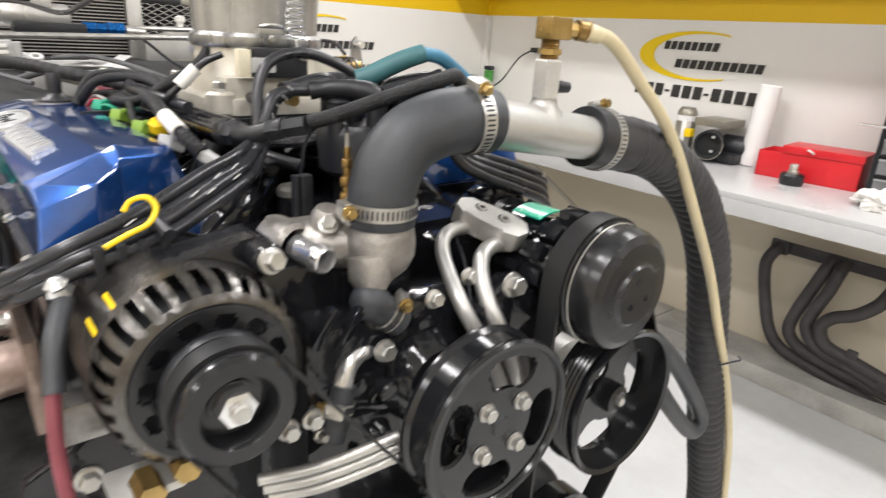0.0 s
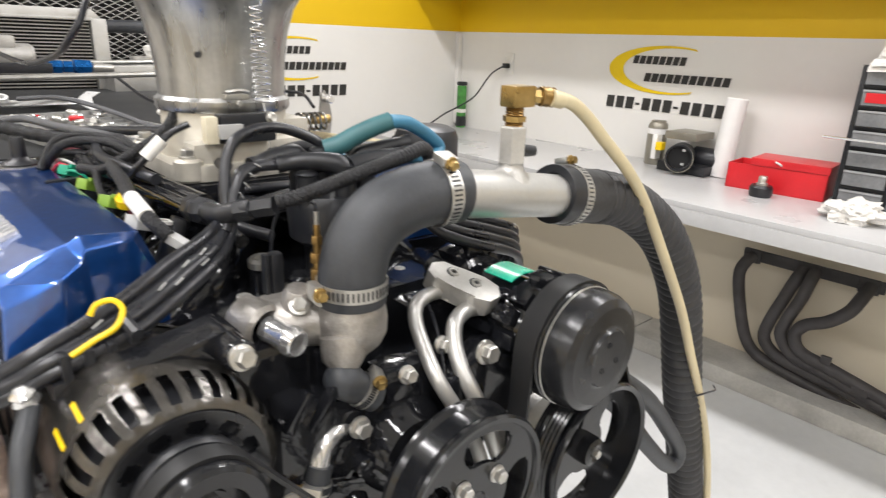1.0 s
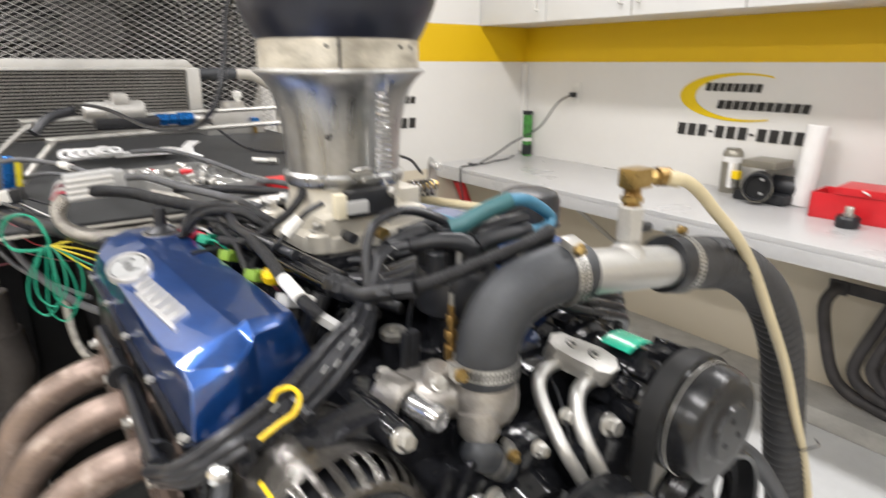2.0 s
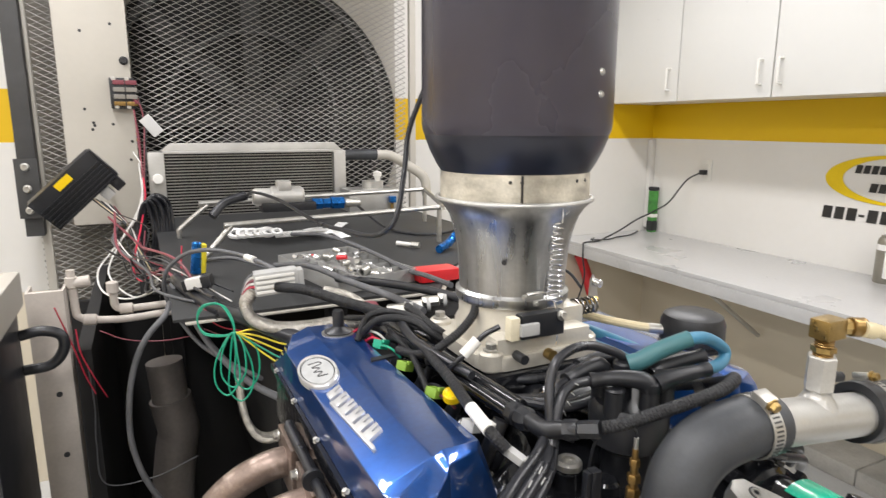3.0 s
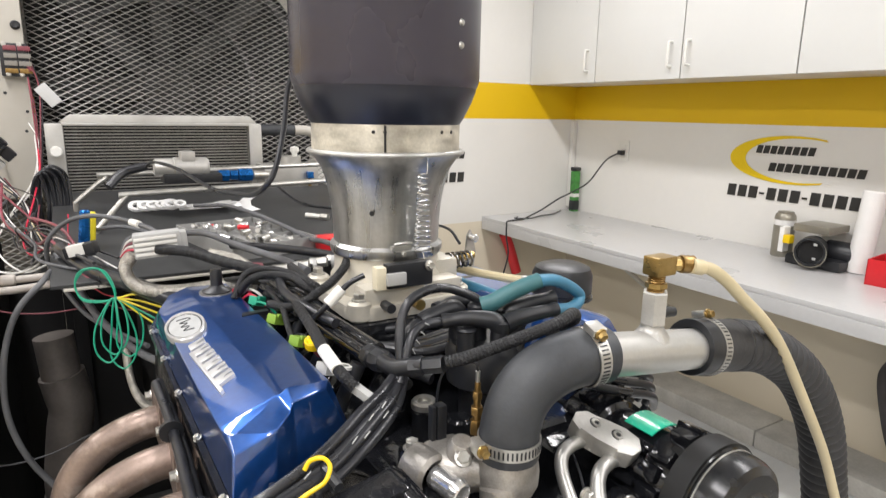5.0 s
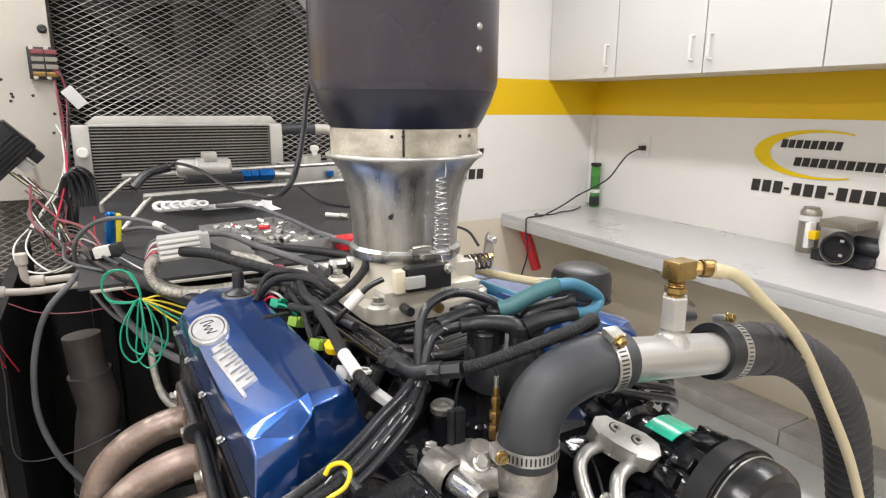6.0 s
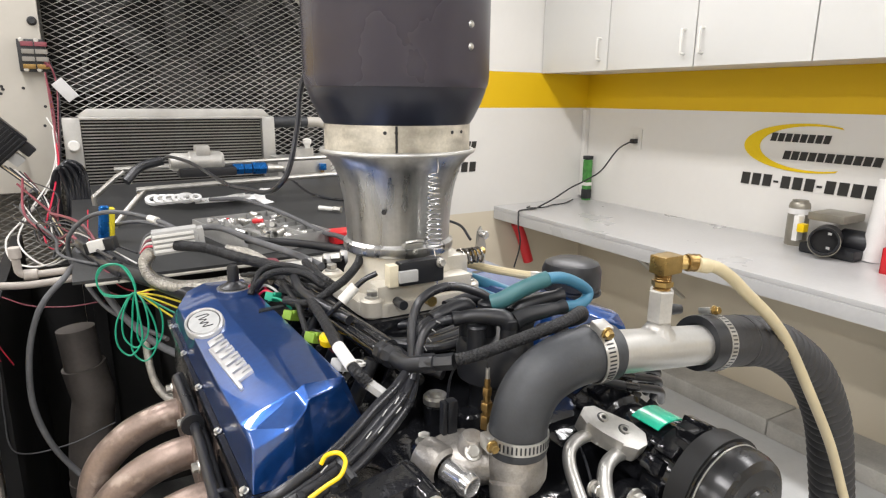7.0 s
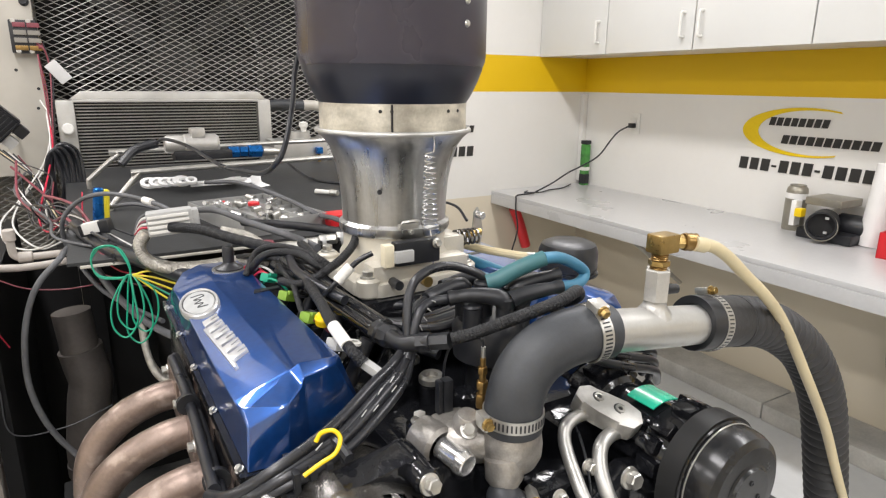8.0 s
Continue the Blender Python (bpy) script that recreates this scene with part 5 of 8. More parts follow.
cs = root("coolant_sensor", (-2.622, -2.615, 1.19), "upright black sensor connector", "sensor")
part("connector", box(-2.618, -2.607, -2.616, -2.605, 1.205, 1.250, 0.003), SATINBLACK, cs)
part("clip", box(-2.6235, -2.619, -2.615, -2.607, 1.215, 1.25, 0.001), SATINBLACK, cs)
part("base", rod((-2.6125, -2.61, 1.185), (-2.6125, -2.61, 1.207), 0.009), STEEL, cs)
hh = root("bypass_hose", (-2.59, -2.69, 1.13), "short black rubber elbow hose with a steel clamp", "hose")
part("elbow", lathe([(0, -0.019), (0.006, -0.0182), (0.011, -0.0150), (0.0145, -0.0090), (0.0155, 0.0), (0.0145, 0.008), (0.0135, 0.012), (0.0135, 0.032), (0, 0.032)], (-2.597, -2.694, 1.160), (0.75, -0.15, -0.64), 32), RUBBER, hh)
clamp((-2.583, -2.6970, 1.148), (0.75, -0.15, -0.64), 0.0137, hh, (0.5, -0.3, 0.7), 0.009)
wf = root("heater_fitting", (-2.62, -2.69, 1.07), "bright elbow fitting with a short clamped hose", "fitting")
part("elbow", tube([(-2.592, -2.69, 1.118), (-2.61, -2.696, 1.12), (-2.623, -2.699, 1.112), (-2.629, -2.701, 1.093)], 0.0085, 16), CHROME, wf)
part("hose_end", tube([(-2.627, -2.701, 1.098), (-2.634, -2.704, 1.078), (-2.64, -2.706, 1.055)], 0.0105, 16), RUBBER, wf)
clamp((-2.632, -2.703, 1.082), (-0.3, -0.1, -1), 0.0108, wf, (-0.6, -0.6, 0.2), 0.009)

# ---- upper radiator hose, pipe and drain ----
uh = root("radiator_hose", (-2.54, -2.68, 1.19), "thick grey-black rubber elbow hose clamped at both ends", "hose")
part("elbow", tube([(-2.577, -2.674, 1.219), (-2.577, -2.674, 1.232), (-2.5755, -2.673, 1.246), (-2.567, -2.672, 1.268), (-2.550, -2.673, 1.286), (-2.524, -2.676, 1.297), (-2.496, -2.679, 1.300), (-2.472, -2.681, 1.298)], 0.0275, 32, 8, ripple=lambda s: 1.0 + 0.03 * math.exp(-((s - 0.006) / 0.006) ** 2)), RUBBER, uh)
clamp((-2.577, -2.674, 1.233), (0.01, 0.0, 1), 0.0280, uh, (-1, 0.1, 0), 0.012)
clamp((-2.492, -2.6795, 1.2995), (1, -0.08, 0.02), 0.0280, uh, (-0.1, -0.3, 1), 0.013)
cp = root("coolant_pipe", (-2.38, -2.675, 1.26), "pale aluminium coolant pipe with a welded boss", "pipe")
part("pipe", rod((-2.48, -2.680, 1.2975), (-2.285, -2.676, 1.268), 0.0222, seg=40), PIPEALU, cp)
bx, by, bz = -2.400, -2.678, 1.284
weld = bmesh.new()
rings = []
for lev in range(7):
    f = lev / 6
    ring = []
    for k in range(40):
        t = 2 * math.pi * k / 40
        r = 0.0118 + 0.0092 * f ** 2.2 + 0.0007 * math.sin(t * 13 + 5 * f) * f
        foot = math.sqrt(max(0.0222 ** 2 - (r * math.sin(t)) ** 2, 0.0)) - 0.0008
        up = 0.031 * (1 - f) + foot * f + 0.0011 * math.sin(t * 17 + 9 * f) * math.sin(math.pi * min(1, f * 1.15))
        ring.append(weld.verts.new((bx + r * math.cos(t), by + r * math.sin(t), bz + up - 0.15 * r * math.cos(t) * f)))
    rings.append(ring)
for lo, hi in zip(rings, rings[1:]):
    for k in range(40):
        weld.faces.new((lo[k], hi[k], hi[(k + 1) % 40], lo[(k + 1) % 40]))
bmesh.ops.recalc_face_normals(weld, faces=weld.faces[:])
part("weld", weld, CASTALU, cp, "lumpy rippled weld collar")
part("neck", lathe([(0, 0.016), (0.0112, 0.016), (0.0112, 0.033), (0, 0.033)], (bx, by, bz), (0, 0, 1), 24), CASTALU, cp)
hexb = lathe([(0, 0.032), (0.0124, 0.032), (0.0134, 0.0335), (0.0134, 0.0655), (0.0124, 0.067), (0, 0.067)], (0, 0, 0), (0, 0, 1), 6)
hexb.transform(pose(bx, by, bz, 0, 0, 40))
part("hex_boss", hexb, CASTALU, cp, "aluminium hexagon boss", smooth=False)
part("drain_tap", rod((bx + 0.011, by, bz + 0.043), (bx + 0.027, by - 0.004, bz + 0.042), 0.0065, 0.0050), SATINBLACK, cp, "black drain tap")
bf = root("brass_elbow", (bx, by, bz + 0.07), "brass elbow fitting with a hose barb", "fitting")
part("nipple", lathe([(0, 0)] + [(0.0080 + 0.0010 * (k % 2), 0.0011 * k) for k in range(6)] + [(0, 0.006)], (bx, by, bz + 0.066), (0, 0, 1), 24), AGEDBRASS, bf)
part("nut", lathe([(0, 0), (0.0110, 0), (0.0110, 0.005), (0, 0.005)], (bx, by, bz + 0.071), (0, 0, 1), 6), BRASS, bf)
part("threads", lathe([(0, 0)] + [(0.0078 + 0.0010 * (k % 2), 0.0012 * k) for k in range(8)] + [(0, 0.009)], (bx, by, bz + 0.076), (0, 0, 1), 24), AGEDBRASS, bf)
part("elbow", box(bx - 0.011, bx + 0.017, by - 0.010, by + 0.010, bz + 0.084, bz + 0.1035, 0.0025), BRASS, bf)
part("outlet", rod((bx + 0.016, by - 0.002, bz + 0.094), (bx + 0.028, by - 0.006, bz + 0.093), 0.0078, seg=8), BRASS, bf)
part("ferrule", lathe([(0.007, 0)] + [(0.0088 + 0.0008 * (k % 2), 0.0028 * k) for k in range(6)] + [(0.007, 0.0155)], (bx + 0.026, by - 0.006, bz + 0.0935), (1, -0.35, -0.08), 24), AGEDBRASS, bf)
sh = root("steam_hose", (-1.75, -2.69, 0.02), "stiff cream rubber hose arching down to the floor", "hose")
part("hose", tube([(-2.366, -2.692, 1.3765), (-2.345, -2.699, 1.372), (-2.318, -2.70, 1.357), (-2.285, -2.70, 1.333), (-2.235, -2.70, 1.297), (-2.19, -2.70, 1.255), (-2.128, -2.70, 1.18), (-2.05, -2.70, 1.08), (-1.99, -2.70, 0.985), (-1.912, -2.70, 0.86), (-1.84, -2.70, 0.71), (-1.79, -2.70, 0.53), (-1.76, -2.70, 0.3), (-1.75, -2.69, 0.02)], 0.0066, 16), CREAM, sh)
part("end_collar", lathe([(0.006, 0), (0.0078, 0.0), (0.0080, 0.002), (0.0080, 0.012), (0.0070, 0.014)], (-2.366, -2.692, 1.3765), (0.93, -0.32, -0.2), 20), CREAM, sh, "moulded end of the hose")
ch = root("ribbed_hose", (-2.0, -2.67, 0.02), "black ribbed hose bending down to the floor", "hose")
part("hose", tube([(-2.325, -2.6735, 1.275), (-2.285, -2.672, 1.268), (-2.24, -2.671, 1.260), (-2.192, -2.67, 1.248), (-2.14, -2.67, 1.225), (-2.08, -2.67, 1.185), (-2.03, -2.67, 1.13), (-1.994, -2.67, 1.07), (-1.965, -2.67, 0.99), (-1.935, -2.67, 0.90), (-1.87, -2.67, 0.72), (-1.81, -2.67, 0.54), (-1.77, -2.67, 0.3), (-1.75, -2.66, 0.03)], 0.0305, 24, 70, ripple=lambda s: 1.0 if s < 0.075 else 0.93 + 0.10 * abs(math.sin(s * math.pi / 0.0165)) ** 0.8), CORRUGATED, ch)
part("cuff", lathe([(0.0225, 0), (0.031, 0.0), (0.0315, 0.002), (0.0315, 0.036), (0.029, 0.038)], (-2.33, -2.6736, 1.2758), (1, -0.0, -0.17), 36), SATINBLACK, ch, "black rubber cuff")
clamp((-2.303, -2.6725, 1.2712), (1, 0, -0.17), 0.0318, ch, (-0.2, 0.3, 1), 0.012)
part("tie_wire", tube([(-1.955, -2.70, 0.90), (-1.93, -2.712, 0.905), (-1.905, -2.712, 0.90), (-1.885, -2.70, 0.895)], 0.0015, 6), WIRE, ch, "black tie wire")

# ---- distributor ----
ds = root("distributor", (-2.53, -2.56, 1.2), "black distributor with a crown of rubber boots", "distributor")
part("body", lathe([(0, 0), (0.026, 0), (0.026, 0.035), (0.040, 0.045), (0.042, 0.078), (0.036, 0.088), (0, 0.090)], (-2.528, -2.562, 1.195), (0, 0, 1), 32), SATINBLACK, ds)
for x, y, z in ((-2.5265, -2.588, 1.312), (-2.503, -2.585, 1.316), (-2.558, -2.572, 1.304), (-2.495, -2.555, 1.312), (-2.548, -2.540, 1.312), (-2.515, -2.532, 1.312), (-2.533, -2.556, 1.322)):
    part("tower", lathe([(0, 0), (0.0105, 0.0), (0.0098, 0.030), (0.0112, 0.032), (0.0112, z - 1.272), (0.009, z - 1.270), (0, z - 1.269)], (x, y, 1.272), (0, 0, 1), 20), SATINBLACK, ds)


def boot(line, r, mat, label):
    """A moulded boot: bulbous at the tower, narrower with a lip where the wire leaves it."""
    n = len(line)
    whole = sum((Vector(b) - Vector(a)).length for a, b in zip(line, line[1:]))
    return part("boot", tube(line, r, 16, 6, ripple=lambda q: 1.18 - 0.34 * min(1.0, q / (0.8 * whole)) + (0.12 if q > 0.88 * whole else 0.0)), mat, ds, label)


for line in ([(-2.548, -2.541, 1.312), (-2.556, -2.541, 1.318), (-2.577, -2.543, 1.316), (-2.600, -2.547, 1.311)],
             [(-2.528, -2.588, 1.309), (-2.536, -2.584, 1.314), (-2.558, -2.572, 1.316), (-2.581, -2.561, 1.313)],
             [(-2.503, -2.570, 1.310), (-2.496, -2.572, 1.316), (-2.474, -2.579, 1.323), (-2.451, -2.586, 1.327)],
             [(-2.522, -2.591, 1.310), (-2.510, -2.593, 1.314), (-2.486, -2.597, 1.317), (-2.461, -2.601, 1.319)],
             [(-2.497, -2.556, 1.312), (-2.485, -2.553, 1.316), (-2.466, -2.552, 1.316), (-2.445, -2.556, 1.312)],
             [(-2.514, -2.533, 1.310), (-2.525, -2.529, 1.318), (-2.548, -2.527, 1.318), (-2.570, -2.528, 1.314)]):
    boot(line, 0.0085, SATINBLACK, "black rubber plug boot")
for line in ([(-2.530, -2.553, 1.326), (-2.541, -2.550, 1.333), (-2.566, -2.545, 1.3425), (-2.590, -2.545, 1.3435), (-2.612, -2.548, 1.336), (-2.624, -2.553, 1.321), (-2.631, -2.562, 1.301), (-2.635, -2.571, 1.279), (-2.642, -2.578, 1.268)],
             [(-2.581, -2.561, 1.313), (-2.603, -2.562, 1.313), (-2.617, -2.565, 1.307), (-2.626, -2.570, 1.295), (-2.633, -2.576, 1.277), (-2.642, -2.583, 1.266)],
             [(-2.600, -2.547, 1.311), (-2.612, -2.549, 1.306), (-2.621, -2.555, 1.292), (-2.628, -2.565, 1.276), (-2.640, -2.576, 1.262)],
             [(-2.570, -2.528, 1.314), (-2.590, -2.531, 1.309), (-2.607, -2.540, 1.296), (-2.620, -2.556, 1.276), (-2.636, -2.572, 1.260)]):
    part("lead", tube(line, 0.0050, 12), WIRE, ds)
for k in range(5):
    p = Vector((-2.603, -2.5685, 1.3155)).lerp(Vector((-2.6285, -2.578, 1.2850)), k / 4)
    part("lettering_bar", box(-0.0035, 0.0035, -0.0007, 0.0007, 0.0, 0.0008, 0, None, pose(p.x, p.y + 0.001, p.z, 40, 30 + 9 * k, 20)), GREYPLASTIC, ds, "worn white lettering as a bar")
part("coil_boot", tube([(-2.531, -2.560, 1.322), (-2.521, -2.566, 1.326), (-2.505, -2.572, 1.335), (-2.489, -2.579, 1.343), (-2.473, -2.585, 1.349)], 0.0088, 16, ripple=lambda q: 1.1 - 1.6 * q), TEAL, ds, "faded teal rubber sleeve")
part("coil_lead", tube([(-2.475, -2.584, 1.3485), (-2.453, -2.582, 1.346), (-2.431, -2.575, 1.338), (-2.405, -2.567, 1.325), (-2.393, -2.565, 1.315), (-2.401, -2.570, 1.308), (-2.424, -2.580, 1.308), (-2.455, -2.590, 1.314)], 0.0068, 14), BLUEBOOT, ds, "faded blue coil lead")
pr = root("plug_wire_loom", (-2.40, -2.6, 1.15), "black spark plug wires running down beside the blue cover", "wires")
for k in range(4):
    e = 0.013 * k
    part("plug_wire", tube([(-2.47 + e * 0.3, -2.60 + e * 0.3, 1.295), (-2.449 + e * 0.9, -2.618 + e, 1.250 + e * 0.15), (-2.418 + e * 0.9, -2.630 + e, 1.231 + e * 0.3), (-2.372 + e, -2.632 + e, 1.214 + e * 0.35), (-2.318 + e, -2.622 + e, 1.192 + e * 0.3), (-2.285, -2.60 + e, 1.16)], 0.0052, 12), WIRE, pr)
"""fuel hoses"""
fr_ = root("fuel_rail", (-2.64, -2.45, 1.25), "gloss black fuel rail with a black hose fitting", "fuel rail")
for dx, dz in ((0.0, 0.0), (0.013, 0.004)):
    part("rail", tube([(-2.665 + dx, -2.20, 1.268 + dz), (-2.657 + dx, -2.342, 1.270 + dz), (-2.645 + dx, -2.515, 1.271 + dz)], 0.0085, 16), GLOSSBLACK, fr_)
part("end_nut", lathe([(0, 0), (0.0125, 0), (0.0125, 0.010), (0.0095, 0.012), (0.0095, 0.015), (0.0125, 0.016), (0.0125, 0.026), (0.0095, 0.030), (0, 0.030)], (-2.643, -2.515, 1.272), (0.08, -1, 0.08), 8), SATINBLACK, fr_)
part("elbow", tube([(-2.641, -2.540, 1.275), (-2.641, -2.568, 1.277), (-2.634, -2.583, 1.282), (-2.624, -2.600, 1.288)], 0.0085, 14), SATINBLACK, fr_)
part("hose_nut", lathe([(0, 0), (0.0098, 0), (0.0098, 0.012), (0.0082, 0.014), (0.0086, 0.034), (0, 0.034)], (-2.632, -2.588, 1.284), (0.62, -0.75, 0.22), 6), SATINBLACK, fr_)
part("braided_hose", woven([(-2.610, -2.616, 1.294), (-2.596, -2.626, 1.299), (-2.576, -2.636, 1.307), (-2.547, -2.650, 1.319), (-2.514, -2.660, 1.330), (-2.484, -2.650, 1.332), (-2.44, -2.60, 1.30), (-2.41, -2.5, 1.25)], 0.0062), BRAID, fr_, "black braided fuel hose")
for k in range(4):
    y = -2.245 - 0.088 * k
    inj = root("fuel_injector", (-2.665, y, 1.22), "small black fuel injector with a green and yellow clip", "injector", "fuel injectors")
    part("body", rod((-2.652, y, 1.262), (-2.676, y, 1.215), 0.0085), SATINBLACK, inj)
    part("clip", box(-0.0085, 0.0085, -0.008, 0.008, -0.006, 0.006, 0.002, None, pose(-2.688, y, 1.264, 0, 20, 25)), (GREENWIRE, LIMEPLASTIC, LIMEPLASTIC, GREYPLASTIC)[k], inj, "coloured connector clip")
    part("latch", box(-0.006, 0.006, -0.010, -0.006, 0.003, 0.008, 0.001, None, pose(-2.688, y, 1.264, 0, 20, 25)), (GREENWIRE, LIMEPLASTIC, LIMEPLASTIC, GREYPLASTIC)[k], inj, "raised latch of the clip")
    part("o_ring", lathe([(0.004, 0), (0.0078, 0.0), (0.0078, 0.003), (0.004, 0.003)], (-2.668, y, 1.260), (0.2, 0, 1), 20), (SATINBLACK, SATINBLACK, YELLOW, WHITEPLASTIC)[k], inj)
    if k == 2:
        part("yellow_cap", lathe([(0, 0.004), (0.006, 0.004), (0.0085, 0.006), (0.0102, 0.004), (0.0102, -0.004), (0.008, -0.006)], (-2.680, y - 0.028, 1.270), (-0.2, -0.3, 1), 24), YELLOW, inj, "round yellow cap")

# dark lower structures beside the engine
lo = root("engine_mount", (-2.75, -2.45, 0.72), "black engine mount bracket with bolts beside the block", "bracket")
part("plate", prism([(-0.16, -0.12), (0.10, -0.12), (0.12, 0.06), (0.02, 0.12), (-0.10, 0.06)], 0.012, Matrix.Translation((-2.74, -2.60, 0.98)) @ Matrix.Rotation(radians(90), 4, "X"), 0.003), GLOSSBLACK, lo)
part("side_plate", box(-2.78, -2.68, -2.60, -2.20, 0.86, 1.04, 0.01), GLOSSBLACK, lo)
part("arm", box(-2.90, -2.72, -2.58, -2.44, 0.80, 0.86, 0.01), DARKVOID, lo)
for x, z in ((-2.80, 1.03), (-2.76, 0.99), (-2.80, 0.93), (-2.70, 0.90)):
    bolt(lo, (x, -2.613, z), (0, -1, 0), 0.008, 0.01)
part("strap", box(-2.82, -2.78, -2.655, -2.63, 1.09, 1.12, 0.004), DARKCAST, lo, "grey cast strap")
# added sheet and plate that cover the pale floor, so the pit stays dark
hc_ = root("pit_fill", (-2.95, -2.4, 0.0), "dull black side sheet and dark plate added to fill the pit", "frame")
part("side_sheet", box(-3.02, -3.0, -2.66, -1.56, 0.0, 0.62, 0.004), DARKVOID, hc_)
part("pit_plate", box(-3.12, -2.0, -2.66, -0.61, 0.001, 0.012, 0.002), PITDARK, hc_, "dark mottled plate added over the pit floor")

idl = root("idler_pulley", (-2.41, -2.76, 0.82), "small black idler pulley below the compressor", "pulley")
part("wheel", lathe([(0, 0), (0.02, 0), (0.045, 0.004), (0.0515, 0.0), (0.0515, 0.026), (0, 0.026)], (-2.41, -2.772, 0.875), (0, 1, 0), 40), PULLEYBLACK, idl)
part("arm", box(-2.56, -2.39, -2.745, -2.70, 0.86, 0.89, 0.004), GLOSSBLACK, idl)

# ---- throttle body, bell mouth and air duct ----
TX, TY = -2.533, -2.335
tb = root("throttle_assembly", (TX, TY, 1.27), "machined aluminium throttle body with a black position sensor", "throttle body")
bm = prism([(-0.082, -0.082), (-0.06, -0.088), (0.06, -0.088), (0.082, -0.082), (0.088, -0.06), (0.088, 0.06), (0.08, 0.08), (-0.08, 0.08), (-0.088, 0.06), (-0.088, -0.06)], 0.018, pose(TX, TY, 1.272), 0.003)
lathe([(0.06, 0.0), (0.075, 0.0), (0.076, 0.02), (0.0705, 0.03), (0.0705, 0.052), (0.06, 0.054)], (TX, TY, 1.288), (0, 0, 1), 56, bm)
box(TX - 0.07, TX + 0.07, TY - 0.082, TY - 0.05, 1.288, 1.312, 0.006, bm)
box(TX + 0.05, TX + 0.085, TY - 0.05, TY + 0.02, 1.29, 1.33, 0.008, bm)
part("casting", bm, TBALU, tb)
for dx, dy in ((-0.073, -0.073), (0.073, -0.066), (-0.073, 0.07), (0.073, 0.07)):
    part("boss", rod((TX + dx, TY + dy, 1.272), (TX + dx, TY + dy, 1.297), 0.0155, edge=0.003), TBALU, tb)
    bolt(tb, (TX + dx, TY + dy, 1.297), (0, 0, 1), 0.0075, 0.010)
part("position_sensor", box(TX - 0.045, TX + 0.018, TY - 0.096, TY - 0.08, 1.312, 1.343, 0.004), SATINBLACK, tb, "black throttle position sensor")
part("connector", box(TX - 0.060, TX - 0.047, TY - 0.096, TY - 0.082, 1.313, 1.341, 0.002), IVORY, tb, "ivory plug")
part("connector_clip", box(TX - 0.048, TX - 0.022, TY - 0.101, TY - 0.094, 1.318, 1.333, 0.002), GREYPLASTIC, tb, "grey clip")
bolt(tb, (TX + 0.012, TY - 0.097, 1.337), (0, -1, 0.2), 0.005, 0.006)
part("idle_plug", lathe([(0, 0), (0.007, 0), (0.007, 0.012), (0, 0.012)], (TX - 0.005, TY - 0.094, 1.290), (0, -1, 0), 12), BRASS, tb)
part("idle_screw", rod((TX - 0.045, TY - 0.085, 1.291), (TX - 0.045, TY - 0.105, 1.291), 0.006), SATINBLACK, tb)
sp = bmesh.new()
line = [(TX + 0.078 + 0.0025 * k * 0.5, TY - 0.035 + 0.0105 * math.cos(k * 1.05), 1.322 + 0.0105 * math.sin(k * 1.05)) for k in range(30)]
tube(line, 0.0018, 6, 3, sp)
part("return_spring", sp, DARKCAST, tb, "coiled return spring on the shaft")
lev = prism([(-0.012, -0.02), (0.01, -0.024), (0.016, 0.0), (0.008, 0.026), (0.0, 0.036), (-0.008, 0.03), (-0.012, 0.005)], 0.0025, Matrix.Translation((TX + 0.128, TY - 0.012, 1.322)) @ Matrix.Rotation(radians(90), 4, "X") @ Matrix.Rotation(radians(25), 4, "Y"))
part("throttle_lever", lev, STEEL, tb)
part("lever_ball", rod((TX + 0.128, TY - 0.014, 1.348), (TX + 0.128, TY - 0.03, 1.348), 0.0055, edge=0.001), CHROME, tb)
part("shaft", rod((TX + 0.08, TY - 0.02, 1.322), (TX + 0.13, TY - 0.02, 1.322), 0.006), BRASS, tb)
thing("throttle_cable", tube([(-2.41, -2.33, 1.335), (-2.40, -2.28, 1.348), (-2.41, -2.22, 1.345), (-2.45, -2.15, 1.32)], 0.0022, 8), WIRE, "thin black throttle cable", "cable")

bl = root("bell_mouth", (TX, TY, 1.34), "spun aluminium intake bell mouth with a rolled lip and a spring", "bell mouth")
part("bell", lathe([(0.067, 0.004), (0.0735, 0.0), (0.0755, 0.004), (0.0755, 0.012), (0.0705, 0.016), (0.0712, 0.04), (0.0735, 0.066), (0.078, 0.09), (0.085, 0.112), (0.093, 0.124), (0.100, 0.130), (0.100, 0.133), (0.092, 0.128), (0.083, 0.114), (0.0755, 0.09), (0.069, 0.04), (0.067, 0.004)], (TX, TY, 1.340), (0, 0, 1), 72), BELLALU, bl)
part("rolled_lip", lathe([(0.1005 + 0.0032 * math.cos(2 * math.pi * k / 10), 0.1335 + 0.0032 * math.sin(2 * math.pi * k / 10)) for k in range(11)], (TX, TY, 1.340), (0, 0, 1), 72), PIPEALU, bl)
part("rivet_hole", rod((TX - 0.049, TY - 0.0595, 1.401), (TX - 0.044, TY - 0.05, 1.401), 0.0032), SATINBLACK, bl, "small dark hole")
sc = bmesh.new()
ax0, ax1 = Vector((TX + 0.0, TY - 0.098, 1.452)), Vector((TX - 0.006 + 0.016, TY - 0.083, 1.352))
turns, n = 15, 15 * 12
pts = []
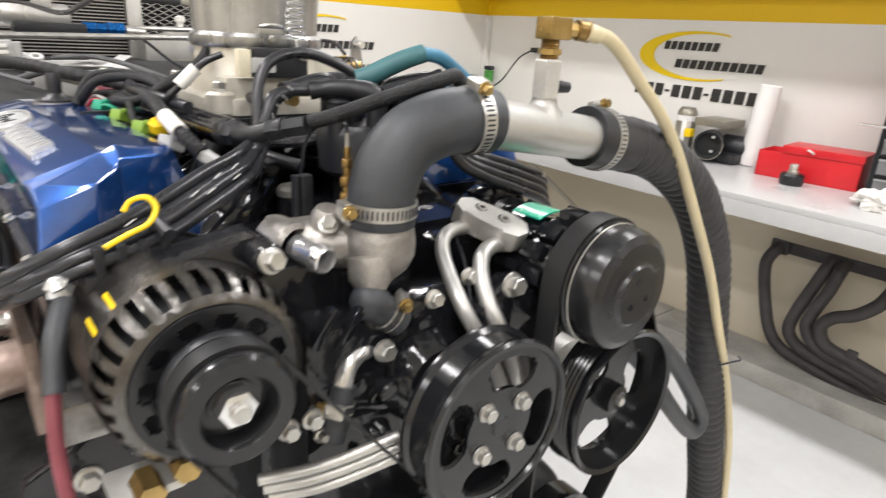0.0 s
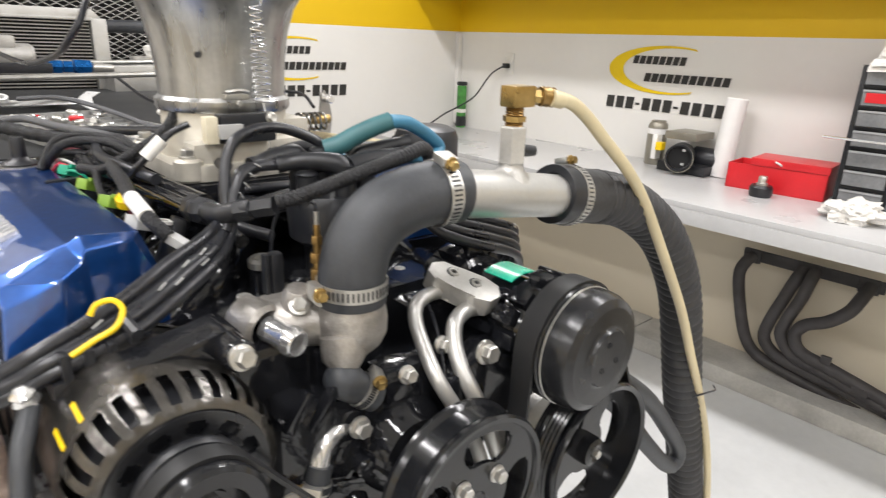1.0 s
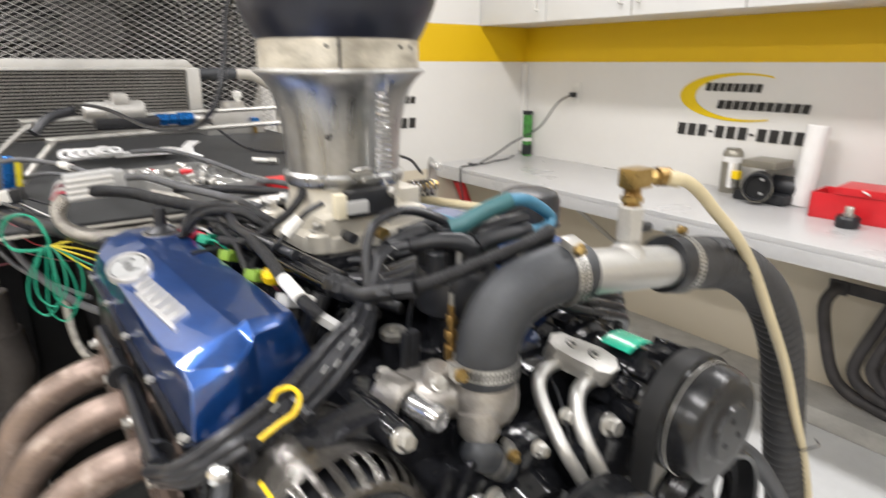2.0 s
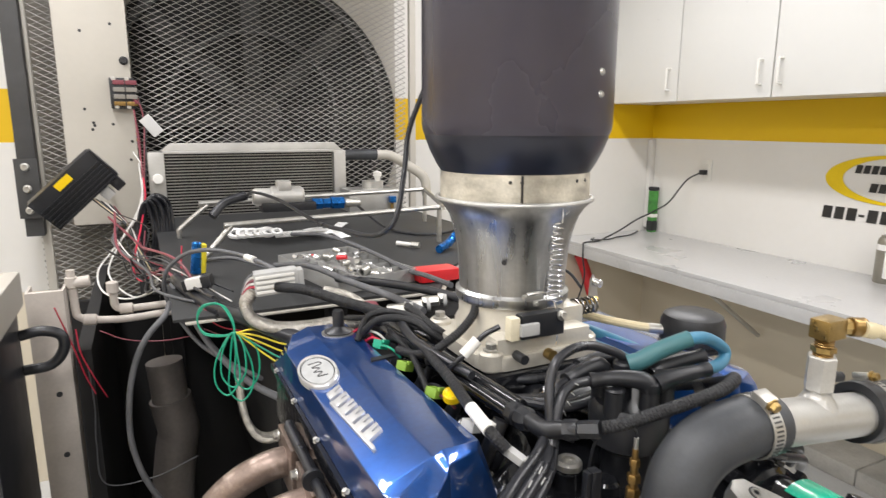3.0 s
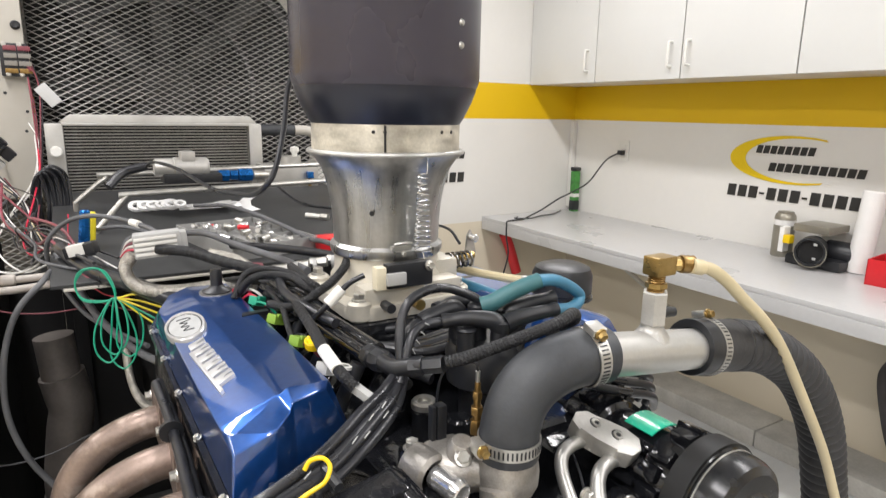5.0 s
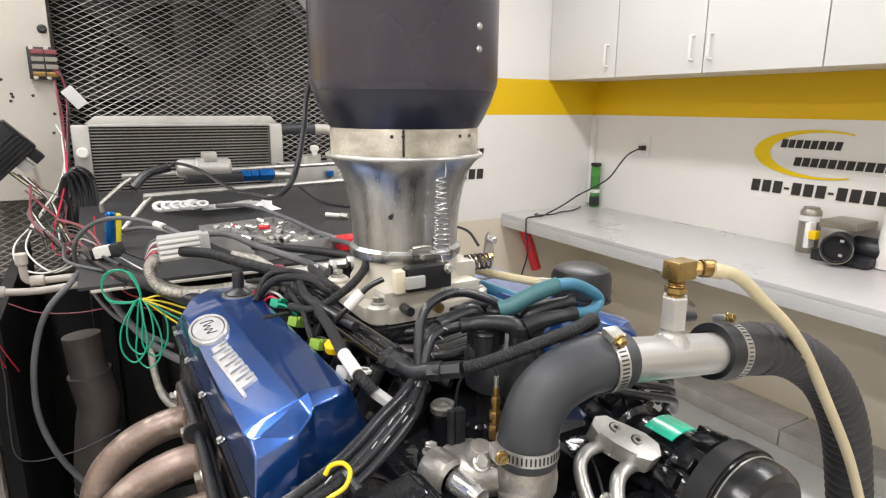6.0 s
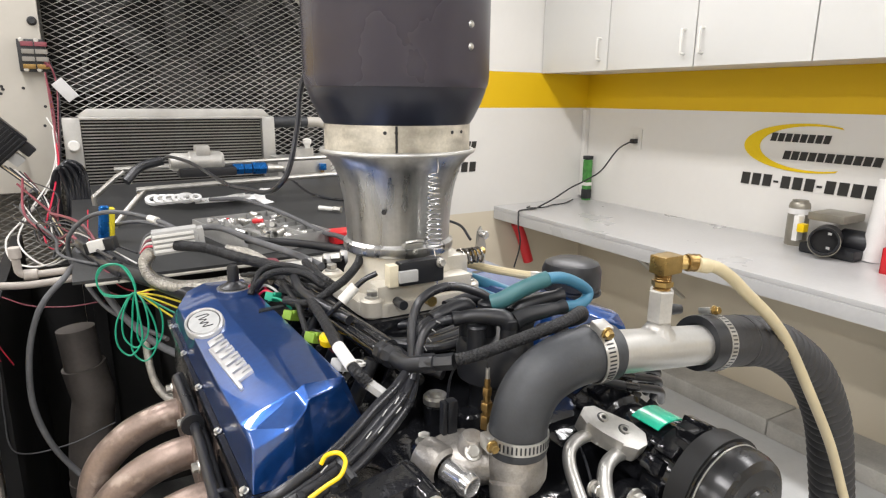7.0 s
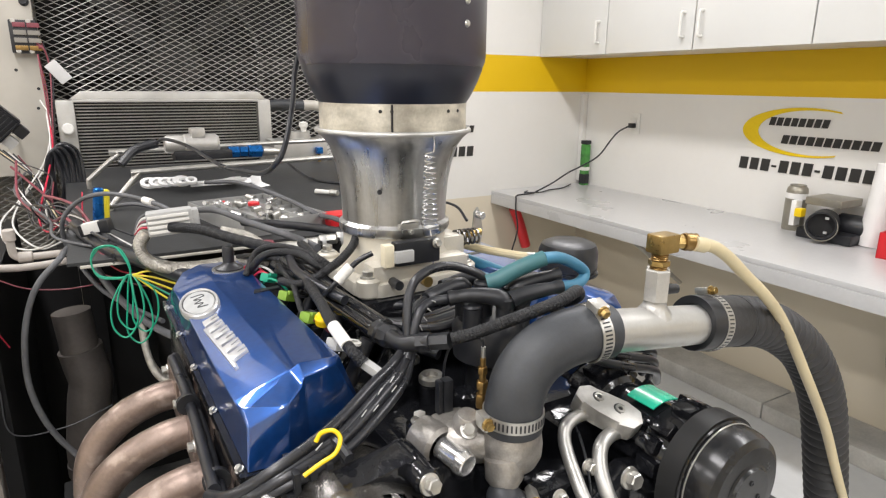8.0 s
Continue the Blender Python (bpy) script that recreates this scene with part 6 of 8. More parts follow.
for k in range(n + 1):
    q = k / n
    s = 0.006 + 0.005 * q
    t = 2 * math.pi * turns * q
    c = ax0.lerp(ax1, q)
    pts.append(c + Vector((math.cos(t) * s, math.sin(t) * s * 0.75, 0)))
tube([ax0 + Vector((-0.006, -0.002, 0.022)), ax0 + Vector((0.004, -0.003, 0.02)), ax0 + Vector((0.007, 0, 0.008))] + pts, 0.0009, 5, straight=True, bm=sc)
part("tension_spring", sc, CHROME, bl, "long steel tension spring")
part("spring_tail", tube([ax1, ax1 + Vector((0.001, -0.006, -0.02)), ax1 + Vector((0.0, -0.008, -0.055))], 0.0009, 5), CHROME, bl)
part("latch_plate", box(TX - 0.032, TX - 0.006, TY - 0.083, TY - 0.074, 1.356, 1.362, 0.001), STEEL, bl)
part("latch_hook", tube([(TX - 0.03, TY - 0.082, 1.364), (TX - 0.018, TY - 0.086, 1.366), (TX - 0.006, TY - 0.082, 1.364)], 0.0022, 8), STEEL, bl)
bolt(bl, (TX - 0.018, TY - 0.084, 1.352), (0, -1, 0.0), 0.003, 0.003)

dc = root("air_duct", (TX, TY, 1.475), "wide charcoal plastic intake duct rising to the ceiling", "duct")
part("band", lathe([(0.090, 0), (0.0965, 0.0), (0.0965, 0.034), (0.090, 0.034), (0.090, 0)], (TX, TY, 1.4745), (0, 0, 1), 72), BANDALU, dc, "stained aluminium collar")
part("band_seam", box(TX - 0.045, TX - 0.043, TY - 0.0878, TY - 0.0855, 1.4755, 1.508, 0), SATINBLACK, dc, "dark seam")
for t in (-125, -117, -72, -60):
    a = radians(t)
    part("hole", rod((TX + 0.0955 * math.cos(a), TY + 0.0955 * math.sin(a), 1.5), (TX + 0.0972 * math.cos(a), TY + 0.0972 * math.sin(a), 1.5), 0.0022, seg=10), SATINBLACK, dc)
part("coupling", lathe([(0.088, 0.0), (0.0962, 0.0), (0.1015, 0.008), (0.1105, 0.026), (0.1165, 0.042), (0.1165, 0.045), (0.11, 0.045)], (TX, TY, 1.5085), (0, 0, 1), 72), NAVYRUBBER, dc, "dark rubber cone")
part("canister", lathe([(0.11, 0.0), (0.1172, 0.0), (0.1195, 0.006), (0.1205, 0.014), (0.1205, 1.24), (0.11, 1.24)], (TX, TY, 1.5535), (0, 0, 1), 80), DUCT, dc)
for z in (1.60, 1.625):
    a = radians(-70)
    part("screw", lathe([(0, 0.003), (0.003, 0.0025), (0.0045, 0.0)], (TX + 0.1203 * math.cos(a), TY + 0.1203 * math.sin(a), z), (math.cos(a), math.sin(a), 0), 14), STEEL, dc)

# ---- engine wiring loom ----
def loom(name, line, r, mat, label, extra=()):
    ob = root(name, line[0], label, "wires")
    part("loom", tube(line, r, 12), mat, ob)
    return ob


for line, r, mat, lab in (
        ([(-2.594, -2.350, 1.346), (-2.605, -2.360, 1.329), (-2.624, -2.365, 1.313), (-2.645, -2.370, 1.303), (-2.663, -2.365, 1.291), (-2.675, -2.340, 1.280), (-2.689, -2.310, 1.278)], 0.0056, BRAID, "thick black braided wire sleeve bent upright"),
        ([(-2.659, -2.318, 1.284), (-2.673, -2.381, 1.290), (-2.685, -2.459, 1.292), (-2.693, -2.514, 1.288), (-2.692, -2.554, 1.279), (-2.683, -2.570, 1.266)], 0.0060, BRAID, "black braided loom along the fuel rail"),
        ([(-2.78, -1.99, 1.296), (-2.74, -2.03, 1.296), (-2.70, -2.10, 1.290), (-2.655, -2.17, 1.284), (-2.62, -2.25, 1.274)], 0.0085, BRAID, "thick black loom running to the connector"),
        ([(-2.712, -2.212, 1.262), (-2.693, -2.200, 1.290), (-2.671, -2.211, 1.300), (-2.647, -2.238, 1.300), (-2.635, -2.269, 1.295), (-2.625, -2.295, 1.283)], 0.0048, BRAID, "black braided loom arching behind the throttle body"),
        ([(-2.706, -2.202, 1.262), (-2.691, -2.221, 1.288), (-2.669, -2.231, 1.296), (-2.645, -2.261, 1.296), (-2.635, -2.291, 1.290), (-2.619, -2.305, 1.278)], 0.0055, BRAID, "black braided loom in the engine valley"),
        ([(-2.612, -2.160, 1.286), (-2.625, -2.233, 1.295), (-2.630, -2.281, 1.295), (-2.621, -2.298, 1.288), (-2.608, -2.296, 1.275)], 0.0062, BRAID, "short braided sleeve behind the throttle body"),
        ([(-2.666, -2.218, 1.273), (-2.676, -2.291, 1.280), (-2.680, -2.337, 1.278), (-2.688, -2.381, 1.272), (-2.691, -2.410, 1.260)], 0.0038, BRAID, "thin braided loom beside the injectors"),
        ([(-2.672, -2.230, 1.268), (-2.664, -2.290, 1.276), (-2.662, -2.340, 1.280), (-2.672, -2.370, 1.280)], 0.0045, BRAID, "thin braided loom joining the sleeve"),
        ([(-2.668, -2.412, 1.284), (-2.659, -2.420, 1.296), (-2.648, -2.425, 1.308), (-2.629, -2.430, 1.327), (-2.611, -2.434, 1.336)], 0.0034, WIRE, "thin black lead to the throttle sensor"),
        ([(-2.655, -2.24, 1.29), (-2.668, -2.31, 1.29), (-2.665, -2.38, 1.29), (-2.65, -2.44, 1.285)], 0.006, WIRE, "black wires along the intake"),
        ([(-2.63, -2.30, 1.262), (-2.62, -2.40, 1.258), (-2.615, -2.48, 1.25), (-2.61, -2.54, 1.24)], 0.007, GLOSSBLACK, "gloss black tube beside the fuel rail"),
        ([(-2.59, -2.42, 1.26), (-2.54, -2.44, 1.263), (-2.48, -2.44, 1.262), (-2.42, -2.42, 1.262), (-2.38, -2.36, 1.262)], 0.006, WIRE, "black wires in front of the throttle body"),
        ([(-2.60, -2.44, 1.25), (-2.60, -2.50, 1.245), (-2.58, -2.54, 1.24)], 0.006, WIRE, "black wires in the engine valley"),
        ([(-2.70, -1.55, 1.235), (-2.66, -1.72, 1.265), (-2.63, -1.90, 1.27), (-2.60, -2.06, 1.275), (-2.585, -2.16, 1.275)], 0.0065, GREYWIRE, "grey loom lying across the table to the engine"),
        ([(-2.62, -1.80, 1.25), (-2.56, -1.92, 1.262), (-2.52, -2.06, 1.275), (-2.50, -2.16, 1.28)], 0.008, WIRE, "black loom lying across to the engine"),
        ([(-2.38, -2.44, 1.266), (-2.40, -2.35, 1.272), (-2.42, -2.25, 1.275), (-2.43, -2.15, 1.27)], 0.0085, BLUEBOOT, "faded blue hose beside the blue cover"),
        ([(-2.40, -2.46, 1.26), (-2.42, -2.36, 1.266), (-2.44, -2.26, 1.27)], 0.006, BLUEBOOT, "second faded blue hose beside the blue cover")):
    thing("wire_loom", woven(line, r) if mat is BRAID else tube(line, r, 12), mat, lab, "wires", "engine looms")
tape = [((-2.653, -2.4245, 1.3045), (-2.636, -2.4275, 1.3215)), ((-2.6935, -2.517, 1.2885), (-2.6930, -2.553, 1.2805)), ((-2.735, -2.035, 1.296), (-2.748, -2.022, 1.296)), ((-2.80, -1.80, 1.3125), (-2.79, -1.83, 1.3120))]
for p, q in tape:
    thing("tape_flag", rod(p, q, 0.0067, seg=16), WHITEPLASTIC, "white tape label wrapped round a loom", "tape", "tape flags")
cn = root("injector_plug", (-2.66, -2.53, 1.24), "white and grey plug at the end of the loom", "connector")
part("shell", box(-0.0048, 0.0048, -0.012, 0.010, -0.004, 0.004, 0.0015, None, pose(-2.678, -2.572, 1.262, 25, 0, 35)), GREYPLASTIC, cn)
part("lock", box(-0.004, 0.005, -0.005, 0.005, -0.004, 0.005, 0.0015, None, pose(-2.668, -2.585, 1.256, 20, 10, 35)), WHITEPLASTIC, cn, "white lock")
for k, (x, y, z, mat) in enumerate(((-2.69, -2.26, 1.265, GREENWIRE), (-2.695, -2.23, 1.268, REDWIRE), (-2.69, -2.21, 1.27, WHITEWIRE), (-2.68, -2.40, 1.262, WIRE), (-2.688, -2.42, 1.26, MAROON), (-2.7, -2.19, 1.27, REDWIRE))):
    thing("coloured_lead", tube([(x - 0.004, y + 0.018, z - 0.008), (x, y, z + 0.002), (x + 0.008, y - 0.014, z), (x + 0.018, y - 0.018, z - 0.012)], 0.0018, 8), mat, "short coloured injector lead", "wire", "injector leads")
thing("red_grommet", lathe([(0, 0.012), (0.012, 0.012), (0.016, 0.006), (0.016, 0)], (-2.645, -2.075, 1.262), (0, 0, 1), 18), MAROON, "small dark red plastic grommet among the looms", "grommet")
gv = root("steel_unions", (-2.58, -2.1, 1.26), "row of bright steel hose unions behind the throttle body", "fittings")
for k in range(4):
    part("union", rod((-2.63 + 0.035 * k, -2.12 + 0.01 * k, 1.272), (-2.605 + 0.035 * k, -2.135 + 0.01 * k, 1.275), 0.009, seg=6), STEEL, gv)
    part("ring", lathe([(0.006, 0), (0.011, 0), (0.011, 0.006), (0.006, 0.006)], (-2.60 + 0.035 * k, -2.14 + 0.01 * k, 1.275), (1, -0.4, 0.1), 16), GREYPLASTIC, gv)

# ---- dyno table behind the engine ----
dt = root("dyno_table", (-2.5, -1.2, 0.0), "black-topped test bench table with a pale steel edge", "table")
part("mat", prism([(-2.94, -0.46), (-1.95, -0.46), (-1.95, -1.35), (-2.28, -1.66), (-2.40, -1.84), (-2.94, -1.84)], 0.006, pose(0, 0, 1.209), 0.001), MAT_RUBBER, dt, "black rubber mat")
part("top_sheet", prism([(-2.935, -0.46), (-1.955, -0.46), (-1.955, -1.355), (-2.275, -1.665), (-2.395, -1.848), (-2.92, -1.848)], 0.004, pose(0, 0, 1.2045), 0.001), BEIGE, dt, "pale steel sheet")
# added panels: their near-black colour makes the darkness of the void under the table
part("void_back", box(-2.945, -1.95, -0.60, -0.57, 0.0, 1.2, 0.002), DARKVOID, dt)
part("void_back", box(-3.34, -2.946, -0.60, -0.57, 0.0, 0.955, 0.002), DARKVOID, dt)
part("void_side", box(-1.97, -1.94, -1.36, -0.605, 0.0, 1.2, 0.002), DARKVOID, dt)
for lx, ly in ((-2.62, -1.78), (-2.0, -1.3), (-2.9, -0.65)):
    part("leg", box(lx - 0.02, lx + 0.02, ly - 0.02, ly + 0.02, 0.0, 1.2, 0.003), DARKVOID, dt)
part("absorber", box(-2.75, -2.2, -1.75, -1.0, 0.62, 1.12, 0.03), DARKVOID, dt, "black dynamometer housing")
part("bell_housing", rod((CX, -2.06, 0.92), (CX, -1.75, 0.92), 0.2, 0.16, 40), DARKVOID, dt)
part("void_apron", box(-3.13, -3.10, -1.53, -0.605, 0.0, 1.08, 0.002), DARKVOID, dt)

# open socket tray and tools
ty = root("socket_tray", (-2.552, -1.625, 1.215), "grey steel socket tray full of sockets", "tray")
mt = pose(-2.552, -1.625, 1.2155, 0, 0, 11) @ Matrix.Diagonal((0.62, 0.62, 0.9, 1))
part("base", box(-0.16, 0.16, -0.26, 0.26, 0, 0.004, 0.001, None, mt), TRAYGREY, ty)
for b in ((-0.16, -0.157, -0.26, 0.26), (0.157, 0.16, -0.26, 0.26), (-0.157, 0.157, -0.26, -0.257), (-0.157, 0.157, 0.257, 0.26)):
    part("rim", box(*b, 0.004, 0.034, 0.0006, None, mt), TRAYGREY, ty)
for x in (-0.07, 0.065):
    part("divider", box(x, x + 0.003, -0.257, 0.257, 0.004, 0.031, 0.0006, None, mt), TRAYGREY, ty)
for k in range(5):
    for x0, x1 in ((-0.157, -0.07), (0.068, 0.157)):
        part("divider", box(x0, x1, -0.17 + 0.085 * k, -0.167 + 0.085 * k, 0.004, 0.029, 0.0006, None, mt), TRAYGREY, ty)
part("handle_plate", box(-0.02, 0.02, -0.263, -0.2605, 0.014, 0.024, 0.0005, None, mt), STEEL, ty)
rnd = random.Random(4)
for k in range(36):
    p = mt @ Vector((rnd.uniform(-0.12, 0.11), rnd.uniform(-0.22, 0.22), 0.014 + rnd.uniform(0, 0.018)))
    t = rnd.uniform(0, 6.28)
    r = rnd.uniform(0.006, 0.011)
    q = p + Vector((math.cos(t), math.sin(t), rnd.uniform(-0.1, 0.25))) * rnd.uniform(0.016, 0.03)
    thing("socket", lathe([(r * 0.6, 0.003), (r * 0.62, 0), (r, 0), (r, (q - p).length * 0.6), (r * 0.8, (q - p).length * 0.7), (r * 0.8, (q - p).length), (0, (q - p).length)], p, q - p, 12), (STEEL, STEEL, CHROME, RED)[k % 4 if k % 12 == 3 else k % 3], "loose steel socket in the tray", "socket", "loose sockets")


def spanner(at, turn, size, label, mat=None, roll=0.0):
    """A combination spanner lying flat: ring end, shank, open jaw."""
    m = pose(*at, roll, 0, turn)
    ob = root("spanner", at, label, "spanner", "spanners")
    ring = polar_plate((0, 0, 0), (0, 0, 1), 0.008, [0.010 * size, 0.018 * size], 24, lambda i, k: False)
    ring.transform(pose(at[0], at[1], at[2] + 0.010, 24, 0, 0) @ Matrix.Rotation(radians(turn), 4, "Z"))
    part("ring_end", ring, mat or WHITECHROME, ob)
    part("shank", box(0.017 * size, 0.15 * size, -0.006 * size, 0.006 * size, 0.001, 0.006, 0.002, None, m), mat or WHITECHROME, ob)
    part("open_jaw", prism([(0.148 * size, -0.008 * size), (0.165 * size, -0.02 * size), (0.19 * size, -0.017 * size), (0.17 * size, -0.007 * size), (0.17 * size, 0.007 * size), (0.19 * size, 0.017 * size), (0.165 * size, 0.02 * size), (0.148 * size, 0.008 * size)], 0.007, m, 0.001), mat or WHITECHROME, ob)


for k in range(6):
    spanner((-2.722 + 0.0195 * k, -1.055 - 0.028 * k, 1.222 + 0.004 * k), 4 + 3.0 * k, 1.45 - 0.11 * k, "chrome combination spanner lying on the mat")
spanner((-2.645, -1.15, 1.236), 2, 1.36, "large bright open-ended spanner on the mat", roll=62)
ob = root("spark_plug", (-2.30, -1.38, 1.215), "loose white spark plug lying on the mat", "spark plug")
part("insulator", rod((-2.31, -1.36, 1.225), (-2.28, -1.40, 1.225), 0.007, 0.006), WHITEPLASTIC, ob)
part("shell", rod((-2.28, -1.40, 1.225), (-2.265, -1.42, 1.225), 0.009, seg=6), STEEL, ob)
thing("trigger_clamp", tube([(-2.24, -1.50, 1.226), (-2.20, -1.47, 1.232), (-2.17, -1.45, 1.245), (-2.15, -1.46, 1.27)], 0.012, 10), ANBLUE, "blue plastic clamp handle on the mat", "clamp")
ob = root("screwdriver", (-2.87, -1.52, 1.17), "screwdriver with a blue and yellow handle", "screwdriver")
part("handle", rod((-2.875, -1.52, 1.225), (-2.868, -1.52, 1.30), 0.013, 0.011, 10, edge=0.003), ANBLUE, ob)
part("collar", rod((-2.862, -1.518, 1.225), (-2.854, -1.518, 1.295), 0.009, 0.008, 10, edge=0.003), YELLOWWIRE, ob, "yellow handle of the second driver")
thing("red_case", box(-2.43, -2.33, -1.80, -1.74, 1.217, 1.245, 0.008, None), RED, "red plastic tool case on the table edge", "case")

# steel tube frame, fuel pump and fittings
rk = root("tube_frame", (-2.5, -1.15, 1.2), "pair of bent bare steel tubes standing on the table", "frame")
part("front_rail", tube([(-2.845, -1.35, 1.212), (-2.845, -1.35, 1.215), (-2.838, -1.35, 1.228), (-2.775, -1.35, 1.300), (-2.765, -1.35, 1.307), (-2.74, -1.35, 1.309), (-2.165, -1.35, 1.323)], 0.0075, 10, 4), STEEL, rk)
part("rear_rail", tube([(-2.878, -0.95, 1.212), (-2.878, -0.95, 1.235), (-2.870, -0.95, 1.248), (-2.79, -0.95, 1.315), (-2.76, -0.95, 1.322), (-2.035, -0.95, 1.335)], 0.0075, 10, 4), STEEL, rk)
part("end_rail", tube([(-2.165, -1.35, 1.323), (-2.15, -1.34, 1.323), (-2.05, -1.0, 1.333), (-2.035, -0.95, 1.335)], 0.0075, 10, 4), STEEL, rk)
part("end_leg", tube([(-2.165, -1.345, 1.323), (-2.165, -1.345, 1.212)], 0.0075, 10, straight=True), STEEL, rk)
part("end_leg", tube([(-2.035, -0.95, 1.335), (-2.035, -0.95, 1.212)], 0.0075, 10, straight=True), STEEL, rk)
fp = root("fuel_pump", (-2.55, -1.15, 1.3), "cast fuel pump with blue anodised fittings on the tube frame", "pump")
part("body", lathe([(0, 0), (0.022, 0.0), (0.026, 0.008), (0.026, 0.05), (0.03, 0.054), (0.03, 0.14), (0.024, 0.148), (0, 0.15)], (-2.68, -1.15, 1.356), (1, 0, -0.02), 28), CASTALU, fp)
part("cap", box(-2.61, -2.57, -1.175, -1.125, 1.372, 1.402, 0.008), CASTALU, fp)
part("black_clamp", box(-2.66, -2.50, -1.185, -1.11, 1.312, 1.338, 0.006), SATINBLACK, fp, "black mounting block")
for x, r, w in ((-2.505, 0.018, 0.03), (-2.472, 0.016, 0.022), (-2.447, 0.02, 0.04)):
    part("blue_nut", lathe([(0, 0), (r, 0), (r, w), (0, w)], (x, -1.15, 1.328), (1, 0, -0.03), 6), ANBLUE, fp, "blue anodised nut")
part("union", rod((-2.405, -1.15, 1.325), (-2.35, -1.15, 1.323), 0.015, 0.011, edge=0.003), STEEL, fp)
thing("pump_lead", tube([(-2.70, -1.16, 1.362), (-2.691, -1.25, 1.380), (-2.664, -1.45, 1.379), (-2.645, -1.75, 1.364), (-2.645, -1.95, 1.377), (-2.652, -2.10, 1.392), (-2.653, -2.18, 1.413), (-2.638, -2.188, 1.440), (-2.611, -2.15, 1.499), (-2.598, -2.14, 1.56), (-2.57, -2.16, 1.64), (-2.55, -2.205, 1.70)], 0.0042, 10), WIRE, "black cable hanging from above and lying over the tools", "cable")
thing("pump_wiring", tube([(-2.80, -1.18, 1.31), (-2.76, -1.16, 1.345), (-2.70, -1.155, 1.362)], 0.013, 10), WIRE, "black wiring bundle at the pump", "wires")

# radiator, tank and mesh screen
rd = root("radiator", (-2.55, -0.38, 1.1), "bare aluminium radiator with horizontal fins", "radiator")
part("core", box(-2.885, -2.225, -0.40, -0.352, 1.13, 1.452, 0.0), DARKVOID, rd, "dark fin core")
tubes = []
for k in range(27):
    z = 1.136 + 0.0118 * k
    if not tubes:
        tubes.append(part("fin_tube", box(-2.885, -2.225, -0.412, -0.399, z, z + 0.0042, 0), MESHMETAL, rd))
    else:
        o = new("fin_tube", tubes[0].data)
        o.location = tubes[0].location + Vector((0, 0, 0.0118 * k))
        o.parent = rd
        o.matrix_parent_inverse = tubes[0].matrix_parent_inverse
part("end_tank", box(-2.945, -2.886, -0.425, -0.34, 1.10, 1.462, 0.01), PIPEALU, rd)
part("end_tank", box(-2.224, -2.17, -0.425, -0.34, 1.10, 1.462, 0.01), PIPEALU, rd)
part("top_rail", box(-2.89, -2.22, -0.425, -0.345, 1.453, 1.463, 0.002), PIPEALU, rd)
part("top_flange", prism([(-2.90, 0.0), (-2.86, 0.03), (-2.21, 0.03), (-2.18, 0.0)], 0.05, Matrix.Translation((0, -0.34, 1.463)) @ Matrix.Rotation(radians(90), 4, "X"), 0.003), PIPEALU, rd)
part("filler_neck", rod((-2.915, -0.425, 1.36), (-2.915, -0.46, 1.362), 0.02, edge=0.004), WHITEPLASTIC, rd, "white cap on the end tank")
part("outlet_pipe", tube([(-2.175, -0.39, 1.435), (-2.1, -0.39, 1.438), (-2.02, -0.39, 1.437)], 0.024, 14), RUBBER, rd, "black hose on the outlet")
part("return_pipe", tube([(-2.02, -0.39, 1.437), (-1.95, -0.39, 1.43), (-1.87, -0.40, 1.385), (-1.80, -0.42, 1.33), (-1.79, -0.43, 1.25)], 0.022, 14), BEIGE, rd, "pale bent return pipe")
part("base", box(-2.93, -2.18, -0.43, -0.34, 1.06, 1.0995, 0.004), PIPEALU, rd)
for rx in (-2.88, -2.23):
    part("leg", box(rx - 0.02, rx + 0.02, -0.40, -0.36, 0.0, 1.06, 0.002), DARKVOID, rd)
tk = root("coolant_tank", (-2.03, -0.55, 1.2), "welded aluminium coolant tank with a brass tap", "tank")
part("tank", box(-2.215, -1.99, -0.60, -0.47, 1.2105, 1.305, 0.008), PIPEALU, tk)
part("neck", rod((-2.09, -0.535, 1.305), (-2.09, -0.535, 1.335), 0.045), CASTALU, tk)
part("knob", lathe([(0, 0), (0.01, 0), (0.012, 0.012), (0.018, 0.02), (0.018, 0.035), (0, 0.042)], (-2.07, -0.54, 1.335), (0, 0, 1), 16), WHITEPLASTIC, tk, "white knob")
part("tap_handle", box(-2.045, -2.02, -0.63, -0.602, 1.248, 1.275, 0.004), ANBLUE, tk, "blue tap handle")
part("tap_body", rod((-2.032, -0.612, 1.248), (-2.032, -0.612, 1.2155), 0.007), BRASS, tk)


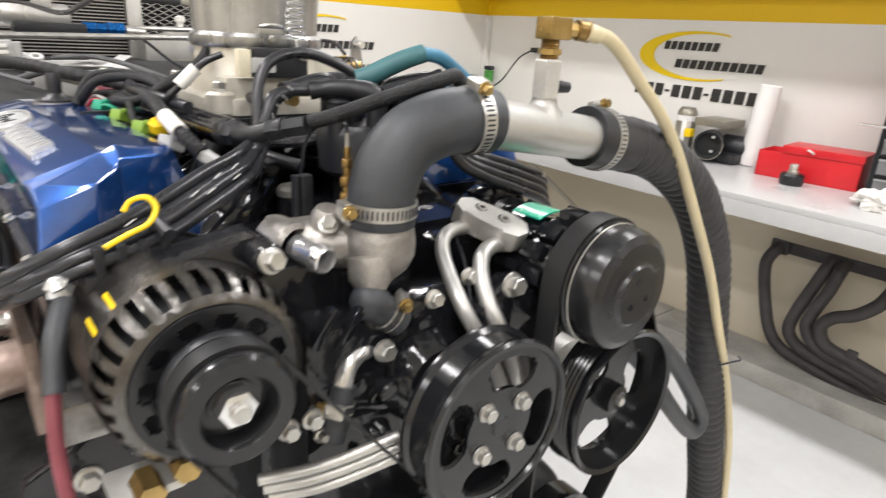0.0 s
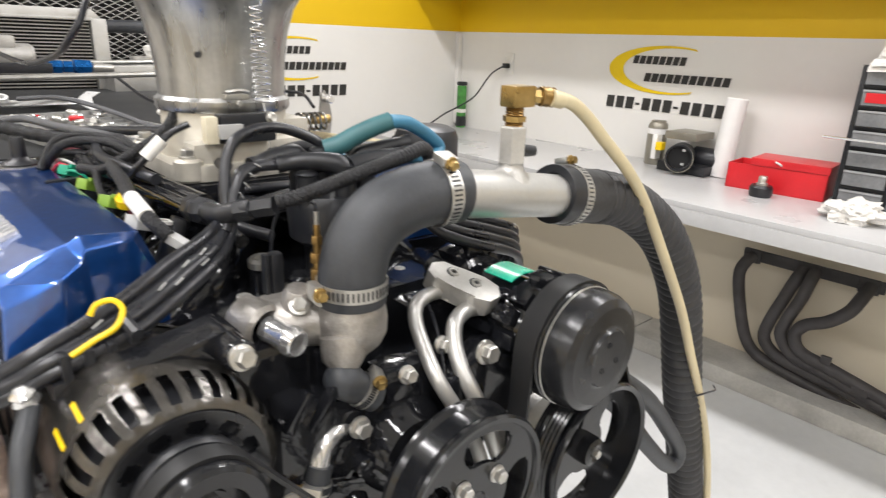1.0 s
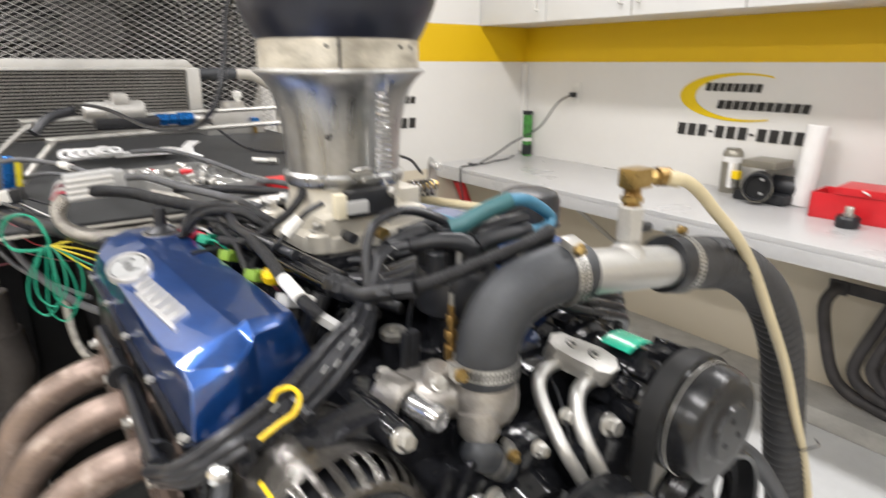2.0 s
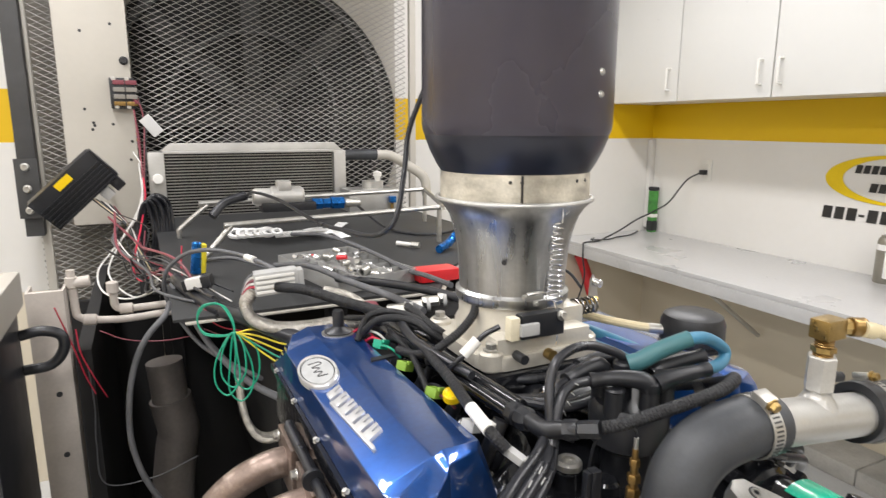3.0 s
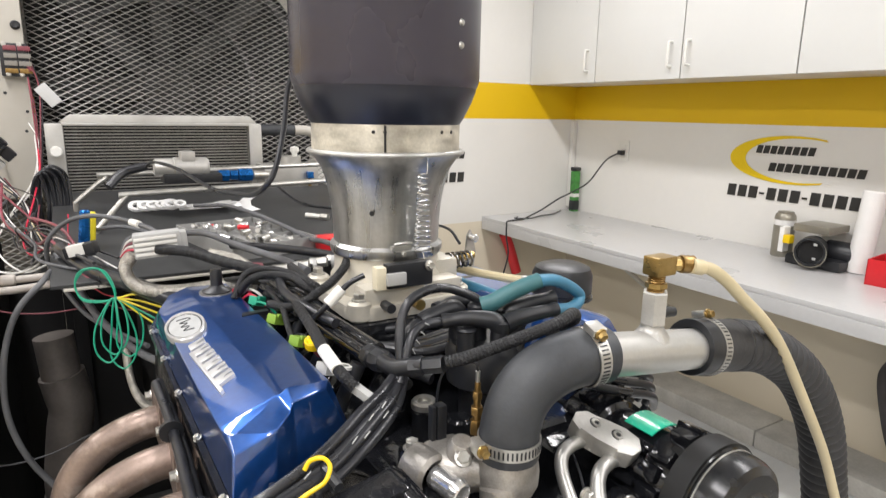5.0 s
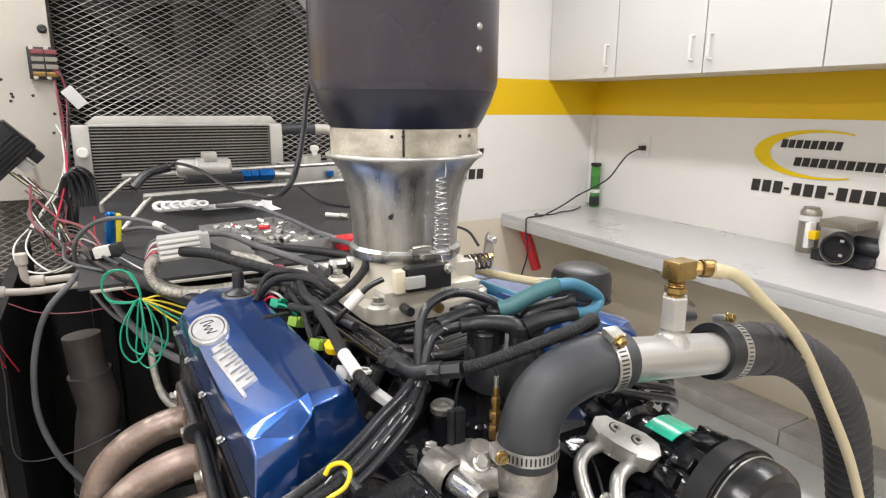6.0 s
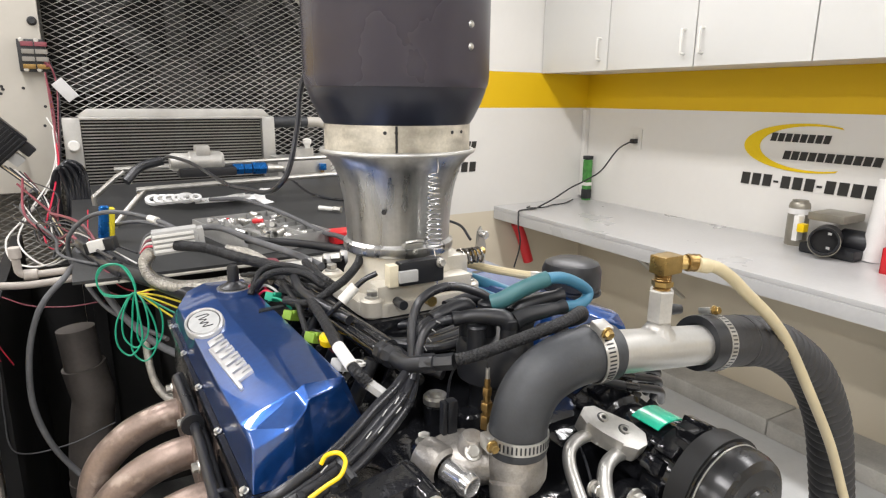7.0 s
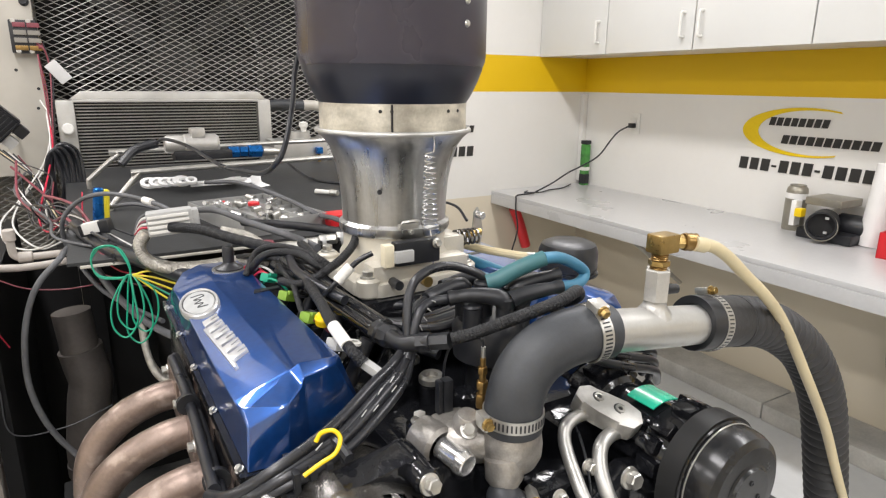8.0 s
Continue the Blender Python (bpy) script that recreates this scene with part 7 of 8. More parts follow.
def expanded_mesh(x0, x1, z0, z1, y, wide=0.046, rise=0.0120):
    """A sheet of expanded metal: zigzag strands that meet in lozenges."""
    verts, faces = [], []
    rows = int((z1 - z0) / rise)
    cols = int((x1 - x0) / (wide / 2))
    for i in range(rows):
        z = z0 + i * rise
        for j in range(cols):
            up = 1 if (j + i) % 2 else -1
            xa, xb = x0 + j * wide / 2, x0 + (j + 1) * wide / 2
            za, zb = z - up * rise * 0.42, z + up * rise * 0.42
            n = len(verts)
            for x, zz in ((xa, za), (xb, zb)):
                verts += [(x, y - 0.004, zz - 0.0009), (x, y - 0.0028, zz + 0.0012), (x, y + 0.004, zz + 0.0028), (x, y + 0.003, zz + 0.0008)]
            for k in range(4):
                m_ = (k + 1) % 4
                faces.append((n + k, n + m_, n + 4 + m_, n + 4 + k))
    me = bpy.data.meshes.new("mesh_sheet")
    me.from_pydata(verts, [], faces)
    me.materials.append(MESHMETAL)
    return me


sr = root("fan_screen", (-2.55, -0.2, 0.0), "expanded steel mesh screen in front of a large dark fan", "screen")
o = new("mesh_sheet", expanded_mesh(-3.34, -1.78, 0.74, 2.45, -0.2))
o.parent = sr
o.matrix_parent_inverse = Matrix.Translation(-Vector(sr.location))
o["label"] = "bare expanded steel mesh"
o["kind"] = "stuff"
# fan drum behind the mesh; grey and near-black sheets added there as shade
bk = polar_plate((-2.48, -0.05, 1.55), (0, 1, 0), 0.01, [0.70, 0.75, 0.85, 1.1, 1.5], 96, lambda i, k: False)
for v in bk.verts:
    v.co.x = min(-1.79, max(-2.97, v.co.x))
    v.co.z = min(2.45, max(0.97, v.co.z))
part("shroud_plate", bk, BEIGE, sr, "pale sheet round the fan opening")
part("shade_backing", box(-3.335, -2.975, -0.15, -0.14, 0.74, 2.45, 0.002), SIDEGREY, sr, "grey sheet added as the shade behind the mesh")
part("backing", box(-2.97, -1.79, -0.035, -0.015, 0.97, 2.45, 0.002), DARKVOID, sr, "near-black panel added to darken the space behind the fan")
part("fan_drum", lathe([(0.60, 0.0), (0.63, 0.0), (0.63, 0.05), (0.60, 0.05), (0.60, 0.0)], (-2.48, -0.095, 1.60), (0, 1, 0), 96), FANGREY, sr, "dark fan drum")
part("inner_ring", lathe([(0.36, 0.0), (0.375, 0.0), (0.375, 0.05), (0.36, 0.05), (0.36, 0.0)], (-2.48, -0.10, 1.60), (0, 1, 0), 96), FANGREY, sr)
for k in range(8):
    t = math.tau * k / 8
    m = Matrix.Translation((-2.48, -0.075, 1.60)) @ Matrix.Rotation(t, 4, "Y") @ Matrix.Rotation(radians(28), 4, "X")
    part("fan_blade", box(0.10, 0.59, -0.002, 0.002, -0.05, 0.05, 0.001, None, m), FANGREY, sr, "dark grey fan blade")
part("fan_hub", rod((-2.48, -0.12, 1.60), (-2.48, -0.045, 1.60), 0.11, edge=0.01), FANGREY, sr)
part("frame_rail", box(-3.335, -1.78, -0.215, -0.19, 2.45, 2.5, 0.003), BEIGE, sr)
part("frame_rail", box(-3.335, -1.78, -0.215, -0.19, 0.69, 0.74, 0.003), BEIGE, sr)
for fx in (-3.32, -1.765):
    part("frame_post", box(fx - 0.015, fx + 0.015, -0.215, -0.19, 0.0, 2.5, 0.003), BEIGE, sr)
dp = root("dark_strut", (-3.37, -0.24, 0.9), "dark grey painted steel strut beside the mesh", "strut")
part("strut", box(-3.375, -3.315, -0.30, -0.235, 1.15, 2.79, 0.004), FANGREY, dp)
part("cleat", box(-3.385, -3.31, -0.315, -0.301, 1.22, 1.44, 0.003), FANGREY, dp)
for z in (1.25, 1.33, 1.41):
    bolt(dp, (-3.35, -0.316, z), (0, -1, 0), 0.011, 0.014)
# sheet metal post with holes
po = root("wiring_post", (-3.08, -0.3, 0.0), "cream sheet-metal post with drilled holes", "post")
part("sheet", box(-3.215, -2.975, -0.315, -0.30, 1.185, 2.79, 0.002), BEIGE, po)
part("flange", box(-2.978, -2.975, -0.3145, -0.24, 1.185, 2.79, 0.001), BEIGE, po)
part("foot", box(-3.012, -2.98, -0.299, -0.25, 0.0, 1.30, 0.002), FANGREY, po, "dark angle-iron foot")
for x, z in ((-3.14, 1.62), (-3.115, 1.57), (-3.112, 1.56), (-3.05, 1.565), (-3.035, 1.73), (-2.99, 1.50), (-3.13, 1.9), (-3.12, 1.545), (-3.0, 1.43), (-3.02, 1.66), (-3.03, 1.93)):
    part("hole", rod((x, -0.3165, z), (x, -0.31, z), 0.0055, seg=12), SATINBLACK, po, "small drilled hole")
bolt(po, (-2.995, -0.316, 1.80), (0, -1, 0), 0.012, 0.014, SATINBLACK)
fb = root("fuse_block", (-3.0, -0.33, 1.62), "brown relay block with rows of contacts", "fuse block")
part("block", box(-3.05, -2.965, -0.36, -0.316, 1.622, 1.735, 0.006), SATINBLACK, fb)
for k in range(4):
    for j in range(2):
        part("fuse", box(-3.038 + 0.042 * j, -3.0 + 0.042 * j, -0.368, -0.361, 1.632 + 0.026 * k, 1.648 + 0.026 * k, 0.002), (AGEDBRASS, SIDEGREY, SIDEGREY, MAROON)[k], fb)
for p in ((-3.035, -0.362, 1.73), (-2.99, -0.362, 1.73), (-3.03, -0.362, 1.628), (-2.99, -0.362, 1.628)):
    bolt(fb, p, (0, -1, 0), 0.006, 0.006)
wc = root("white_plug", (-2.93, -0.34, 1.5), "white square plug hanging on red wires", "connector")
part("plug", box(-0.022, 0.022, -0.012, 0.012, -0.04, 0.04, 0.004, None, pose(-2.92, -0.37, 1.56, 0, -38, 0)), LIGHTGREY, wc)
for k in range(3):
    part("lead", tube([(-2.975, -0.36, 1.66 - 0.01 * k), (-2.955, -0.38, 1.64), (-2.945, -0.375, 1.60)], 0.0026, 6), MAROON, wc)
ec = root("control_unit", (-3.15, -0.72, 1.24), "black ribbed engine control box hanging askew with a yellow sticker", "control unit")
me_ = pose(-3.170, -0.72, 1.360, 8, -43, 0)
part("case", box(-0.122, 0.122, -0.03, 0.03, -0.059, 0.059, 0.006, None, me_), SATINBLACK, ec)
part("end_flange", box(0.1225, 0.128, -0.034, 0.02, -0.055, 0.055, 0.002, None, me_), SATINBLACK, ec)
for k in range(6):
    part("rib", box(-0.118, 0.118, -0.037, -0.0305, -0.054 + 0.013 * k, -0.049 + 0.013 * k, 0.0015, None, me_), SATINBLACK, ec)
part("sticker", box(-0.028, 0.028, -0.0335, -0.0305, 0.026, 0.050, 0.0, None, me_), YELLOW, ec, "yellow sticker")
for k in range(2):
    part("plug", box(0.04 + 0.045 * k, 0.075 + 0.045 * k, -0.02, 0.02, -0.095, -0.06, 0.005, None, me_), (GREYPLASTIC, SATINBLACK)[k], ec, "cable plug")
part("bracket", tube([(-3.13, -0.70, 1.36), (-3.10, -0.5, 1.35), (-3.08, -0.317, 1.35)], 0.006, 8), STEEL, ec)
for k in range(7):
    mat = (MAROON, WIRE, WHITEWIRE, WIRE, GREYWIRE, CREAM, WIRE)[k]
    j = 0.012 * k
    thing("hanging_wire", tube([(-3.06 - j, -0.72, 1.30 + j * 0.5), (-3.03, -0.74 - j, 1.25), (-2.99 - j * 0.6, -0.80, 1.18 + j), (-3.02 + j, -0.95, 1.13 - j * 0.4), (-2.96 + j * 0.5, -1.15, 1.15), (-2.92 + j * 0.3, -1.35, 1.19)], 0.0023, 8), mat, "loose coloured wire hanging from the control box", "wire", "hanging wires")
for k, (mat, line) in enumerate(((MAROON, [(-2.975, -0.36, 1.62), (-2.97, -0.45, 1.5), (-2.965, -0.6, 1.38), (-2.97, -0.75, 1.25), (-2.98, -0.9, 1.16), (-2.93, -1.0, 1.14), (-2.90, -1.1, 1.17)]),
                                 (WHITEWIRE, [(-2.99, -0.35, 1.46), (-2.965, -0.5, 1.40), (-2.985, -0.7, 1.29), (-3.05, -0.9, 1.20), (-3.08, -1.0, 1.13), (-3.02, -1.1, 1.08), (-2.95, -1.2, 1.12)]),
                                 (MAROON, [(-2.975, -0.34, 1.62), (-2.965, -0.36, 1.5), (-2.968, -0.40, 1.38), (-2.972, -0.5, 1.3)]),
                                 (REDWIRE, [(-2.965, -0.60, 1.38), (-2.964, -0.70, 1.323), (-2.983, -0.85, 1.25), (-3.007, -1.0, 1.181), (-3.013, -1.05, 1.142), (-2.994, -1.10, 1.124), (-2.957, -1.20, 1.166), (-2.945, -1.3, 1.20)]),
                                 (WHITEWIRE, [(-2.975, -0.40, 1.42), (-2.975, -0.60, 1.295), (-3.022, -0.70, 1.215), (-3.074, -0.85, 1.17), (-3.107, -1.0, 1.142), (-3.094, -1.10, 1.105), (-3.039, -1.20, 1.102), (-2.982, -1.30, 1.135), (-2.955, -1.37, 1.185)]),
                                 (MAROON, [(-2.961, -0.35, 1.668), (-2.945, -0.37, 1.579), (-2.955, -0.42, 1.439), (-2.967, -0.50, 1.314), (-2.986, -0.60, 1.198)]),
                                 (WIRE, [(-2.955, -0.35, 1.66), (-2.940, -0.37, 1.57), (-2.950, -0.42, 1.43), (-2.962, -0.50, 1.31), (-2.975, -0.60, 1.20)]),
                                 (MAROON, [(-2.94, -1.58, 1.17), (-2.90, -1.60, 1.135), (-2.86, -1.66, 1.125), (-2.82, -1.75, 1.13), (-2.79, -1.85, 1.15)]),
                                 (MAROON, [(-3.08, -1.53, 1.12), (-3.03, -1.54, 1.095), (-2.96, -1.55, 1.085), (-2.89, -1.56, 1.09)]),
                                 (REDWIRE, [(-2.90, -1.5, 1.29), (-2.905, -1.52, 1.24), (-2.90, -1.60, 1.19), (-2.86, -1.75, 1.17), (-2.82, -1.85, 1.18)]),
                                 (REDWIRE, [(-3.125, -1.53, 1.13), (-3.12, -1.54, 1.08), (-3.10, -1.54, 1.02), (-3.08, -1.52, 0.96)]),
                                 (REDWIRE, [(-3.15, -1.6, 1.2), (-3.13, -1.56, 1.1), (-3.115, -1.55, 1.03), (-3.10, -1.54, 0.98)]),
                                 (GREYWIRE, [(-3.11, -1.535, 1.05), (-3.105, -1.54, 0.95), (-3.11, -1.54, 0.86), (-3.10, -1.54, 0.76), (-3.0, -1.52, 0.74), (-2.9, -1.5, 0.76)]))):
    thing("hanging_wire", tube(line, 0.0026 if line[0][1] > -0.7 else 0.0015, 8), mat, "loose coloured wire at the sheet-metal post", "wire", "hanging wires")
coil = root("cable_coil", (-2.91, -0.78, 1.15), "coil of black cable hanging beside the radiator", "cable coil")
for k in range(8):
    e = 0.0085 * (k - 3.5)
    part("loop", tube([(-2.972 + e * 0.3, -0.80 + 0.01 * (k % 3), 1.30 + e * 0.3), (-2.95 + e * 0.5, -0.81, 1.328 + e * 0.4), (-2.925 + e, -0.80 + 0.012 * (k % 2), 1.295 + e * 0.5), (-2.918 + e, -0.80, 1.215), (-2.93 + e, -0.80, 1.135 - e * 0.3), (-2.96 + e * 0.5, -0.80, 1.10 - e * 0.4), (-2.978 + e * 0.3, -0.79, 1.16), (-2.982 + e * 0.3, -0.79, 1.24)], 0.0058, 8, 4, closed=True), WIRE, coil)

# pale pipes along the front of the pit
pv = root("white_pipework", (-3.05, -1.5, 1.1), "dirty white plastic pipes with elbows along the table edge", "pipes")
for line in ([(-3.126, -1.5, 1.255), (-3.124, -1.5, 1.165), (-3.118, -1.5, 1.148), (-3.095, -1.5, 1.139), (-3.022, -1.5, 1.132), (-2.912, -1.5, 1.137), (-2.70, -1.52, 1.138)], [(-3.050, -1.48, 1.213), (-3.049, -1.48, 1.172), (-3.046, -1.48, 1.158), (-3.034, -1.48, 1.151), (-2.988, -1.48, 1.150), (-2.90, -1.48, 1.153)]):
    part("pipe", tube(line, 0.0085, 12, 4), PVC, pv)
for p, q in (((-3.126, -1.5, 1.215), (-3.126, -1.5, 1.240)), ((-3.050, -1.48, 1.190), (-3.050, -1.48, 1.216)), ((-3.040, -1.48, 1.151), (-3.012, -1.48, 1.150)), ((-3.112, -1.5, 1.141), (-3.085, -1.5, 1.138)), ((-3.126, -1.5, 1.225), (-3.090, -1.5, 1.228))):
    part("coupling", rod(p, q, 0.0125, seg=14, edge=0.002), PVC, pv)
fp2 = root("white_post", (-3.17, -1.5, 0.0), "scuffed white steel channel post", "post")
part("channel", box(-3.205, -3.136, -1.56, -1.545, 0.0, 1.225, 0.003), PVC, fp2)
part("channel_side", box(-3.205, -3.20, -1.545, -1.49, 0.0, 1.225, 0.002), PVC, fp2)
part("channel_side", box(-3.141, -3.136, -1.545, -1.49, 0.0, 1.225, 0.002), PVC, fp2)
for z in (0.86, 1.0):
    part("hole", rod((-3.165, -1.5625, z), (-3.165, -1.557, z), 0.006, seg=12), SATINBLACK, fp2)
tc = root("tool_trolley", (-3.4, -1.8, 0.0), "black tool trolley with a bent grab handle and pale labels", "tool trolley")
part("body", box(-3.62, -3.195, -1.98, -1.70, 0.02, 1.235, 0.012), SATINBLACK, tc)
part("top", box(-3.63, -3.185, -1.99, -1.69, 1.2355, 1.30, 0.006), BEIGE, tc, "pale top box")
part("handle", tube([(-3.194, -1.72, 1.185), (-3.16, -1.72, 1.19), (-3.13, -1.72, 1.178), (-3.128, -1.72, 1.15), (-3.15, -1.72, 1.123), (-3.194, -1.72, 1.118)], 0.010, 12, 4), SATINBLACK, tc)
for z in (1.05, 0.92, 0.79):
    part("label_bar", box(-3.26, -3.20, -1.983, -1.9805, z, z + 0.03, 0.0), WHITEPLASTIC, tc, "pale label")

# exhaust, hoses and wires in the pit
xh = root("exhaust_pipe", (-2.965, -1.45, 0.0), "sooty exhaust pipe with a clamp, standing in the dark pit", "exhaust pipe")
part("pipe", tube([(-2.951, -1.45, 0.905), (-2.944, -1.45, 0.86), (-2.938, -1.45, 0.815), (-2.948, -1.45, 0.76), (-2.963, -1.45, 0.651), (-2.965, -1.45, 0.578), (-2.965, -1.45, 0.3), (-2.965, -1.45, 0.0)], 0.049, 26), EXHAUST, xh)
part("upper_pipe", tube([(-2.958, -1.448, 1.0), (-2.955, -1.45, 0.96), (-2.951, -1.45, 0.90)], 0.042, 24), EXHAUST, xh)
part("pipe_clamp", lathe([(0.0495, 0), (0.0525, 0), (0.0525, 0.03), (0.0495, 0.03)], (-2.9645, -1.45, 0.60), (0, 0, -1), 28), EXHAUST, xh)
thing("vent_hose", tube([(-2.925, -1.60, 1.192), (-2.940, -1.70, 1.210), (-2.952, -1.80, 1.215), (-2.985, -1.82, 1.184), (-3.007, -1.82, 1.140), (-3.023, -1.82, 1.073), (-3.027, -1.82, 0.984), (-3.007, -1.82, 0.897), (-2.965, -1.82, 0.816), (-2.92, -1.82, 0.75)], 0.0054, 12), GREYWIRE, "grey ribbed loom looping down into the pit", "hose")
thing("grey_loom", tube([(-2.735, -1.97, 1.300), (-2.761, -1.93, 1.306), (-2.781, -1.85, 1.310), (-2.820, -1.75, 1.313), (-2.867, -1.70, 1.314), (-2.908, -1.65, 1.295), (-2.941, -1.62, 1.255), (-2.944, -1.60, 1.202), (-2.923, -1.62, 1.154), (-2.889, -1.70, 1.116), (-2.845, -1.80, 1.104), (-2.80, -1.90, 1.10)], 0.0045, 12), GREYWIRE, "grey loom arching over the table corner", "wires")
cq = root("main_connector", (-2.78, -1.976, 1.27), "large pale grey multi-pin connector in the wiring", "connector")
part("shell", box(-0.036, 0.036, -0.016, 0.016, -0.02, 0.02, 0.004, None, pose(-2.778, -1.976, 1.303, 0, -4, -6)), GREYPLASTIC, cq)
for k in range(4):
    part("rib", box(-0.034, 0.030, -0.019, -0.0165, -0.015 + 0.0085 * k, -0.010 + 0.0085 * k, 0.001, None, pose(-2.778, -1.976, 1.303, 0, -4, -6)), WHITEPLASTIC, cq)
part("collar", box(0.032, 0.046, -0.014, 0.014, -0.017, 0.017, 0.003, None, pose(-2.778, -1.976, 1.303, 0, -4, -6)), GREYPLASTIC, cq)
for k in range(5):
    part("pink_lead", tube([(-2.812, -1.972, 1.295 + 0.006 * k), (-2.825, -1.97, 1.294 + 0.004 * k), (-2.835, -1.97, 1.285)], 0.0022, 6), (REDWIRE, WHITEWIRE, MAROON, WHITEWIRE, GREYWIRE)[k], cq)
for k in range(2):
    thing("steel_braided_hose", woven([(-2.815, -1.965 + 0.016 * k, 1.285), (-2.828, -1.966 + 0.016 * k, 1.262), (-2.818, -1.98 + 0.012 * k, 1.238), (-2.785, -2.005 + 0.01 * k, 1.228), (-2.74, -2.03 + 0.012 * k, 1.230), (-2.695, -2.055 + 0.012 * k, 1.238), (-2.65, -2.09, 1.245)], 0.0095, 0.0042), STEELBRAID, "stainless braided hose curving behind the blue cover", "hose", "braided hoses")
thing("steel_braided_hose", woven([(-2.70, -1.99, 1.28), (-2.665, -2.01, 1.272), (-2.645, -2.05, 1.26), (-2.64, -2.10, 1.25)], 0.009, 0.0042), STEELBRAID, "short stainless braided hose", "hose", "braided hoses")
for k in range(3):
    thing("fuel_line", woven([(-2.832, -1.82 - 0.012 * k, 1.10), (-2.832, -1.84 - 0.012 * k, 1.04), (-2.824, -1.86 - 0.012 * k, 1.0), (-2.805, -1.88 - 0.01 * k, 0.978), (-2.775, -1.90 - 0.01 * k, 0.985), (-2.745, -1.91 - 0.01 * k, 1.015), (-2.73, -1.95, 1.05)], 0.0065, 0.0042), STEELBRAID, "pale braided line looping under the connector", "hose", "braided hoses")
for k in range(4):
    dx, dz = 0.011 * (k - 1.5), 0.016 * math.sin(k * 2.2)
    thing("green_wire", tube([(-2.846 + dx * 0.2, -1.925, 1.205), (-2.862 + dx, -1.928, 1.16 + dz), (-2.866 + dx, -1.935, 1.118 + dz), (-2.848 + dx, -1.945, 1.098 + dz), (-2.828 + dx, -1.95, 1.125 + dz), (-2.828 + dx, -1.94, 1.17 + dz)], 0.0016, 6, closed=True), GREENWIRE, "bundled loop of thin green wire", "wire", "green wires")
for k in range(2):
    thing("green_wire", tube([(-2.846, -1.925, 1.205), (-2.855 - 0.006 * k, -1.90, 1.245 + 0.004 * k), (-2.885 - 0.006 * k, -1.89, 1.25), (-2.902, -1.885, 1.225), (-2.89, -1.895, 1.20 - 0.003 * k)], 0.0016, 6, closed=True), GREENWIRE, "bundled loop of thin green wire", "wire", "green wires")
for k in range(5):
    thing("yellow_wire", tube([(-2.842, -1.93, 1.205), (-2.815 + 0.004 * k, -1.945, 1.212 - 0.012 * k), (-2.78 + 0.004 * k, -1.97, 1.205 - 0.016 * k), (-2.762 + 0.006 * (k % 2), -1.99, 1.195 - 0.008 * k)], 0.0017, 6), YELLOWWIRE if k != 3 else GREENWIRE, "thin loose yellow wire", "wire", "yellow wires")
thing("taped_loom", tube([(-2.92, -1.60, 1.235), (-2.89, -1.72, 1.225), (-2.86, -1.82, 1.222), (-2.82, -1.92, 1.225), (-2.77, -2.02, 1.218), (-2.72, -2.10, 1.21)], 0.014, 14), WIRE, "thick taped black wiring bundle", "wires")
thing("black_hose", tube([(-2.93, -1.58, 1.22), (-2.90, -1.66, 1.17), (-2.87, -1.76, 1.125), (-2.82, -1.88, 1.09), (-2.76, -2.0, 1.085), (-2.70, -2.08, 1.09)], 0.007, 12), GREYWIRE, "dark loom sagging towards the engine", "hose")
pg = root("relay_plug", (-2.905, -1.72, 1.23), "black and white relay plug on the wiring", "connector")
part("shell", box(-0.028, 0.028, -0.015, 0.015, -0.012, 0.012, 0.004, None, pose(-2.885, -1.72, 1.252, 0, -12, -20)), SATINBLACK, pg)
part("lock", box(-0.02, 0.01, -0.0165, 0.0, -0.008, 0.0135, 0.002, None, pose(-2.885, -1.72, 1.252, 0, -12, -20)), WHITEPLASTIC, pg, "white lock plate")
thing("tool_cable", tube([(-2.86, -1.50, 1.25), (-2.80, -1.55, 1.262), (-2.74, -1.60, 1.248), (-2.69, -1.66, 1.235)], 0.0045, 8), GREYWIRE, "thin grey lead lying on the mat", "cable")
thing("tool_cable", tube([(-2.60, -1.28, 1.26), (-2.54, -1.38, 1.27), (-2.50, -1.50, 1.265), (-2.46, -1.62, 1.25), (-2.44, -1.75, 1.24), (-2.46, -1.90, 1.262), (-2.48, -2.05, 1.28)], 0.0055, 8), GREYWIRE, "thin grey lead crossing the socket tray", "cable")
thing("tool_cable", tube([(-2.30, -0.9, 1.30), (-2.24, -1.1, 1.225), (-2.15, -1.25, 1.222), (-2.02, -1.2, 1.222)], 0.0045, 8), WIRE, "thin black lead lying on the mat", "cable")

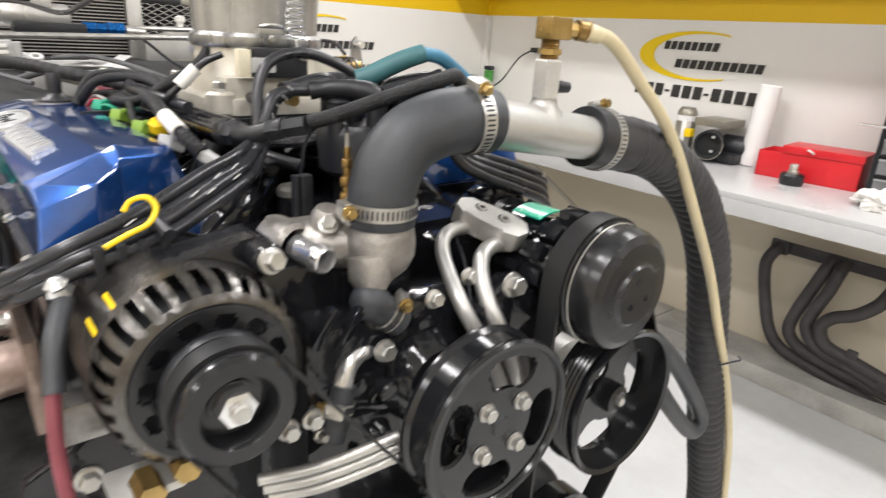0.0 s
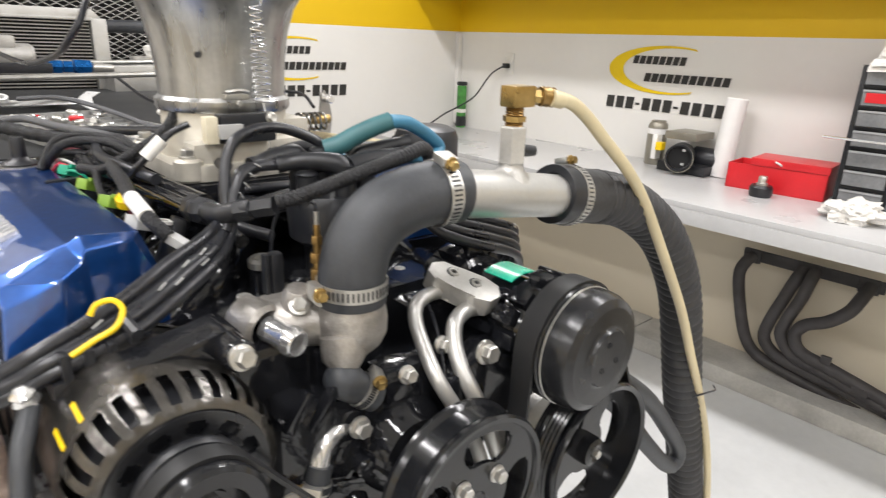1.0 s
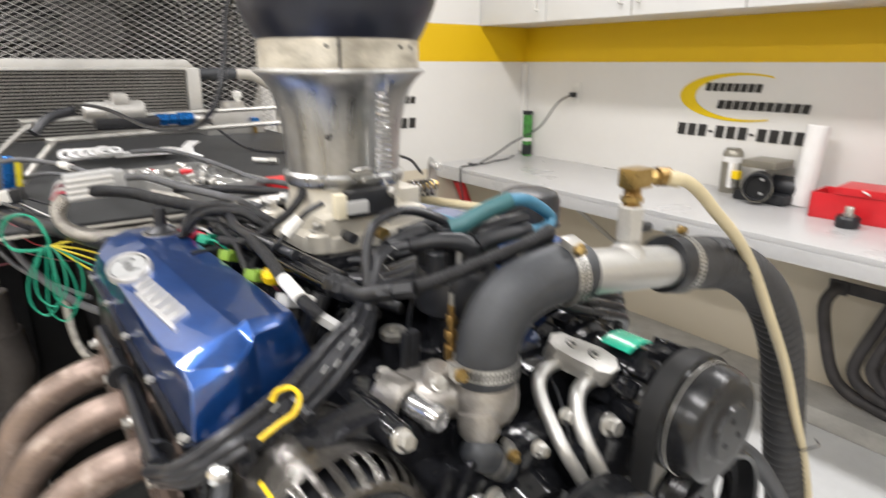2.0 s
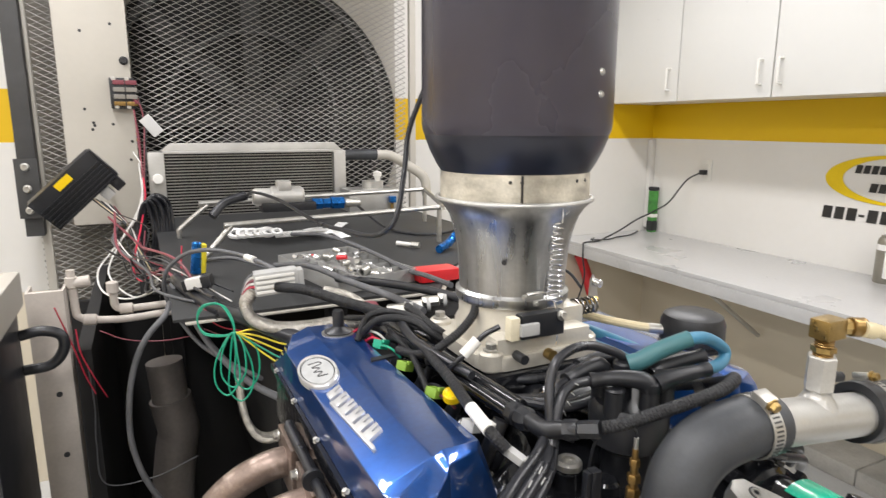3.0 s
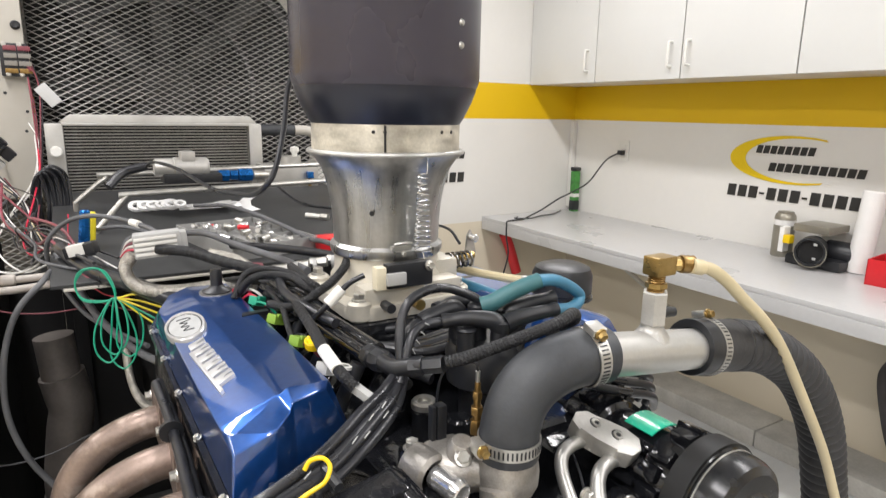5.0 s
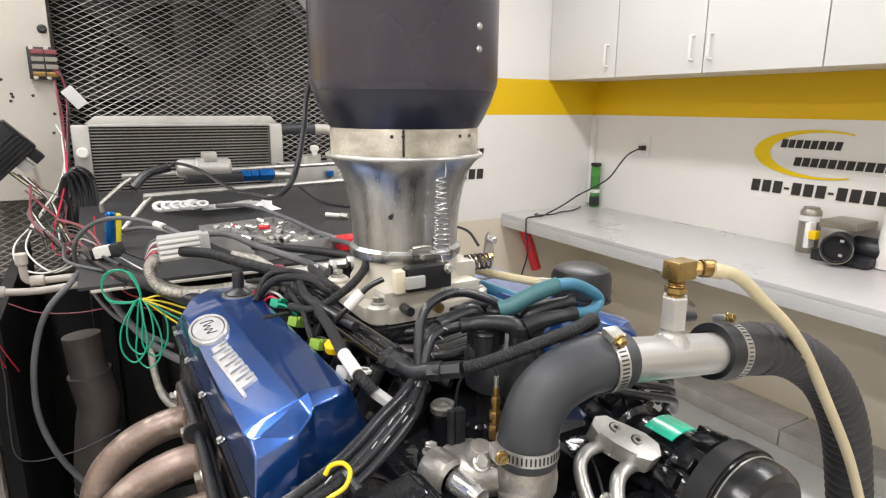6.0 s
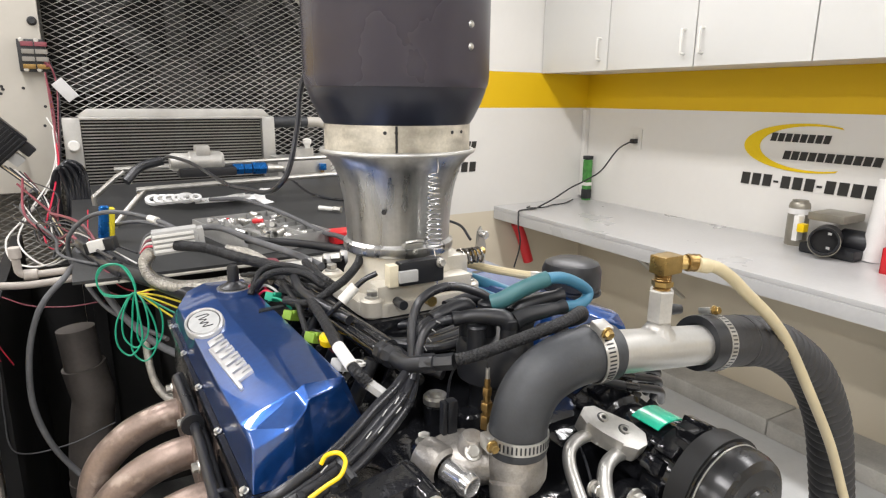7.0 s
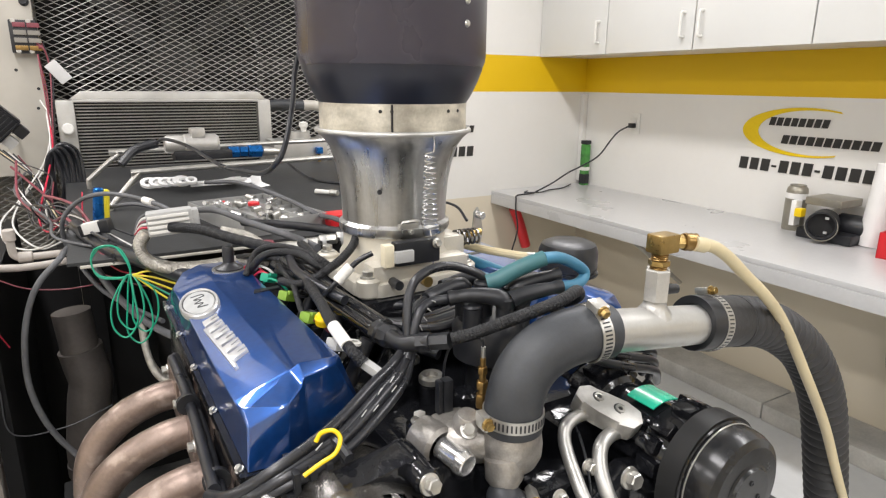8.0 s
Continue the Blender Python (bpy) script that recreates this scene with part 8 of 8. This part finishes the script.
rw = random.Random(11)
for k in range(10):
    mat = (MAROON, WIRE, WHITEWIRE, GREYWIRE, WIRE, WIRE, GREYWIRE, WIRE)[k % 8]
    a = Vector((-3.05 + rw.uniform(-0.05, 0.06), -0.80 - rw.uniform(0, 0.3), 1.22 + rw.uniform(-0.05, 0.10)))
    c = Vector((-2.93 + rw.uniform(-0.03, 0.02), -1.55 + rw.uniform(-0.1, 0.1), 1.21 + rw.uniform(-0.02, 0.07)))
    m1 = a.lerp(c, 0.35) + Vector((rw.uniform(-0.05, 0.05), 0, -rw.uniform(0.0, 0.10)))
    m2 = a.lerp(c, 0.7) + Vector((rw.uniform(-0.05, 0.03), 0, -rw.uniform(0.0, 0.07)))
    e = Vector((-2.85 + rw.uniform(-0.03, 0.03), -1.80 + rw.uniform(-0.06, 0.06), 1.225 + rw.uniform(-0.02, 0.03)))
    thing("hanging_wire", tube([a, m1, m2, c, e], rw.choice((0.0016, 0.002, 0.0032)), 8), mat, "loose wire of the tangle beside the table", "wire", "hanging wires")
for k in range(6):
    t = 0.6 * k
    thing("wire_loom", tube([(-2.69 + 0.008 * k, -2.06 - 0.012 * k, 1.250 + 0.004 * math.sin(t)), (-2.665 + 0.006 * k, -2.16, 1.266 + 0.005 * math.cos(t)), (-2.650 + 0.007 * k, -2.25, 1.268 + 0.004 * math.sin(t)), (-2.64 + 0.006 * k, -2.34, 1.260), (-2.63 + 0.006 * math.cos(t), -2.40, 1.25)], (0.0035, 0.005, 0.0028, 0.0045)[k % 4], 10), (BRAID, WIRE)[k % 2], "black loom in the engine valley beside the throttle", "wires", "engine looms")
for k in range(5):
    thing("wire_loom", tube([(-2.44 + 0.006 * k, -2.42, 1.246 + 0.004 * k), (-2.47, -2.45 - 0.012 * k, 1.258), (-2.52, -2.47 - 0.010 * k, 1.262), (-2.57, -2.47 - 0.008 * k, 1.256), (-2.61, -2.44, 1.25)], 0.0045 + 0.001 * (k % 3), 10), (WIRE, GLOSSBLACK)[k % 2], "black wire crossing the intake behind the distributor", "wires", "engine looms")
